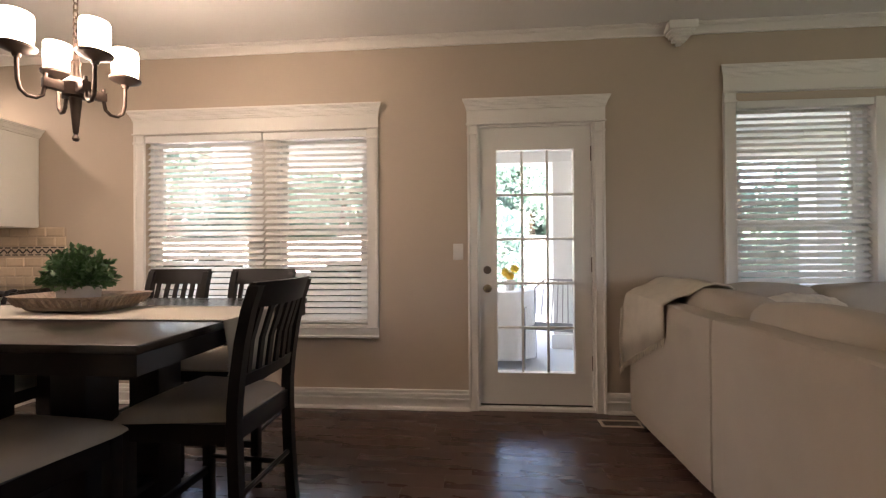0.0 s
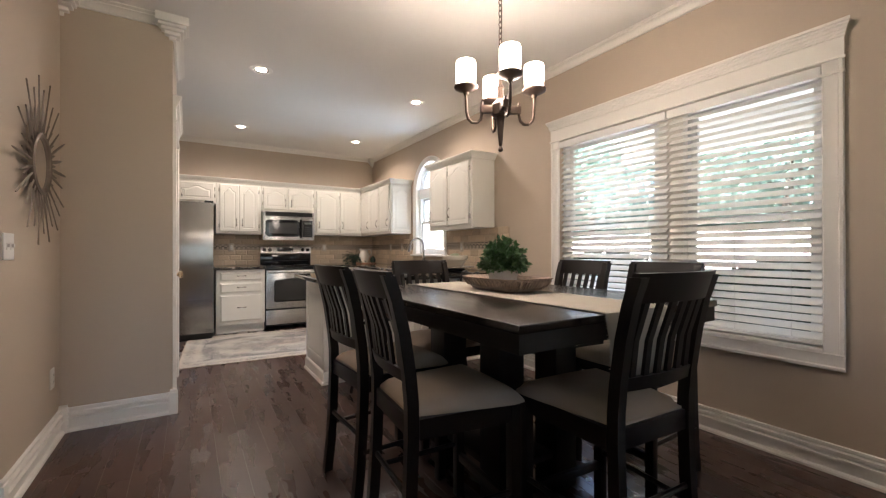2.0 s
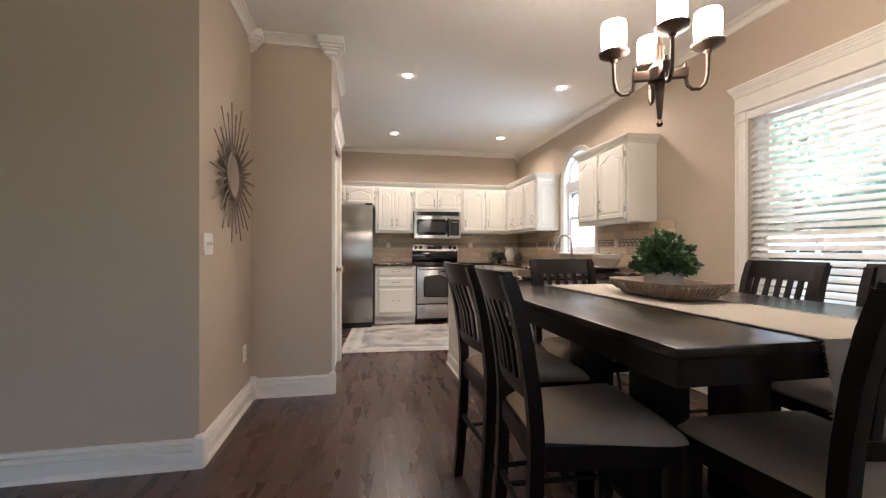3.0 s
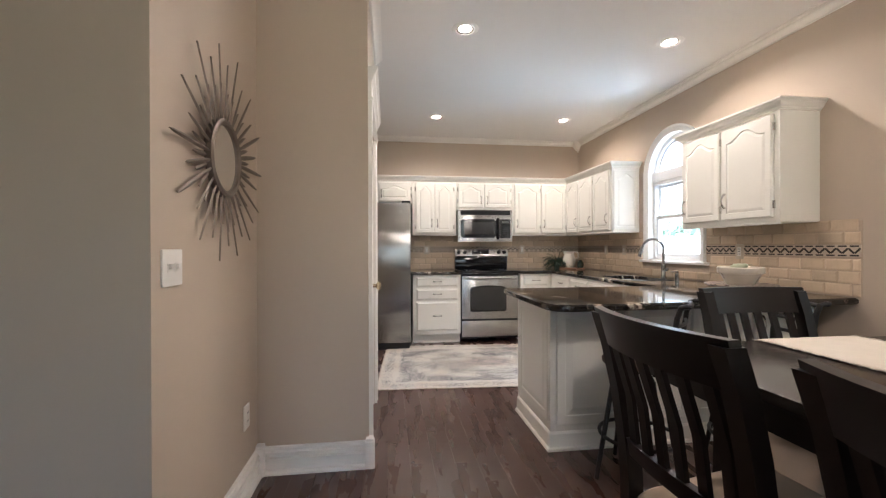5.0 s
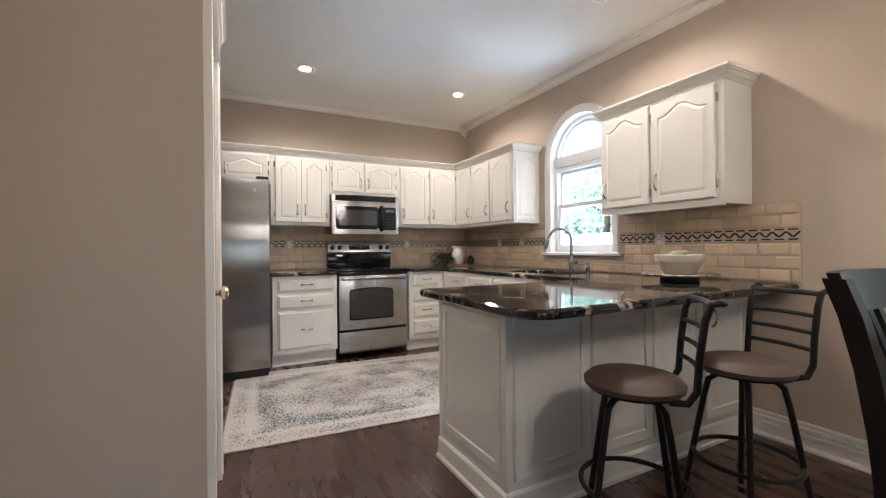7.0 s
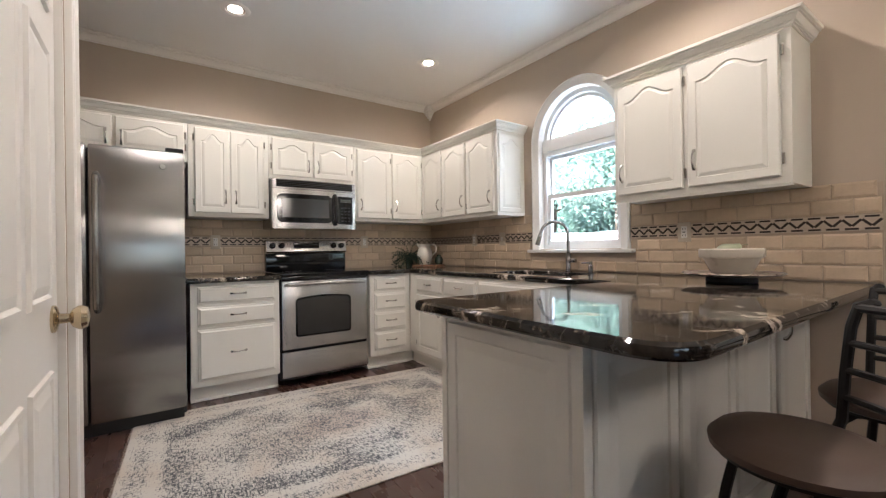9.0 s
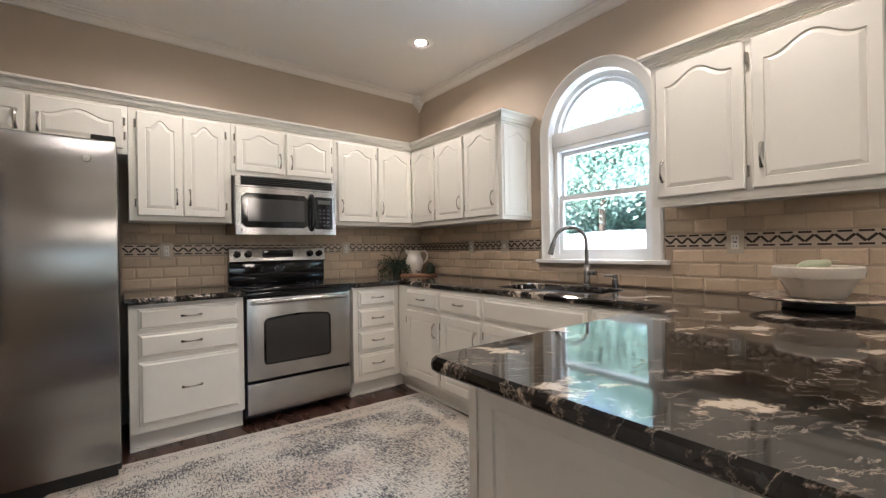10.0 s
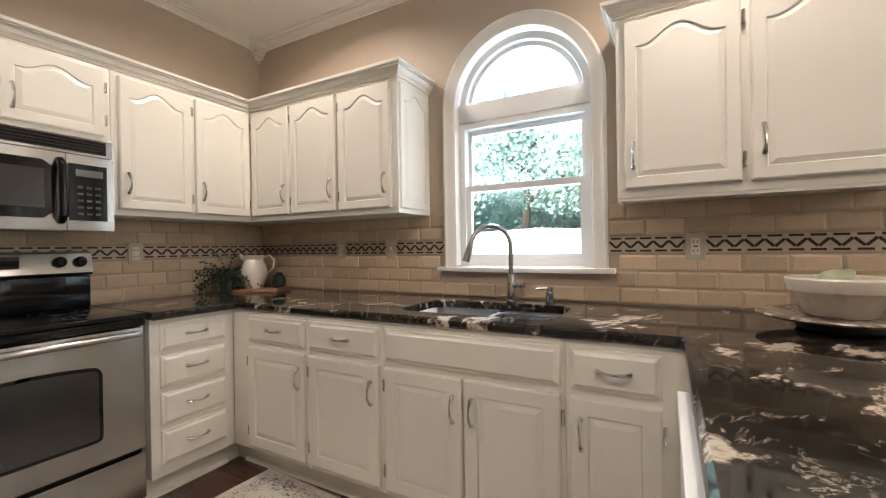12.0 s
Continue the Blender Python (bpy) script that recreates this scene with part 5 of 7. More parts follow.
for z in (1.662, 1.676, 1.690, 1.704):
    bm = B()
    for k in range(11):
        y = 1.885 + k * 0.061
        xx = MF - 0.002 + 0.016 * (1 - ((y + 0.028 - 2.219) / 0.373) ** 2)
        box(bm, xx - 0.004, xx + 0.0045, y, y + 0.0605, z, z + 0.0075)
    part("vent_slot", bm, BLACKP, root, "black vent louvre")
part("badge", lathed([(0, 0.003), (0.010, 0.003), (0.011, 0), (0, 0)], (MF + 0.006, 1.885, 1.328), 16, "x"), CHROME, root)

root = thing("range", "stainless steel electric range with black glass cooktop", "range", (-7.45, 2.235, 0))
Y0, Y1 = 1.853, 2.606
part("body", boxed(-7.77, BX - 0.02, Y0 + 0.002, Y1 - 0.002, 0.05, 0.900, 0.003), BLACKD, root, "black range sides")
bm = boxed(-7.72, BX + 0.035, Y0, Y1, 0.902, 0.922, 0.006)
ck = part("cooktop", bm, BLACKP, root, "black glass cooktop")
bm = boxed(BX - 0.02, BX + 0.030, Y0 + 0.004, Y1 - 0.004, 0.862, 0.900, 0.010)
part("front_trim", bm, BLACKP, root, "black trim under the cooktop")
od = part("oven_door", boxed(BX - 0.018, BX + 0.022, Y0 + 0.006, Y1 - 0.006, 0.305, 0.858, 0.008), STEELH, root)
bm = B()
wy0, wy1, wz0, wz1 = 1.962, 2.438, 0.400, 0.735
lp = rounded([(wy0, wz0, 0.03), (wy1, wz0, 0.03), (wy1, wz1 - 0.02, 0.04), (0.5 * (wy0 + wy1) + 0.08, wz1, 0.1), (0.5 * (wy0 + wy1) - 0.08, wz1, 0.1), (wy0, wz1 - 0.02, 0.04)])
prism(bm, lp, lambda p, s: (s, p[0], p[1]), BX + 0.018, BX + 0.0245)
ow = part("oven_window", bm, BLACKP, od, "black oven window frame")
bm = B()
prism(bm, shrink(lp, 0.014), lambda p, s: (s, p[0], p[1]), BX + 0.023, BX + 0.0255)
part("window_glass", bm, SMOKED, ow, "smoked grey oven glass")
bm = tubed([(BX + 0.020, Y0 + 0.035, 0.825), (BX + 0.055, Y0 + 0.05, 0.832), (BX + 0.062, Y0 + 0.12, 0.834), (BX + 0.066, 0.5 * (Y0 + Y1), 0.836), (BX + 0.062, Y1 - 0.12, 0.834), (BX + 0.055, Y1 - 0.05, 0.832), (BX + 0.020, Y1 - 0.035, 0.825)], 0.014, 12)
part("handle", bm, STEELH, od, "wide steel bar handle")
part("storage_drawer", boxed(BX - 0.018, BX + 0.020, Y0 + 0.006, Y1 - 0.006, 0.075, 0.285, 0.008), STEELH, root)
bm = B()
box(bm, -7.775, -7.705, Y0, Y1, 0.922, 1.085, 0.006)
part("backguard", bm, BLACKP, root, "black glass backguard")
bm = B()
prism(bm, [(-7.775, 1.087), (-7.690, 1.087), (-7.675, 1.100), (-7.695, 1.196), (-7.715, 1.208), (-7.775, 1.208)], lambda p, s: (p[0], s, p[1]), Y0, Y1)
cpn = part("control_panel", bm, STEELH, root)
tiltm = frame_m((-7.674, 0, 1.100), (0, 1, 0), (0.979, 0, 0.204))
bm = boxed(2.095, 2.330, -0.004, 0.003, 0.030, 0.085, 0.003)
bm.transform(tiltm)
part("display", bm, BLACKP, cpn, "black clock display")
for y in (1.905, 1.985, 2.475, 2.555):
    bm = lathed([(0, 0), (0.026, 0), (0.026, 0.006), (0.020, 0.010), (0.017, 0.028), (0, 0.030)], (0, 0, 0), 18, "y")
    bm.transform(tiltm @ Matrix.Translation((y, -0.002, 0.055)))
    part("knob", bm, BLACKP, cpn, "black control knob")
RINGM = mat("grey_ring_print", (0.08, 0.08, 0.085), 0.3)
for cx, cy, r in ((-7.28, 2.04, 0.105), (-7.28, 2.43, 0.08), (-7.56, 2.04, 0.08), (-7.56, 2.43, 0.105)):
    for rr in (r, r * 0.62):
        bm = B()
        a = [[bm.verts.new((cx + q * math.cos(t), cy + q * math.sin(t), 0.9224)) for t in (2 * math.pi * k / 40 for k in range(40))] for q in (rr, rr - 0.003)]
        for k in range(40):
            bm.faces.new((a[0][k], a[0][(k + 1) % 40], a[1][(k + 1) % 40], a[1][k]))
        part("burner_ring", bm, RINGM, ck)

# ---- counter things ----
BC = Vector((-4.585, 3.36))
root = thing("cake_stand", "dark wooden pedestal plate with a patterned stoneware rim", "plate", (BC.x, BC.y, CT))
part("foot", lathed([(0, 0), (0.105, 0), (0.11, 0.006), (0.105, 0.028), (0, 0.028)], (BC.x, BC.y, CT + 0.001), 32), BLACKD, root, "dark round foot")
part("plate", lathed([(0, 0.029), (0.11, 0.029), (0.200, 0.038), (0.217, 0.046), (0.209, 0.052), (0.12, 0.043), (0, 0.041)], (BC.x, BC.y, CT), 40), PLATEM, root)
solo("mixing_bowl", lathed([(0, 0), (0.078, 0.0), (0.088, 0.008), (0.118, 0.072), (0.124, 0.078), (0.134, 0.080), (0.138, 0.088), (0.138, 0.118), (0.133, 0.124), (0.125, 0.120), (0.108, 0.068), (0.078, 0.014), (0, 0.012)], (BC.x, BC.y, CT + 0.044), 40), CLAY, "cream stoneware bowl on the pedestal plate", "bowl", base=(BC.x, BC.y, CT + 0.044))


def pear(p, lean, turn):
    bm = lathed([(0, 0), (0.022, 0.004), (0.036, 0.020), (0.040, 0.040), (0.034, 0.062), (0.022, 0.085), (0.016, 0.102), (0.010, 0.112), (0, 0.114)], (0, 0, 0), 18)
    tube(bm, [(0, 0, 0.112), (0.003, 0, 0.125), (0.009, 0, 0.138)], 0.0018, 6)
    bm.transform(Matrix.Translation(p) @ Matrix.Rotation(turn, 4, "Z") @ Matrix.Rotation(lean, 4, "Y"))
    solo("pear", bm, GREENF, "green pear lying in the stoneware bowl", "fruit", group="fruit in the bowl", base=p)


pear((BC.x - 0.052, BC.y - 0.028, CT + 0.134), 1.12, 0.5)
pear((BC.x - 0.045, BC.y + 0.035, CT + 0.100), 1.45, 0.1)

bm = boxed(-7.73, -7.35, 3.40, 3.575, CT + 0.0015, CT + 0.020, 0.004, m=None)
bmesh.ops.rotate(bm, verts=bm.verts, cent=(-7.5, 3.48, CT), matrix=Matrix.Rotation(radians(20), 3, "Z"))
solo("cutting_board", bm, BOARDM, "wooden cutting board lying on the counter", "cutting board", base=(-7.5, 3.48, CT))
PC = Vector((-7.575, 3.475, CT + 0.0205))
root = thing("pitcher", "cream ceramic pitcher on the cutting board", "pitcher", PC)
part("body", lathed([(0, 0), (0.0543, 0), (0.059, 0.0069), (0.0732, 0.046), (0.0873, 0.092), (0.085, 0.1323), (0.0684, 0.1725), (0.059, 0.1955), (0.0637, 0.2185), (0.0684, 0.2277), (0.0614, 0.2254), (0.0543, 0.1955), (0, 0.184)], PC, 28), CERAMIC, root)
u = Vector((0.62, 0.78, 0)).normalized()
part("handle", tubed([PC + u * 0.0566 + Vector((0, 0, 0.2127)), PC + u * 0.1003 + Vector((0, 0, 0.2242)), PC + u * 0.1274 + Vector((0, 0, 0.1898)), PC + u * 0.1227 + Vector((0, 0, 0.138)), PC + u * 0.0826 + Vector((0, 0, 0.0978))], 0.0085, 10), CERAMIC, root)
part("spout", tubed([PC - u * 0.0413 + Vector((0, 0, 0.1898)), PC - u * 0.0732 + Vector((0, 0, 0.2185)), PC - u * 0.0873 + Vector((0, 0, 0.2346))], [0.024, 0.018, 0.008], 10), CERAMIC, root)
solo("glazed_jar", lathed([(0, 0), (0.032, 0), (0.044, 0.02), (0.046, 0.05), (0.036, 0.08), (0.020, 0.092), (0.022, 0.104), (0, 0.104)], (-7.46, 3.585, CT + 0.0205), 22), DARKG, "small dark green glazed jar on the cutting board", "jar", base=(-7.46, 3.585, CT + 0.0205))


def leaf(bm, p, d, n, w, l):
    """One folded leaf at p along d."""
    d = Vector(d).normalized()
    s = d.cross(Vector(n))
    s = s.normalized() if s.length > 1e-4 else d.orthogonal().normalized()
    up = s.cross(d)
    p = Vector(p)
    v = [bm.verts.new(q) for q in (p, p + d * l * 0.45 + s * w * 0.5 + up * w * 0.12, p + d * l, p + d * l * 0.45 - s * w * 0.5 + up * w * 0.12, p + d * l * 0.5 - up * w * 0.05)]
    bm.faces.new((v[0], v[1], v[4]))
    bm.faces.new((v[1], v[2], v[4]))
    bm.faces.new((v[2], v[3], v[4]))
    bm.faces.new((v[3], v[0], v[4]))


rnd = random.Random(4)


def rdir():
    while True:
        v = Vector((rnd.uniform(-1, 1), rnd.uniform(-1, 1), rnd.uniform(-1, 1)))
        if 0.1 < v.length < 1:
            return v.normalized()


HP = Vector((-7.66, 3.325, CT + 0.0015))
root = thing("trailing_plant", "dark trailing greenery in a small pot beside the pitcher", "plant", HP)
part("pot", lathed([(0, 0), (0.035, 0), (0.045, 0.07), (0.048, 0.075), (0.042, 0.072), (0, 0.06)], HP, 18), DARKG, root)
bm, bs = B(), B()
for k in range(64):
    a = rnd.uniform(0, 2 * math.pi)
    q = HP + Vector((0, 0, 0.07))
    d = Vector((math.cos(a) * 0.6, math.sin(a) * 0.6, rnd.uniform(0.2, 1.3)))
    pts = [q.copy()]
    for j in range(rnd.randint(5, 9)):
        d = (d + Vector((0, 0, -0.22)) + rdir() * 0.25).normalized()
        q = q + d * 0.026
        q.x = max(q.x, -7.77)
        q.y = min(q.y, 3.68)
        q.z = max(q.z, CT + 0.012)
        pts.append(q.copy())
        for _ in range(3):
            leaf(bm, q, d + rdir() * 0.9, rdir(), 0.011, 0.022)
    tube(bs, pts, 0.0012, 4)
part("foliage", bm, LEAF2, root)
part("stems", bs, LEAF2, root)

# ---- rug ----
rm = pose(-6.275, 1.965, 0, 0, 0, -3.6)
root = thing("area_rug", "faded grey and cream patterned area rug on the dark floor", "rug", (-6.275, 1.965, 0))
HW, HL = 0.775, 1.10


def rug_sheet(x0, x1, y0, y1, z):
    bm = B()
    nx, ny = 40, 56
    g = [[bm.verts.new((x0 + (x1 - x0) * i / nx, y0 + (y1 - y0) * j / ny, z + 0.0012 * noise.noise(Vector((i * 0.9, j * 0.9, z * 90))))) for j in range(ny + 1)] for i in range(nx + 1)]
    for i in range(nx):
        for j in range(ny):
            bm.faces.new((g[i][j], g[i + 1][j], g[i + 1][j + 1], g[i][j + 1]))
    bm.transform(rm)
    return bm


bm = boxed(-HW, HW, -HL, HL, 0.003, 0.009, 0.002)
bm.transform(rm)
part("backing", bm, RUGB, root)
part("field", rug_sheet(-HW + 0.004, HW - 0.004, -HL + 0.004, HL - 0.004, 0.0115), RUGM, root)
for k in (-1, 1):
    bm = B()
    for i in range(150):
        x = -HW + 2 * HW * (i + 0.5) / 150
        y = k * HL
        tube(bm, [(x, y - k * 0.004, 0.006), (x + rnd.uniform(-0.004, 0.004), y + k * rnd.uniform(0.008, 0.014), 0.004)], 0.0016, 4)
    bm.transform(rm)
    part("fringe", bm, RUGB, root)["kind"] = "stuff"

# ---- can lights ----
root = thing("recessed_light", "white recessed ceiling light, switched on", "ceiling light", (CANS[0][0], CANS[0][1], CEIL), group="recessed lights")
c = (CANS[0][0], CANS[0][1], CEIL)
part("trim_ring", lathed([(0.062, -0.002), (0.066, -0.008), (0.088, -0.006), (0.096, -0.0005), (0.070, -0.0005), (0.062, -0.002)], c, 36), WHITE, root)
part("baffle", lathed([(0.046, -0.0012), (0.061, -0.0060), (0.063, -0.0015), (0.046, -0.0008)], c, 28), CHROME, root, "bright reflector ring")
part("lens", lathed([(0, -0.010), (0.030, -0.009), (0.047, -0.0015), (0, -0.0012)], c, 28), LENS, root)
for cx, cy in CANS[1:]:
    copy_thing(root, Matrix.Translation((cx, cy, CEIL)))

# ---- dining table ----
TX0, TX1, TY0, TY1, TZ = -3.19, -1.765, 1.715, 2.845, 0.925
root = thing("dining_table", "dark espresso counter-height dining table with thick legs", "table", (-2.48, 2.28, 0))
part("tabletop", boxed(TX0, TX1, TY0, TY1, TZ - 0.028, TZ, 0.005), TABLETOP, root)
for q in ((TX0 + 0.008, TX1 - 0.008, TY0 + 0.008, TY0 + 0.030), (TX0 + 0.008, TX1 - 0.008, TY1 - 0.030, TY1 - 0.008), (TX0 + 0.008, TX0 + 0.030, TY0 + 0.030, TY1 - 0.030), (TX1 - 0.030, TX1 - 0.008, TY0 + 0.030, TY1 - 0.030)):
    part("apron", boxed(*q, TZ - 0.088, TZ - 0.0285), ESPRESSO, root)
for x in (TX0 + 0.43, TX1 - 0.55):
    for y in (2.11, 2.45):
        part("leg", boxed(x - 0.07, x + 0.07, y - 0.07, y + 0.07, 0.002, TZ - 0.029, 0.006), ESPRESSO, root)
part("shelf", boxed(TX0 + 0.38, TX1 - 0.50, 2.06, 2.50, 0.16, 0.19, 0.004), ESPRESSO, root)

bm = B()
RY0, RY1 = 2.095, 2.455
prof = [(TX1 + 0.010, TZ - 0.225), (TX1 + 0.012, TZ - 0.12), (TX1 + 0.009, TZ - 0.02), (TX1 + 0.004, TZ + 0.002), (TX1 - 0.02, TZ + 0.004)]
prof += [(TX1 - 0.02 - (TX1 - TX0 - 0.04) * k / 24, TZ + 0.004) for k in range(1, 25)]
prof += [(TX0 - 0.004, TZ + 0.002), (TX0 - 0.009, TZ - 0.02), (TX0 - 0.012, TZ - 0.14), (TX0 - 0.010, TZ - 0.24)]
ny = 16
g = []
for i, (x, z) in enumerate(prof):
    row = []
    for j in range(ny + 1):
        y = RY0 + (RY1 - RY0) * j / ny + 0.004 * noise.noise(Vector((i * 0.7, 3, 1)))
        hang = max(0.0, TZ - z)
        row.append(bm.verts.new((x + hang * 0.06 * math.sin(j * 1.1 + (0 if x > -2.5 else 2)) * (1 if x > -2.5 else -1) * 0.5 + (0.012 if x > -2.5 else -0.012) * (hang > 0.1), y, z + 0.0012 * noise.noise(Vector((i * 0.8, j * 0.8, 0))) + (0.0012 if hang < 0.01 else 0))))
    g.append(row)
for a, b in zip(g, g[1:]):
    for j in range(ny):
        bm.faces.new((a[j], b[j], b[j + 1], a[j + 1]))
edges = [[row[0].co.copy() for row in g], [row[-1].co.copy() for row in g]]
root = thing("table_runner", "off-white linen runner with frayed edges hanging over the table ends", "table runner", (-2.48, 2.28, TZ))
cl = part("cloth", bm, LINEN, root)
cl.modifiers.new("thickness", "SOLIDIFY").thickness = 0.003
bm = B()
fr = random.Random(12)
for side, line in zip((-1, 1), edges):
    for p, q in zip(line, line[1:]):
        steps = max(2, int((q - p).length / 0.006))
        for k in range(steps):
            o = p.lerp(q, (k + fr.random()) / steps)
            tube(bm, [o, o + Vector((fr.uniform(-0.004, 0.004), side * fr.uniform(0.006, 0.013), fr.uniform(-0.0015, 0.003)))], 0.0013, 4)
part("fringe", bm, LINEN, root)["kind"] = "stuff"

# bowl tray and plant
TC = Vector((-2.56, 2.34, TZ + 0.0075))
root = thing("dough_tray", "oval whitewashed wooden tray with carved handles on the runner", "tray", TC)
bm = B()
rg = []
for rx, ry, z in ((0.0, 0.0, 0.0), (0.165, 0.095, 0.0), (0.185, 0.115, 0.008), (0.235, 0.150, 0.060), (0.241, 0.156, 0.066), (0.229, 0.145, 0.064), (0.180, 0.108, 0.018), (0.0, 0.0, 0.014)):
    ring = []
    for k in range(36):
        t = 2 * math.pi * k / 36
        c, s = math.cos(t), math.sin(t)
        f = (abs(c) ** 5 + abs(s) ** 5) ** (-1 / 5)
        ring.append(bm.verts.new((TC.x + rx * c * f, TC.y + ry * s * f, TC.z + z + 0.003 * (rx > 0.22) * c * c)))
    rg.append(ring)
for a, b in zip(rg, rg[1:]):
    for k in range(36):
        bm.faces.new((a[k], a[(k + 1) % 36], b[(k + 1) % 36], b[k]))
bmesh.ops.remove_doubles(bm, verts=bm.verts, dist=1e-5)
part("tray_body", bm, BASKET, root)
bm = B()
for k in range(48):
    t = 2 * math.pi * k / 48
    c, s = math.cos(t), math.sin(t)
    f = (abs(c) ** 5 + abs(s) ** 5) ** (-1 / 5)
    p = Vector((TC.x + 0.203 * c * f, TC.y + 0.128 * s * f, TC.z + 0.024))
    q = Vector((TC.x + 0.230 * c * f, TC.y + 0.148 * s * f, TC.z + 0.056))
    tube(bm, [p, q], 0.006, 6)
part("carved_ribs", bm, BASKET, root)["kind"] = "stuff"

PP = Vector((-2.60, 2.36, TZ + 0.0235))
root = thing("potted_plant", "bushy green boxwood plant in a grey pot on the tray", "plant", PP)
part("pot", lathed([(0, 0), (0.066, 0), (0.072, 0.006), (0.080, 0.080), (0.082, 0.088), (0.074, 0.086), (0, 0.072)], PP, 26), POTM, root)
bm, bs = B(), B()
for k in range(150):
    d = rdir()
    d.z = abs(d.z) * 1.1 - 0.18
    d.normalize()
    base = PP + Vector((0, 0, 0.078))
    L = rnd.uniform(0.080, 0.128)
    tip = base + Vector((d.x, d.y, d.z * 1.1 + 0.28)) * L
    mid = base.lerp(tip, 0.5) + rdir() * 0.006
    tube(bs, [base, mid, tip], 0.0013, 4)
    for f in (0.45, 0.62, 0.78, 0.9, 1.0):
        q = base.lerp(tip, f)
        for _ in range(3):
            leaf(bm, q, (d + rdir() * 0.9), rdir(), 0.020, 0.032)
part("foliage", bm, LEAF, root)
part("stems", bs, LEAF, root)


# ---- chairs ----
def dining_chair():
    """A counter-height chair at the origin that looks along +y."""
    root = thing("dining_chair", "dark espresso slat-back counter chair with taupe seat pad", "chair", group="chairs round the table")
    hw = 0.186
    for s in (-1, 1):
        bm = B()
        path = [(-0.225, 0.0), (-0.208, 0.15), (-0.197, 0.32), (-0.190, 0.52), (-0.191, 0.62), (-0.200, 0.72), (-0.221, 0.86), (-0.246, 0.97), (-0.275, 1.055)]
        rg = [[bm.verts.new((s * hw + u, y + v, z)) for u, v in ((-0.018, -0.021), (0.018, -0.021), (0.018, 0.021), (-0.018, 0.021))] for y, z in path]
        for p, q in zip(rg, rg[1:]):
            for k in range(4):
                bm.faces.new((p[k], p[(k + 1) % 4], q[(k + 1) % 4], q[k]))
        bm.faces.new(rg[0][::-1])
        bm.faces.new(rg[-1])
        part("back_leg", bm, ESPRESSO, root)
        part("front_leg", boxed(s * 0.212 - 0.02, s * 0.212 + 0.02, 0.190, 0.230, 0.0, 0.565, 0.004), ESPRESSO, root)
        part("side_stretcher", tubed([(s * 0.200, -0.195, 0.235), (s * 0.214, 0.205, 0.235)], 0.011, 8), ESPRESSO, root)
    part("front_stretcher", boxed(-0.195, 0.195, 0.199, 0.221, 0.165, 0.200, 0.003), ESPRESSO, root)
    part("back_stretcher", tubed([(-0.19, -0.198, 0.30), (0.19, -0.198, 0.30)], 0.011, 8), ESPRESSO, root)
    part("seat_rail", boxed(-0.192, 0.192, 0.196, 0.221, 0.500, 0.570, 0.003), ESPRESSO, root)
    part("seat_rail", boxed(-0.184, 0.184, -0.200, -0.180, 0.500, 0.570, 0.003), ESPRESSO, root)
    for s in (-1, 1):
        bm = B()
        prism(bm, [(s * 0.190, -0.169), (s * 0.208, -0.169), (s * 0.224, 0.190), (s * 0.206, 0.190)], lambda p, q: (p[0], p[1], q), 0.500, 0.570)
        part("seat_rail", bm, ESPRESSO, root)
    bm = B()
    n = 14
    top = []
    lo = []
    for i in range(n + 1):
        a, b = [], []
        for j in range(n + 1):
            u, v = 2 * i / n - 1, 2 * j / n - 1
            round_off = 0.05 * max(0.0, v) ** 3
            hwid = 0.178 + 0.070 * min(1.0, (v + 1) / 2 * 1.15)
            x = hwid * u * (1 - round_off * abs(u) ** 4)
            y = -0.186 + 0.455 * (v + 1) / 2 - 0.022 * u ** 4 * max(0.0, v) ** 2
            r = max(abs(u), abs(v)) ** 6
            a.append(bm.verts.new((x * (1 - 0.02 * r), y, 0.620 - 0.042 * r + 0.006 * math.cos(u * 1.4) * math.cos(v * 1.4))))
            b.append(bm.verts.new((x, y, 0.570)) if i in (0, n) or j in (0, n) else None)
        top.append(a)
        lo.append(b)
    for i in range(n):
        for j in range(n):
            bm.faces.new((top[i][j], top[i + 1][j], top[i + 1][j + 1], top[i][j + 1]))
    for i in range(n):
        for j in (0, n):
            bm.faces.new((top[i][j], top[i + 1][j], lo[i + 1][j], lo[i][j]))
            bm.faces.new((top[j][i], top[j][i + 1], lo[j][i + 1], lo[j][i]))
    part("seat", bm, SEATF, root, "taupe fabric seat pad")

    def bow(z0, z1, y0, y1, t, depth):
        bm = B()
        fr = []
        for k in range(13):
            x = -hw - 0.016 + (2 * hw + 0.032) * k / 12
            c = depth * (1 - (x / hw) ** 2)
            fr.append([bm.verts.new((x, y0 - c + t, z0)), bm.verts.new((x, y1 - c + t, z1)), bm.verts.new((x, y1 - c - t, z1)), bm.verts.new((x, y0 - c - t, z0))])
        for a, b in zip(fr, fr[1:]):
            for k in range(4):
                bm.faces.new((a[k], a[(k + 1) % 4], b[(k + 1) % 4], b[k]))
        bm.faces.new(fr[0])
        bm.faces.new(fr[-1][::-1])
        return bm

    part("top_rail", bow(0.975, 1.068, -0.252, -0.282, 0.012, 0.030), ESPRESSO, root)
    part("lower_rail", bow(0.690, 0.735, -0.196, -0.205, 0.010, 0.018), ESPRESSO, root)
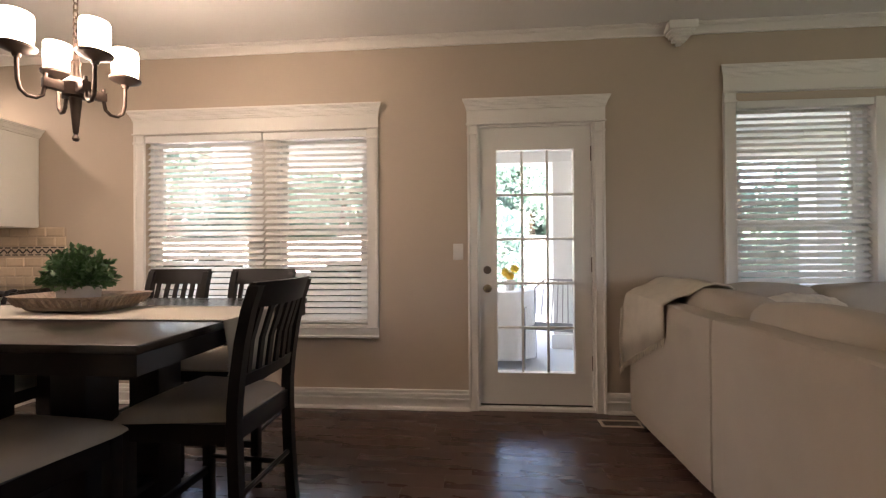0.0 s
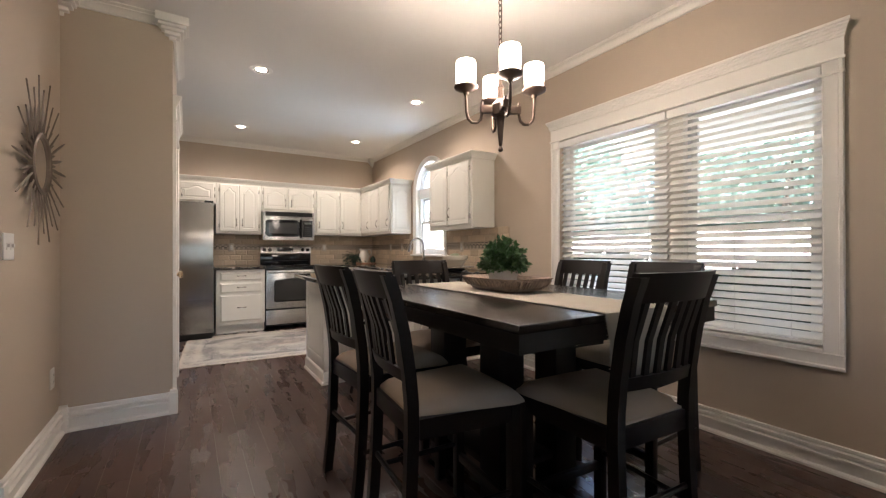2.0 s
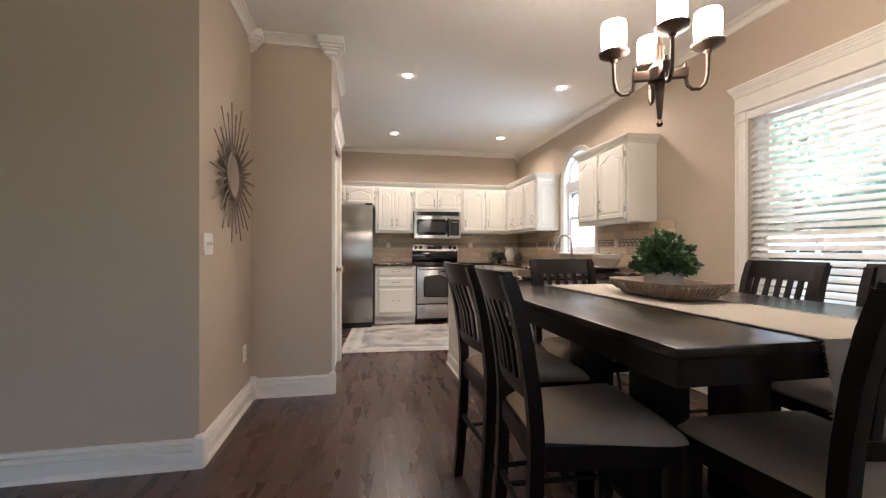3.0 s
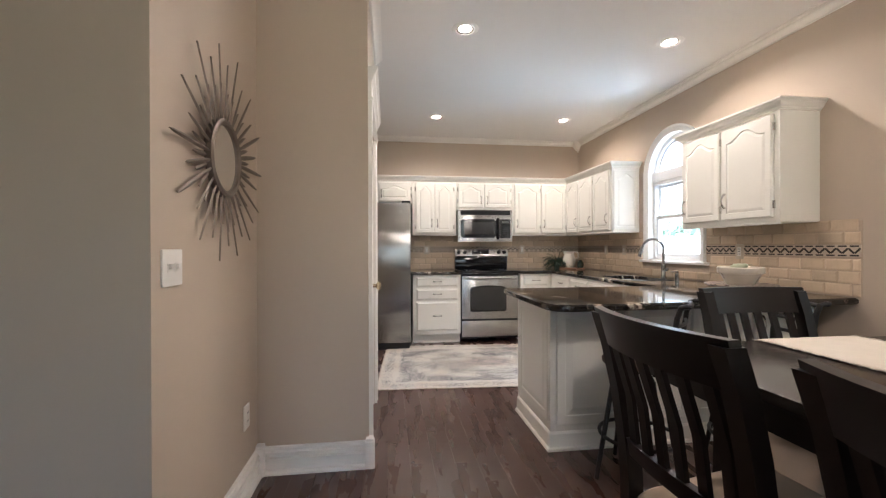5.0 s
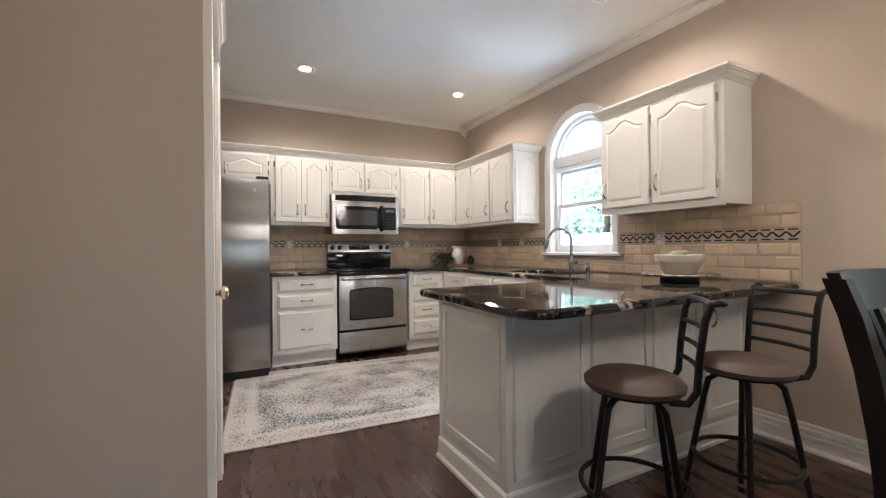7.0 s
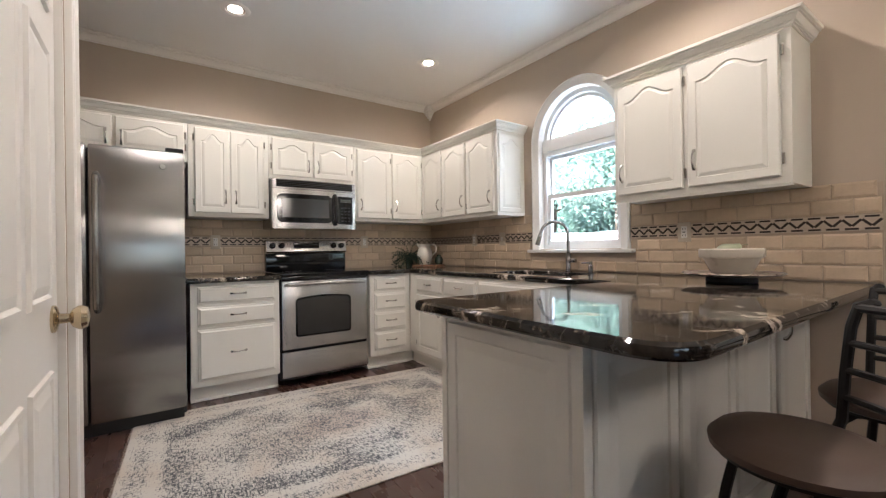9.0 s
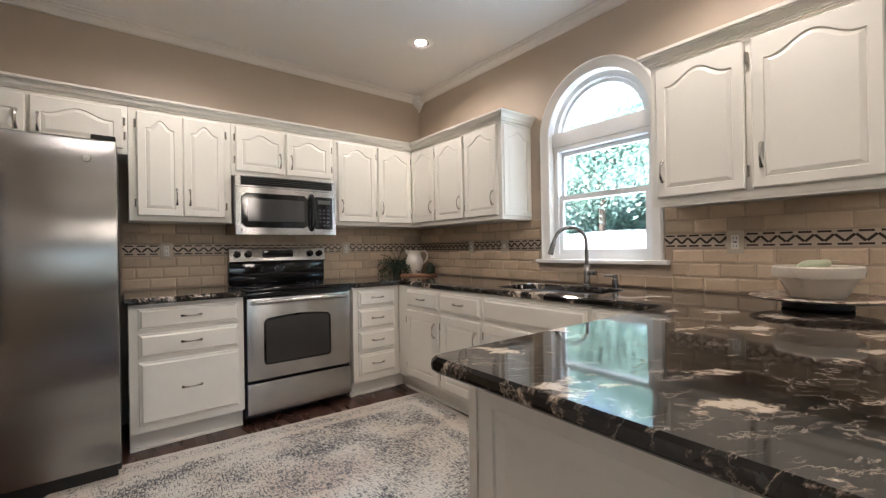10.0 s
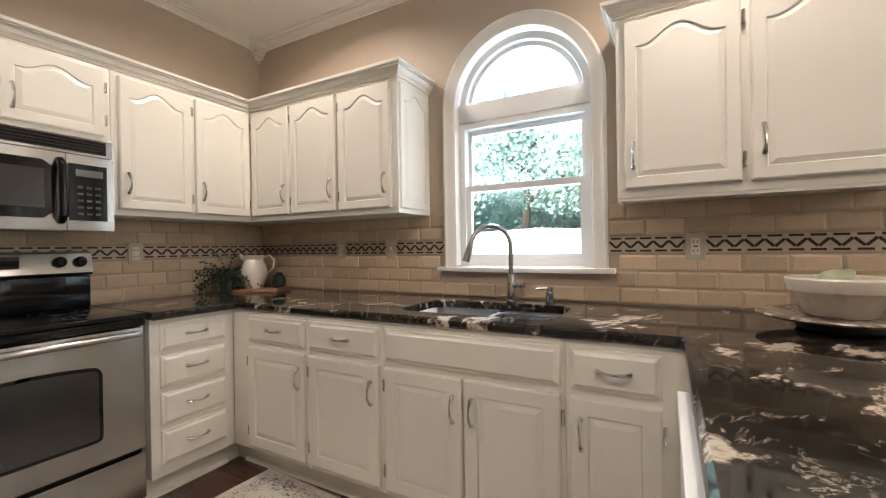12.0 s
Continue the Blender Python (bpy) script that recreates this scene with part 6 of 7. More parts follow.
    for k in range(6):
        x = -0.140 + 0.056 * k
        c0, c1 = 0.018 * (1 - (x / hw) ** 2), 0.030 * (1 - (x / hw) ** 2)
        bm = B()
        a = [bm.verts.new((x + i, -0.203 - c0 + j, 0.725)) for i, j in ((-0.0125, -0.006), (0.0125, -0.006), (0.0125, 0.006), (-0.0125, 0.006))]
        m_ = [bm.verts.new((x + i, -0.215 - 0.5 * (c0 + c1) + j, 0.85)) for i, j in ((-0.0125, -0.006), (0.0125, -0.006), (0.0125, 0.006), (-0.0125, 0.006))]
        b = [bm.verts.new((x + i, -0.254 - c1 + j, 0.985)) for i, j in ((-0.0125, -0.006), (0.0125, -0.006), (0.0125, 0.006), (-0.0125, 0.006))]
        for p, q in ((a, m_), (m_, b)):
            for w in range(4):
                bm.faces.new((p[w], p[(w + 1) % 4], q[(w + 1) % 4], q[w]))
        part("back_slat", bm, ESPRESSO, root)
    return root


chair = dining_chair()
CHAIRS = [(-2.29, 1.762, -5), (-2.845, 1.765, 3), (-1.885, 2.262, 87), (-2.20, 2.930, 180), (-2.765, 2.935, 180), (-3.125, 2.275, -92)]
for x, y, r in CHAIRS[1:]:
    copy_thing(chair, pose(x, y, 0.002, 0, 0, r))
chair.matrix_basis = pose(CHAIRS[0][0], CHAIRS[0][1], 0.002, 0, 0, CHAIRS[0][2])


# ---- bar stools ----
def bar_stool():
    """A swivel stool at the origin, its back on the -y side."""
    root = thing("bar_stool", "black metal swivel bar stool with round brown vinyl seat", "stool", group="stools at the peninsula")
    part("seat", lathed([(0, 0.655), (0.12, 0.653), (0.160, 0.642), (0.180, 0.622), (0.178, 0.606), (0.168, 0.600), (0, 0.600)], (0, 0, 0), 36), STOOLF, root, "brown vinyl round seat")
    part("seat_plate", lathed([(0, 0.570), (0.09, 0.570), (0.095, 0.585), (0.163, 0.590), (0.168, 0.599), (0, 0.599)], (0, 0, 0), 28), BLACKM, root)
    for k in range(4):
        a = math.pi / 4 + k * math.pi / 2
        c, s = math.cos(a), math.sin(a)
        pts = [(0.03 * c, 0.03 * s, 0.572), (0.10 * c, 0.10 * s, 0.566), (0.132 * c, 0.132 * s, 0.540), (0.150 * c, 0.150 * s, 0.46), (0.232 * c, 0.232 * s, 0.002)]
        leg = part("leg", tubed(pts, 0.0125, 10), BLACKM, root)
    ring = [(0.193 * math.cos(t), 0.193 * math.sin(t), 0.225) for t in (2 * math.pi * k / 36 for k in range(37))]
    part("foot_ring", tubed(ring, 0.010, 8), BLACKM, root)
    for s in (-1, 1):
        pts = [(s * 0.120, -0.10, 0.590), (s * 0.134, -0.155, 0.595), (s * 0.140, -0.181, 0.64), (s * 0.140, -0.190, 0.76), (s * 0.142, -0.206, 0.88), (s * 0.143, -0.224, 0.935), (s * 0.143, -0.252, 0.942)]
        part("back_post", tubed(pts, 0.0125, 10), BLACKM, root)
        part("finial", lathed([(0, -0.014), (0.012, -0.008), (0.015, 0), (0.012, 0.008), (0, 0.014)], (s * 0.143, -0.257, 0.941), 12), BLACKM, root)
    for z, y in ((0.700, -0.185), (0.770, -0.191), (0.840, -0.200), (0.930, -0.222)):
        pts = [(-0.140 + 0.28 * k / 8, y - 0.022 * (1 - (k / 4 - 1) ** 2), z) for k in range(9)]
        part("back_rail", tubed(pts, 0.0095 if z < 0.9 else 0.0115, 8), BLACKM, root)
    return root


stool = bar_stool()
copy_thing(stool, pose(-3.967, 2.845, 0.002, 0, 0, 166))
stool.matrix_basis = pose(-4.055, 2.25, 0.002, 0, 0, 134)

# ---- chandelier ----
root = thing("chandelier", "bronze four-arm chandelier with lit frosted glass shades, hung on a chain", "chandelier", (CHAND.x, CHAND.y, CEIL))
cx, cy, z0 = CHAND.x, CHAND.y, CHAND.z
part("column", lathed([(0, 0.0), (0.010, 0.003), (0.014, 0.014), (0.009, 0.026), (0.006, 0.032), (0.010, 0.040), (0.016, 0.110), (0.022, 0.180), (0.024, 0.190), (0.046, 0.196), (0.048, 0.250), (0.038, 0.262), (0.020, 0.280), (0.016, 0.330), (0.020, 0.345), (0.012, 0.360), (0.008, 0.430), (0.0, 0.432)], (cx, cy, z0), 20), BRONZE, root)
for k in range(4):
    a = radians(-25 + 90 * k)
    c, s = math.cos(a), math.sin(a)

    def at(r, z):
        return (cx + r * c, cy + r * s, z0 + z)

    bm = B()
    box(bm, 0.03, 0.110, -0.016, 0.016, 0.205, 0.245, 0.004, m=Matrix.Translation((cx, cy, z0)) @ Matrix.Rotation(a, 4, "Z"))
    arm = part("arm", bm, BRONZE, root)
    pts = [at(0.100, 0.265), at(0.101, 0.205), at(0.108, 0.170), at(0.128, 0.152), at(0.155, 0.152), at(0.176, 0.172), at(0.184, 0.21), at(0.186, 0.27), at(0.186, 0.315)]
    part("scroll", tubed(pts, 0.0075, 10), BRONZE, arm)
    part("cup", lathed([(0, 0.295), (0.012, 0.296), (0.016, 0.310), (0.045, 0.322), (0.062, 0.332), (0.064, 0.342), (0.058, 0.345), (0, 0.340)], (cx + 0.186 * c, cy + 0.186 * s, z0), 24), BRONZE, arm)
    part("shade", lathed([(0.046, 0.345), (0.050, 0.350), (0.053, 0.40), (0.052, 0.468), (0.049, 0.474), (0.046, 0.468), (0.046, 0.40), (0.046, 0.345)], (cx + 0.186 * c, cy + 0.186 * s, z0), 28), SHADE, arm, "lit frosted white glass shade")
bm = B()
z = z0 + 0.425
k = 0
while z < CEIL - 0.05:
    lk = []
    for q in range(13):
        t = 2 * math.pi * q / 12
        u, v = 0.009 * math.cos(t), 0.019 * math.sin(t)
        lk.append((cx + (u if k % 2 else 0), cy + (0 if k % 2 else u), z + 0.015 + v))
    tube(bm, lk, 0.0028, 6, caps=False)
    z += 0.030
    k += 1
tube(bm, [(cx + 0.006, cy, z0 + 0.43), (cx + 0.008, cy + 0.004, z0 + 0.75), (cx, cy, CEIL - 0.02)], 0.0025, 6)
part("chain", bm, BRONZE, root)
part("canopy", lathed([(0, -0.040), (0.012, -0.038), (0.030, -0.026), (0.060, -0.010), (0.062, -0.001), (0, -0.001)], (cx, cy, CEIL), 24), BRONZE, root)

# ---- sunburst mirror ----
MC = Vector((-3.875, 0.229, 1.603))
root = thing("sunburst_mirror", "round sunburst wall mirror with aged pewter rays", "mirror", MC)
part("mirror_glass", lathed([(0, 0.020), (0.140, 0.020), (0.143, 0.014), (0, 0.014)], MC, 48, "y"), MIRROR, root, "round mirror glass")
part("rim", lathed([(0.136, 0.016), (0.140, 0.030), (0.152, 0.034), (0.164, 0.028), (0.166, 0.002), (0.136, 0.002), (0.136, 0.016)], MC, 48, "y"), PEWTER, root)
for k in range(56):
    a = 2 * math.pi * (k + rnd.uniform(-0.15, 0.15)) / 56
    L = (0.45, 0.30, 0.38, 0.27)[k % 4] + rnd.uniform(-0.025, 0.025)
    c, s = math.cos(a), math.sin(a)
    bm = B()
    y = 0.006 if k % 2 else 0.020
    px, pz = -s, c
    ring = []
    for f, ww, yy in ((0.0, 0.0045, 0.0), (0.30, 0.0105, 0.003), (0.70, 0.0095, 0.008), (0.94, 0.0060, 0.011), (1.0, 0.0015, 0.012)):
        r = 0.150 + (L - 0.150) * f
        ring.append([bm.verts.new((MC.x + c * r + px * o, MC.y + y + yy + h, MC.z + s * r + pz * o)) for o, h in ((-ww, 0.0), (0, 0.004), (ww, 0.0), (0, -0.003))])
    for p, q in zip(ring, ring[1:]):
        for i in range(4):
            bm.faces.new((p[i], p[(i + 1) % 4], q[(i + 1) % 4], q[i]))
    bm.faces.new(ring[0])
    bm.faces.new(ring[-1][::-1])
    part("ray", bm, PEWTER, root)

# ---- sofa ----
def pad(x0, x1, y0, y1, z0, z1, r=0.05, n=12, puff=0.02):
    """A soft cushion block with swollen faces."""
    bm = B()
    bmesh.ops.create_cube(bm, size=2)
    bmesh.ops.subdivide_edges(bm, edges=bm.edges, cuts=n - 1, use_grid_fill=True)
    c = Vector(((x0 + x1) / 2, (y0 + y1) / 2, (z0 + z1) / 2))
    h = Vector(((x1 - x0) / 2, (y1 - y0) / 2, (z1 - z0) / 2))
    for v in bm.verts:
        p = Vector((v.co.x * h.x, v.co.y * h.y, v.co.z * h.z))
        i = Vector([max(-(a - r), min(a - r, b)) for a, b in zip(h, p)])
        d = p - i
        q = i + (d.normalized() * r if d.length > 1e-6 else d)
        u = v.co
        f = Vector(((1 - u.y ** 2) * (1 - u.z ** 2) * u.x, (1 - u.x ** 2) * (1 - u.z ** 2) * u.y, (1 - u.x ** 2) * (1 - u.y ** 2) * u.z))
        v.co = c + q + f * puff + Vector((0, 0, 0.006 * noise.noise(q * 5)))
    return bm


SX = 0.215
root = thing("sectional_sofa", "large greige upholstered sectional sofa with loose back cushions", "sofa", (1.0, 2.6, 0))
for y0, y1 in ((0.55, 1.598), (1.602, 2.648), (2.652, 3.64)):
    part("back_panel", pad(SX, SX + 0.20, y0, y1, 0.045, 0.862, 0.022, 10, 0.004), SOFAM, root)
    part("seat_base", pad(SX + 0.201, SX + 0.98, y0, y1, 0.045, 0.28, 0.03, 8, 0.004), SOFAM, root)
    part("seat_cushion", pad(SX + 0.20, SX + 1.0, y0, y1, 0.281, 0.46, 0.05, 10, 0.015), SOFAM, root)
part("back_panel", pad(SX + 0.201, 3.0, 3.42, 3.64, 0.045, 0.862, 0.022, 10, 0.004), SOFAM, root)
part("seat_base", pad(SX + 0.985, 3.0, 2.58, 3.419, 0.045, 0.28, 0.03, 8, 0.004), SOFAM, root)
part("seat_cushion", pad(SX + 1.005, 3.0, 2.56, 3.415, 0.281, 0.46, 0.05, 10, 0.015), SOFAM, root)
for y0, y1 in ((0.58, 1.30), (1.31, 1.98), (2.0, 2.62), (2.66, 3.25)):
    part("back_cushion", pad(SX + 0.13, SX + 0.37, y0, y1, 0.47, 0.935, 0.07, 12, 0.03), SOFAM, root)
for x0, x1 in ((0.60, 1.15), (1.17, 2.05), (2.07, 2.95)):
    part("back_cushion", pad(x0, x1, 3.18, 3.44, 0.47, 0.945, 0.07, 12, 0.03), SOFAM, root)
for x, y in ((SX + 0.06, 0.62), (SX + 0.06, 3.48), (2.9, 3.48), (SX + 0.9, 0.62)):
    part("foot", boxed(x - 0.03, x + 0.03, y - 0.03, y + 0.03, 0.002, 0.045), ESPRESSO, root)
bm = pad(0.56, 0.98, 2.78, 2.94, 0.47, 0.90, 0.06, 14, 0.05)
for v in bm.verts:
    v.co += Vector((0.012, 0.012, 0.012)) * noise.noise(v.co * 45)
solo("throw_pillow", bm, FUR, "shaggy cream throw pillow on the sofa", "pillow", base=(0.77, 2.86, 0.47))

# throw laid over the sofa's corner
bm = B()
prof = [(SX - 0.018, 0.40), (SX - 0.020, 0.60), (SX - 0.016, 0.80), (SX - 0.004, 0.875), (SX + 0.05, 0.905), (SX + 0.12, 0.925), (SX + 0.20, 0.972), (SX + 0.26, 0.982), (SX + 0.34, 0.965), (SX + 0.41, 0.90), (SX + 0.415, 0.75)]
g = []
for i, (x, z) in enumerate(prof):
    row = []
    for j in range(27):
        t = j / 26
        run = 3.06 + 0.86 * t
        y, over = min(run, 3.662), max(0.0, run - 3.662)
        zz = z + (0.28 - 0.42 * t if i == 0 else 0.20 - 0.24 * t if i == 1 else 0.06 - 0.06 * t if i == 2 else 0.0) * (t < 0.72)
        zz -= over * (1.0 if i > 2 else 0.25)
        w = 0.010 * math.sin(11 * t + 0.6 * i) + 0.007 * noise.noise(Vector((i * 0.6, j * 0.5, 2)))
        row.append(bm.verts.new((x - abs(w) - 0.05 * over * (i < 4) if i < 4 else x, y + (0.012 + abs(w) if over else 0.0), zz + (abs(w) if i >= 4 and not over else 0))))
    g.append(row)
for a, b in zip(g, g[1:]):
    for j in range(26):
        bm.faces.new((a[j], a[j + 1], b[j + 1], b[j]))
r = thing("throw_blanket", "cream woven throw draped over the sofa corner", "blanket", (SX, 3.25, 0.5))
lowrow = [v.co.copy() for v in g[0]]
th = part("cloth", bm, THROW, r)
th.modifiers.new("thickness", "SOLIDIFY").thickness = 0.008
bm = B()
for p, q in zip(lowrow, lowrow[1:]):
    for k in range(4):
        s = p.lerp(q, k / 4)
        tube(bm, [s, s + Vector((rnd.uniform(-0.004, 0.002), rnd.uniform(-0.006, 0.006), -rnd.uniform(0.03, 0.05)))], 0.0018, 4)
part("fringe", bm, THROW, r)["kind"] = "stuff"

# floor register
root = thing("floor_register", "brown metal floor vent by the door", "vent", (0.12, 3.53, 0))
bm = B()
box(bm, -0.02, 0.26, 3.475, 3.490, 0.002, 0.007)
box(bm, -0.02, 0.26, 3.570, 3.585, 0.002, 0.007)
box(bm, -0.02, 0.0, 3.490, 3.570, 0.002, 0.007)
box(bm, 0.24, 0.26, 3.490, 3.570, 0.002, 0.007)
part("frame", bm, IVORY, root)
bm = B()
for k in range(14):
    x = 0.006 + k * 0.017
    box(bm, x, x + 0.006, 3.490, 3.570, 0.002, 0.006)
part("louvres", bm, PEWTER, root)
# no hole is cut: a black sheet paints the shade inside the duct
part("duct", boxed(0.0, 0.24, 3.490, 3.570, 0.0005, 0.0015), BLACKD, root, "flat black sheet for the dark opening under the louvres")

# ---- outside ----
solo("ground", boxed(-60, 60, 4.0, 90, -0.6, -0.35), GRASS, "mown lawn behind the house", "ground", kind="structure")
solo("ground", boxed(-60, 60, -60, 4.0, -0.62, -0.36), GRASS, "lawn round the house", "ground", kind="structure")
solo("patio", boxed(-11.0, 3.5, 3.88, 8.6, -0.34, -0.06, 0.01), CONCRETE, "pale concrete patio outside the windows", "patio", kind="structure")
bm = B()
g = []
for i in range(25):
    x = -24 + 44 * i / 24
    g.append([bm.verts.new((x, 8.7 + 0.8 * j, -0.30 + (2.1 * (j / 10) ** 1.2) + 0.12 * noise.noise(Vector((x * 0.5, j * 0.6, 4))) * (j > 0))) for j in range(11)])
for a, b in zip(g, g[1:]):
    for j in range(10):
        bm.faces.new((a[j], b[j], b[j + 1], a[j + 1]))
solo("driveway", bm, CONCRETE, "pale sunlit drive rising behind the garden", "driveway", kind="structure")
root = thing("porch", "white porch roof with square columns over the patio", "porch", (0.5, 5.2, -0.06), kind="structure")
part("roof", boxed(-4.4, 4.2, 3.90, 6.30, 2.62, 2.75), VINYL, root)
part("beam", boxed(-4.4, 4.2, 6.00, 6.20, 2.30, 2.62, 0.01), VINYL, root)
for k in range(24):
    part("ceiling_board", boxed(-4.38, 4.18, 3.93 + 0.085 * k, 4.007 + 0.085 * k, 2.606, 2.6195, 0.003), VINYL, root)
for x in (0.27, 3.4, -1.45):
    c = part("column", boxed(x - 0.14, x + 0.14, 5.96, 6.24, -0.06, 2.30, 0.01), VINYL, root)
    part("column_base", boxed(x - 0.17, x + 0.17, 5.93, 6.27, -0.06, 0.12, 0.01), VINYL, c)
root = thing("patio_table", "patio table under a white cloth", "table", (-0.55, 5.4, -0.06))
part("tabletop", lathed([(0, 0.70), (0.33, 0.70), (0.34, 0.715), (0.33, 0.73), (0, 0.73)], (-0.55, 5.4, -0.0), 28), CLOTH, root)
bm = B()
rg = []
for r0, z in ((0.345, 0.735), (0.36, 0.70), (0.37, 0.35), (0.38, 0.02)):
    rg.append([bm.verts.new((-0.55 + (r0 + 0.02 * math.sin(9 * t) * (0.74 - z)) * math.cos(t), 5.4 + (r0 + 0.02 * math.sin(9 * t) * (0.74 - z)) * math.sin(t), z)) for t in (2 * math.pi * k / 72 for k in range(72))])
for a, b in zip(rg, rg[1:]):
    for k in range(72):
        bm.faces.new((a[k], a[(k + 1) % 72], b[(k + 1) % 72], b[k]))
bm.faces.new(rg[0][::-1])
part("cloth", bm, CLOTH, root)
root = thing("sunflower_pot", "yellow sunflowers in a white pot on the patio table", "plant", (-0.47, 5.3, 0.735))
part("pot", lathed([(0, 0), (0.05, 0), (0.07, 0.12), (0, 0.12)], (-0.47, 5.3, 0.736), 18), CERAMIC, root)
for dx, dz in ((-0.05, 0.20), (0.05, 0.24), (0.0, 0.16)):
    f = part("stem", tubed([(-0.47, 5.3, 0.85), (-0.47 + dx, 5.28, 0.736 + dz)], 0.004, 6), LEAF, root)
    bm = B()
    for k in range(14):
        t = 2 * math.pi * k / 14
        leaf(bm, (-0.47 + dx, 5.27, 0.736 + dz), (math.cos(t), -0.25, math.sin(t)), (0, -1, 0), 0.025, 0.06)
    part("flower", bm, YELLOW, f)


def patio_chair(x, y, r):
    root = thing("patio_chair", "grey metal patio armchair", "chair", group="patio chairs")
    for s in (-1, 1):
        part("side_frame", tubed([(s * 0.26, 0.25, 0), (s * 0.26, 0.22, 0.42), (s * 0.27, 0.20, 0.62), (s * 0.27, -0.20, 0.64), (s * 0.25, -0.24, 0.40), (s * 0.25, -0.28, 0)], 0.012, 8), PATIOM, root)
    part("back_frame", tubed([(-0.25, -0.22, 0.42), (-0.26, -0.30, 0.80), (-0.15, -0.33, 0.90), (0.15, -0.33, 0.90), (0.26, -0.30, 0.80), (0.25, -0.22, 0.42)], 0.012, 8), PATIOM, root)
    for k in range(7):
        part("back_bar", tubed([(-0.18 + k * 0.06, -0.22, 0.43), (-0.16 + k * 0.053, -0.33, 0.89)], 0.006, 6), PATIOM, root)
    for k in range(8):
        part("seat_bar", tubed([(-0.25, -0.20 + k * 0.06, 0.42), (0.25, -0.20 + k * 0.06, 0.42)], 0.008, 6), PATIOM, root)
    root.matrix_basis = pose(x, y, -0.058, 0, 0, r)


patio_chair(-0.02, 5.15, 160)


def tree(x, y, h, spread, seed, leaves, size=0.20):
    rn = random.Random(seed)
    base = Vector((x, y, 1.6))
    root = thing("tree", "leafy green tree behind the house", "tree", base, group="garden trees")
    bm = B()
    top = base + Vector((rn.uniform(-0.3, 0.3), rn.uniform(-0.3, 0.3), h * 0.75))
    tube(bm, [base, base.lerp(top, 0.35) + Vector((0.06, 0, 0)), base.lerp(top, 0.7), top], [h * 0.030, h * 0.022, h * 0.014, h * 0.004], 8)
    tips = [top]
    for k in range(13):
        f = rn.uniform(0.25, 0.95)
        p = base.lerp(top, f)
        a = rn.uniform(0, 2 * math.pi)
        L = spread * rn.uniform(0.5, 1.0) * (1.15 - 0.5 * f)
        q = p + Vector((math.cos(a) * L, math.sin(a) * L, L * rn.uniform(0.15, 0.6)))
        mid = p.lerp(q, 0.5) + Vector((0, 0, 0.1 * L))
        tube(bm, [p, mid, q], [h * 0.010, h * 0.006, h * 0.002], 6)
        tips += [q, mid]
    part("trunk", bm, BARK, root)
    vs, fs = [], []
    for i in range(leaves):
        c = rn.choice(tips)
        d = Vector((rn.gauss(0, 1), rn.gauss(0, 1), rn.gauss(0, 0.8)))
        p = c + d * spread * 0.20 - base
        a = Vector((rn.gauss(0, 1), rn.gauss(0, 1), rn.gauss(0, 1))).normalized()
        b = a.orthogonal().normalized()
        s = size * rn.uniform(0.6, 1.3)
        n0 = len(vs)
        vs += [p - a * s * 0.5, p + b * s * 0.3, p + a * s * 0.5, p - b * s * 0.3]
        fs.append((n0, n0 + 1, n0 + 2, n0 + 3))
    me = bpy.data.meshes.new("crown")
    me.from_pydata([tuple(v) for v in vs], [], fs)
    me.materials.append(TREELEAF)
    ob = new("crown", me)
    ob.parent = root
    WM[ob] = WM[root]


for i, (x, y, h, sp) in enumerate([(-17.5, 17.5, 6.0, 3.0), (-13.6, 17.0, 5.2, 2.9), (-10.2, 18.2, 6.6, 3.2), (-6.4, 17.2, 5.2, 2.9), (-2.6, 18.0, 6.0, 3.1), (1.4, 17.2, 5.0, 2.8), (5.2, 17.6, 5.8, 3.0), (9.6, 18.0, 6.2, 3.1), (14.0, 18.0, 6.0, 3.0)]):
    tree(x, y, h, sp, 20 + i, 11000)


def hedge(x0, x1, y0, y1, z1, seed, leaves, size=0.22, leafmat=TREELEAF, label="dense green shrubs along the garden's edge"):
    rn = random.Random(seed)
    vs, fs = [], []
    for i in range(leaves):
        x = rn.uniform(x0, x1)
        y = rn.uniform(y0, y1)
        top = z1 * (0.72 + 0.28 * noise.noise(Vector((x * 0.8, y * 0.8, seed))))
        p = Vector((x, y, -0.3 + (top + 0.3) * rn.random() ** 0.7))
        a = Vector((rn.gauss(0, 1), rn.gauss(0, 1), rn.gauss(0, 1))).normalized()
        b = a.orthogonal().normalized()
        s = size * rn.uniform(0.6, 1.3)
        n0 = len(vs)
        vs += [p - a * s * 0.5, p + b * s * 0.3, p + a * s * 0.5, p - b * s * 0.3]
        fs.append((n0, n0 + 1, n0 + 2, n0 + 3))
    me = bpy.data.meshes.new("hedge")
    me.from_pydata([tuple(v) for v in vs], [], fs)
    me.materials.append(leafmat)
    tagged(new("shrubbery", me), label, "shrubs", kind="stuff")


hedge(-30, 26, 19.0, 21.5, 5.0, 3, 80000, 0.28)
hedge(-2.4, 0.25, 9.0, 10.6, 2.9, 8, 9000, 0.12, TREELEAF, "leafy garden shrubs beyond the patio")
hedge(2.2, 6.5, 6.9, 7.7, 2.0, 11, 14000, 0.12, TREELEAF, "leafy garden shrubs beside the porch")
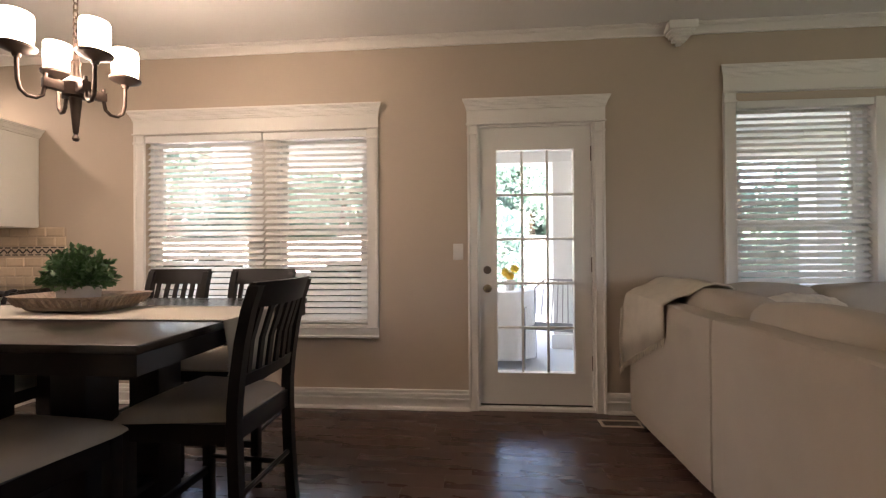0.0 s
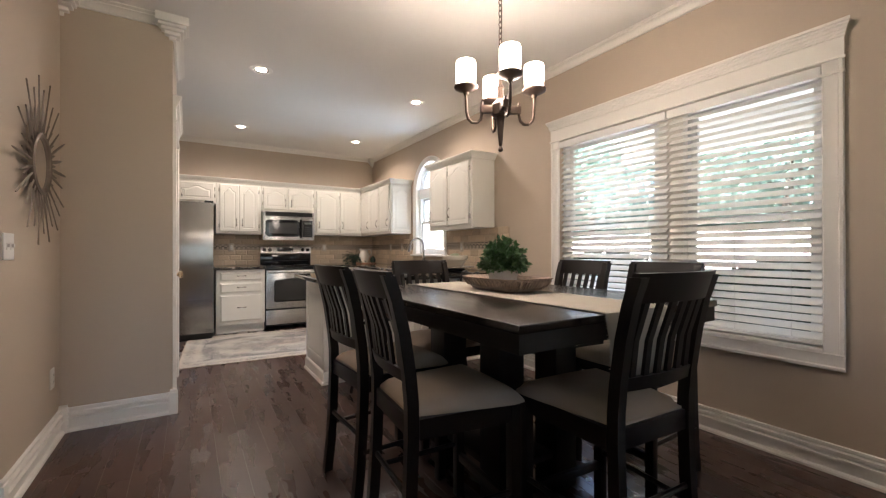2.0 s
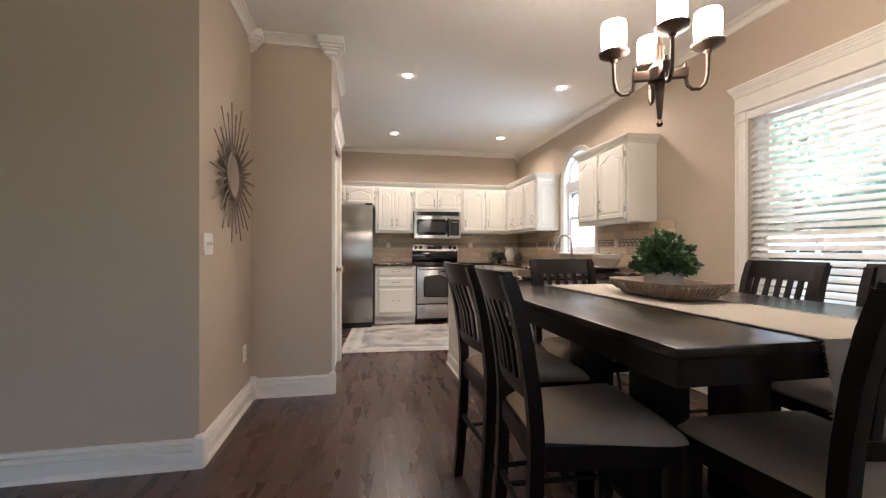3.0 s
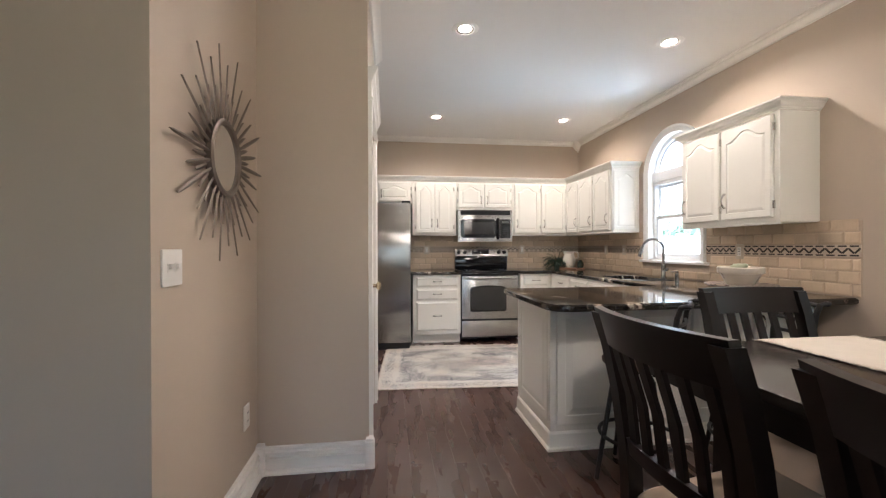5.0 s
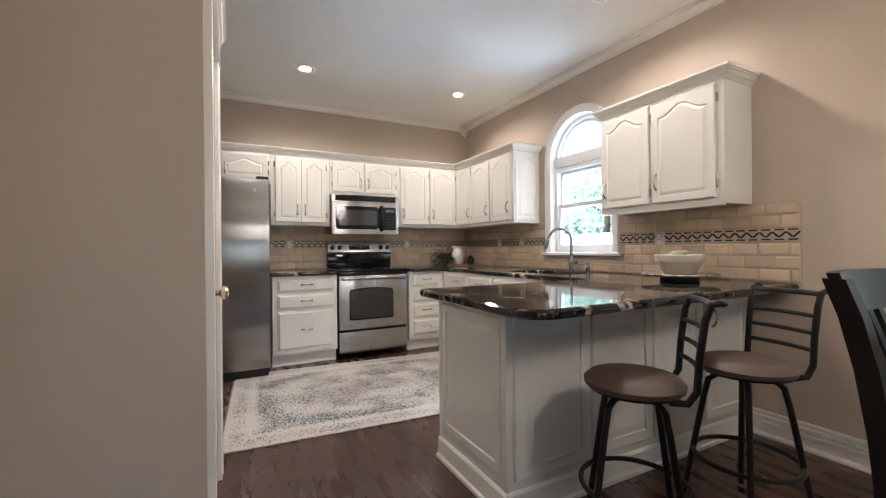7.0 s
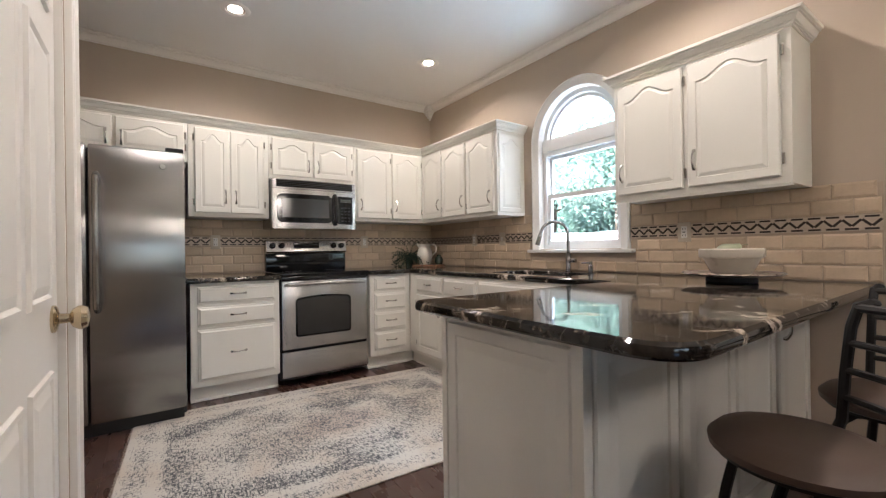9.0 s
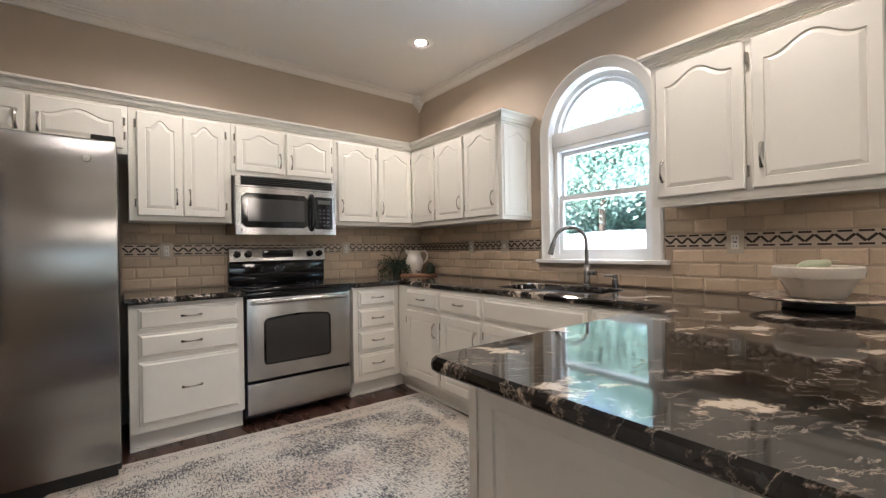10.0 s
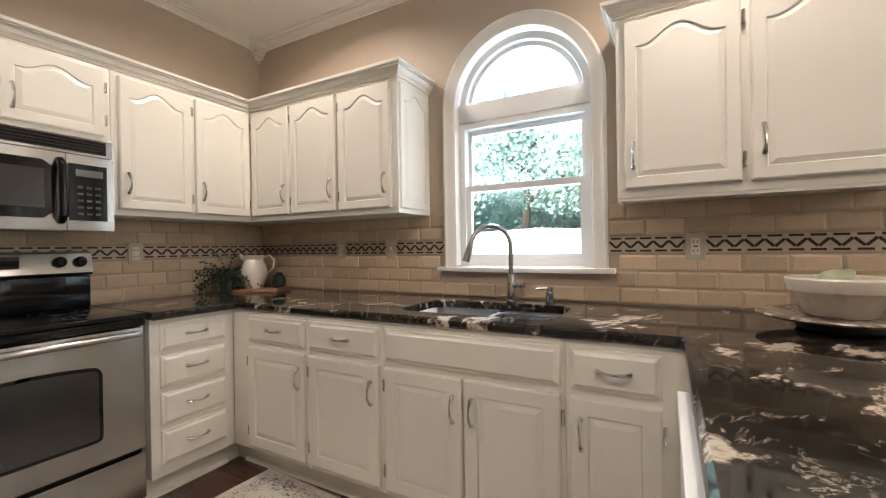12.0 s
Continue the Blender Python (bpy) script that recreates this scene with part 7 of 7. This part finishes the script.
# made-up hedge in dark leaf colour, darkens what shows between the lower slats
hedge(-4.6, -1.3, 4.55, 5.2, 1.38, 5, 26000, 0.09, LEAF2, "low dark hedge, added to darken the view through the lower dining room blinds")

# ---- floor planks ----
floor = solo("floor", boxed(-7.80, 4.5, -4.0, W, -0.05, -0.007), SUBFLOOR, "dark stained hardwood plank floor", "floor", kind="structure")
PWD, GAP = 0.127, 0.0006
PL = {}


def plank_mesh(L):
    bm = B()
    h, e = 0.0065, 0.0006
    w = PWD - GAP
    rg = [[bm.verts.new(p) for p in pts] for pts in ([(0, 0, -h), (L, 0, -h), (L, w, -h), (0, w, -h)], [(0, 0, -e), (L, 0, -e), (L, w, -e), (0, w, -e)], [(e, e, 0), (L - e, e, 0), (L - e, w - e, 0), (e, w - e, 0)])]
    for p, q in zip(rg, rg[1:]):
        for k in range(4):
            bm.faces.new((p[k], p[(k + 1) % 4], q[(k + 1) % 4], q[k]))
    bm.faces.new(rg[-1])
    bmesh.ops.recalc_face_normals(bm, faces=bm.faces)
    me = bpy.data.meshes.new("plank")
    bm.to_mesh(me)
    bm.free()
    me.materials.append(PLANK)
    return me


rn = random.Random(9)
rest_v, rest_f = [], []
count = 0
j = 0
y = W - PWD
while y > -4.0:
    x = -7.80 - rn.uniform(0, 1.2)
    while x < 4.5:
        L = rn.choice((0.7, 0.95, 1.2, 1.45, 1.7))
        a, b = max(x, -7.80), min(x + L, 4.5)
        inside = not (b < -5.32 and y < 0.2)
        if y < 0.13:
            a = max(a, -3.355)
        if b - a > 0.06 and inside:
            Lq = round(b - a - GAP, 3)
            if y > -0.3 and b > -5.9 and a < 1.2 and count < 300:
                if Lq not in PL:
                    PL[Lq] = plank_mesh(Lq)
                ob = new("plank", PL[Lq])
                ob.parent = floor
                ob.location = (a, y, rn.uniform(-0.0003, 0.0003))
                count += 1
            else:
                n0 = len(rest_v)
                w = PWD - GAP
                rest_v += [(a, y, 0), (a + Lq, y, 0), (a + Lq, y + w, 0), (a, y + w, 0), (a, y, -0.0065), (a + Lq, y, -0.0065), (a + Lq, y + w, -0.0065), (a, y + w, -0.0065)]
                rest_f += [tuple(n0 + i for i in q) for q in ((0, 1, 2, 3), (0, 4, 5, 1), (1, 5, 6, 2), (2, 6, 7, 3), (3, 7, 4, 0))]
        x += L
    y -= PWD
me = bpy.data.meshes.new("planks")
me.from_pydata(rest_v, [], rest_f)
me.materials.append(mat("dark_hardwood_far", (0.068, 0.034, 0.025), 0.28, scale=2.2, var=0.12, bump=0.0, bscale=18, stretch=(1, 4, 4), rvar=0.07, island=0.35, coat=0.15))
ob = new("planks", me)
ob.parent = floor
tagged(ob, kind="stuff")
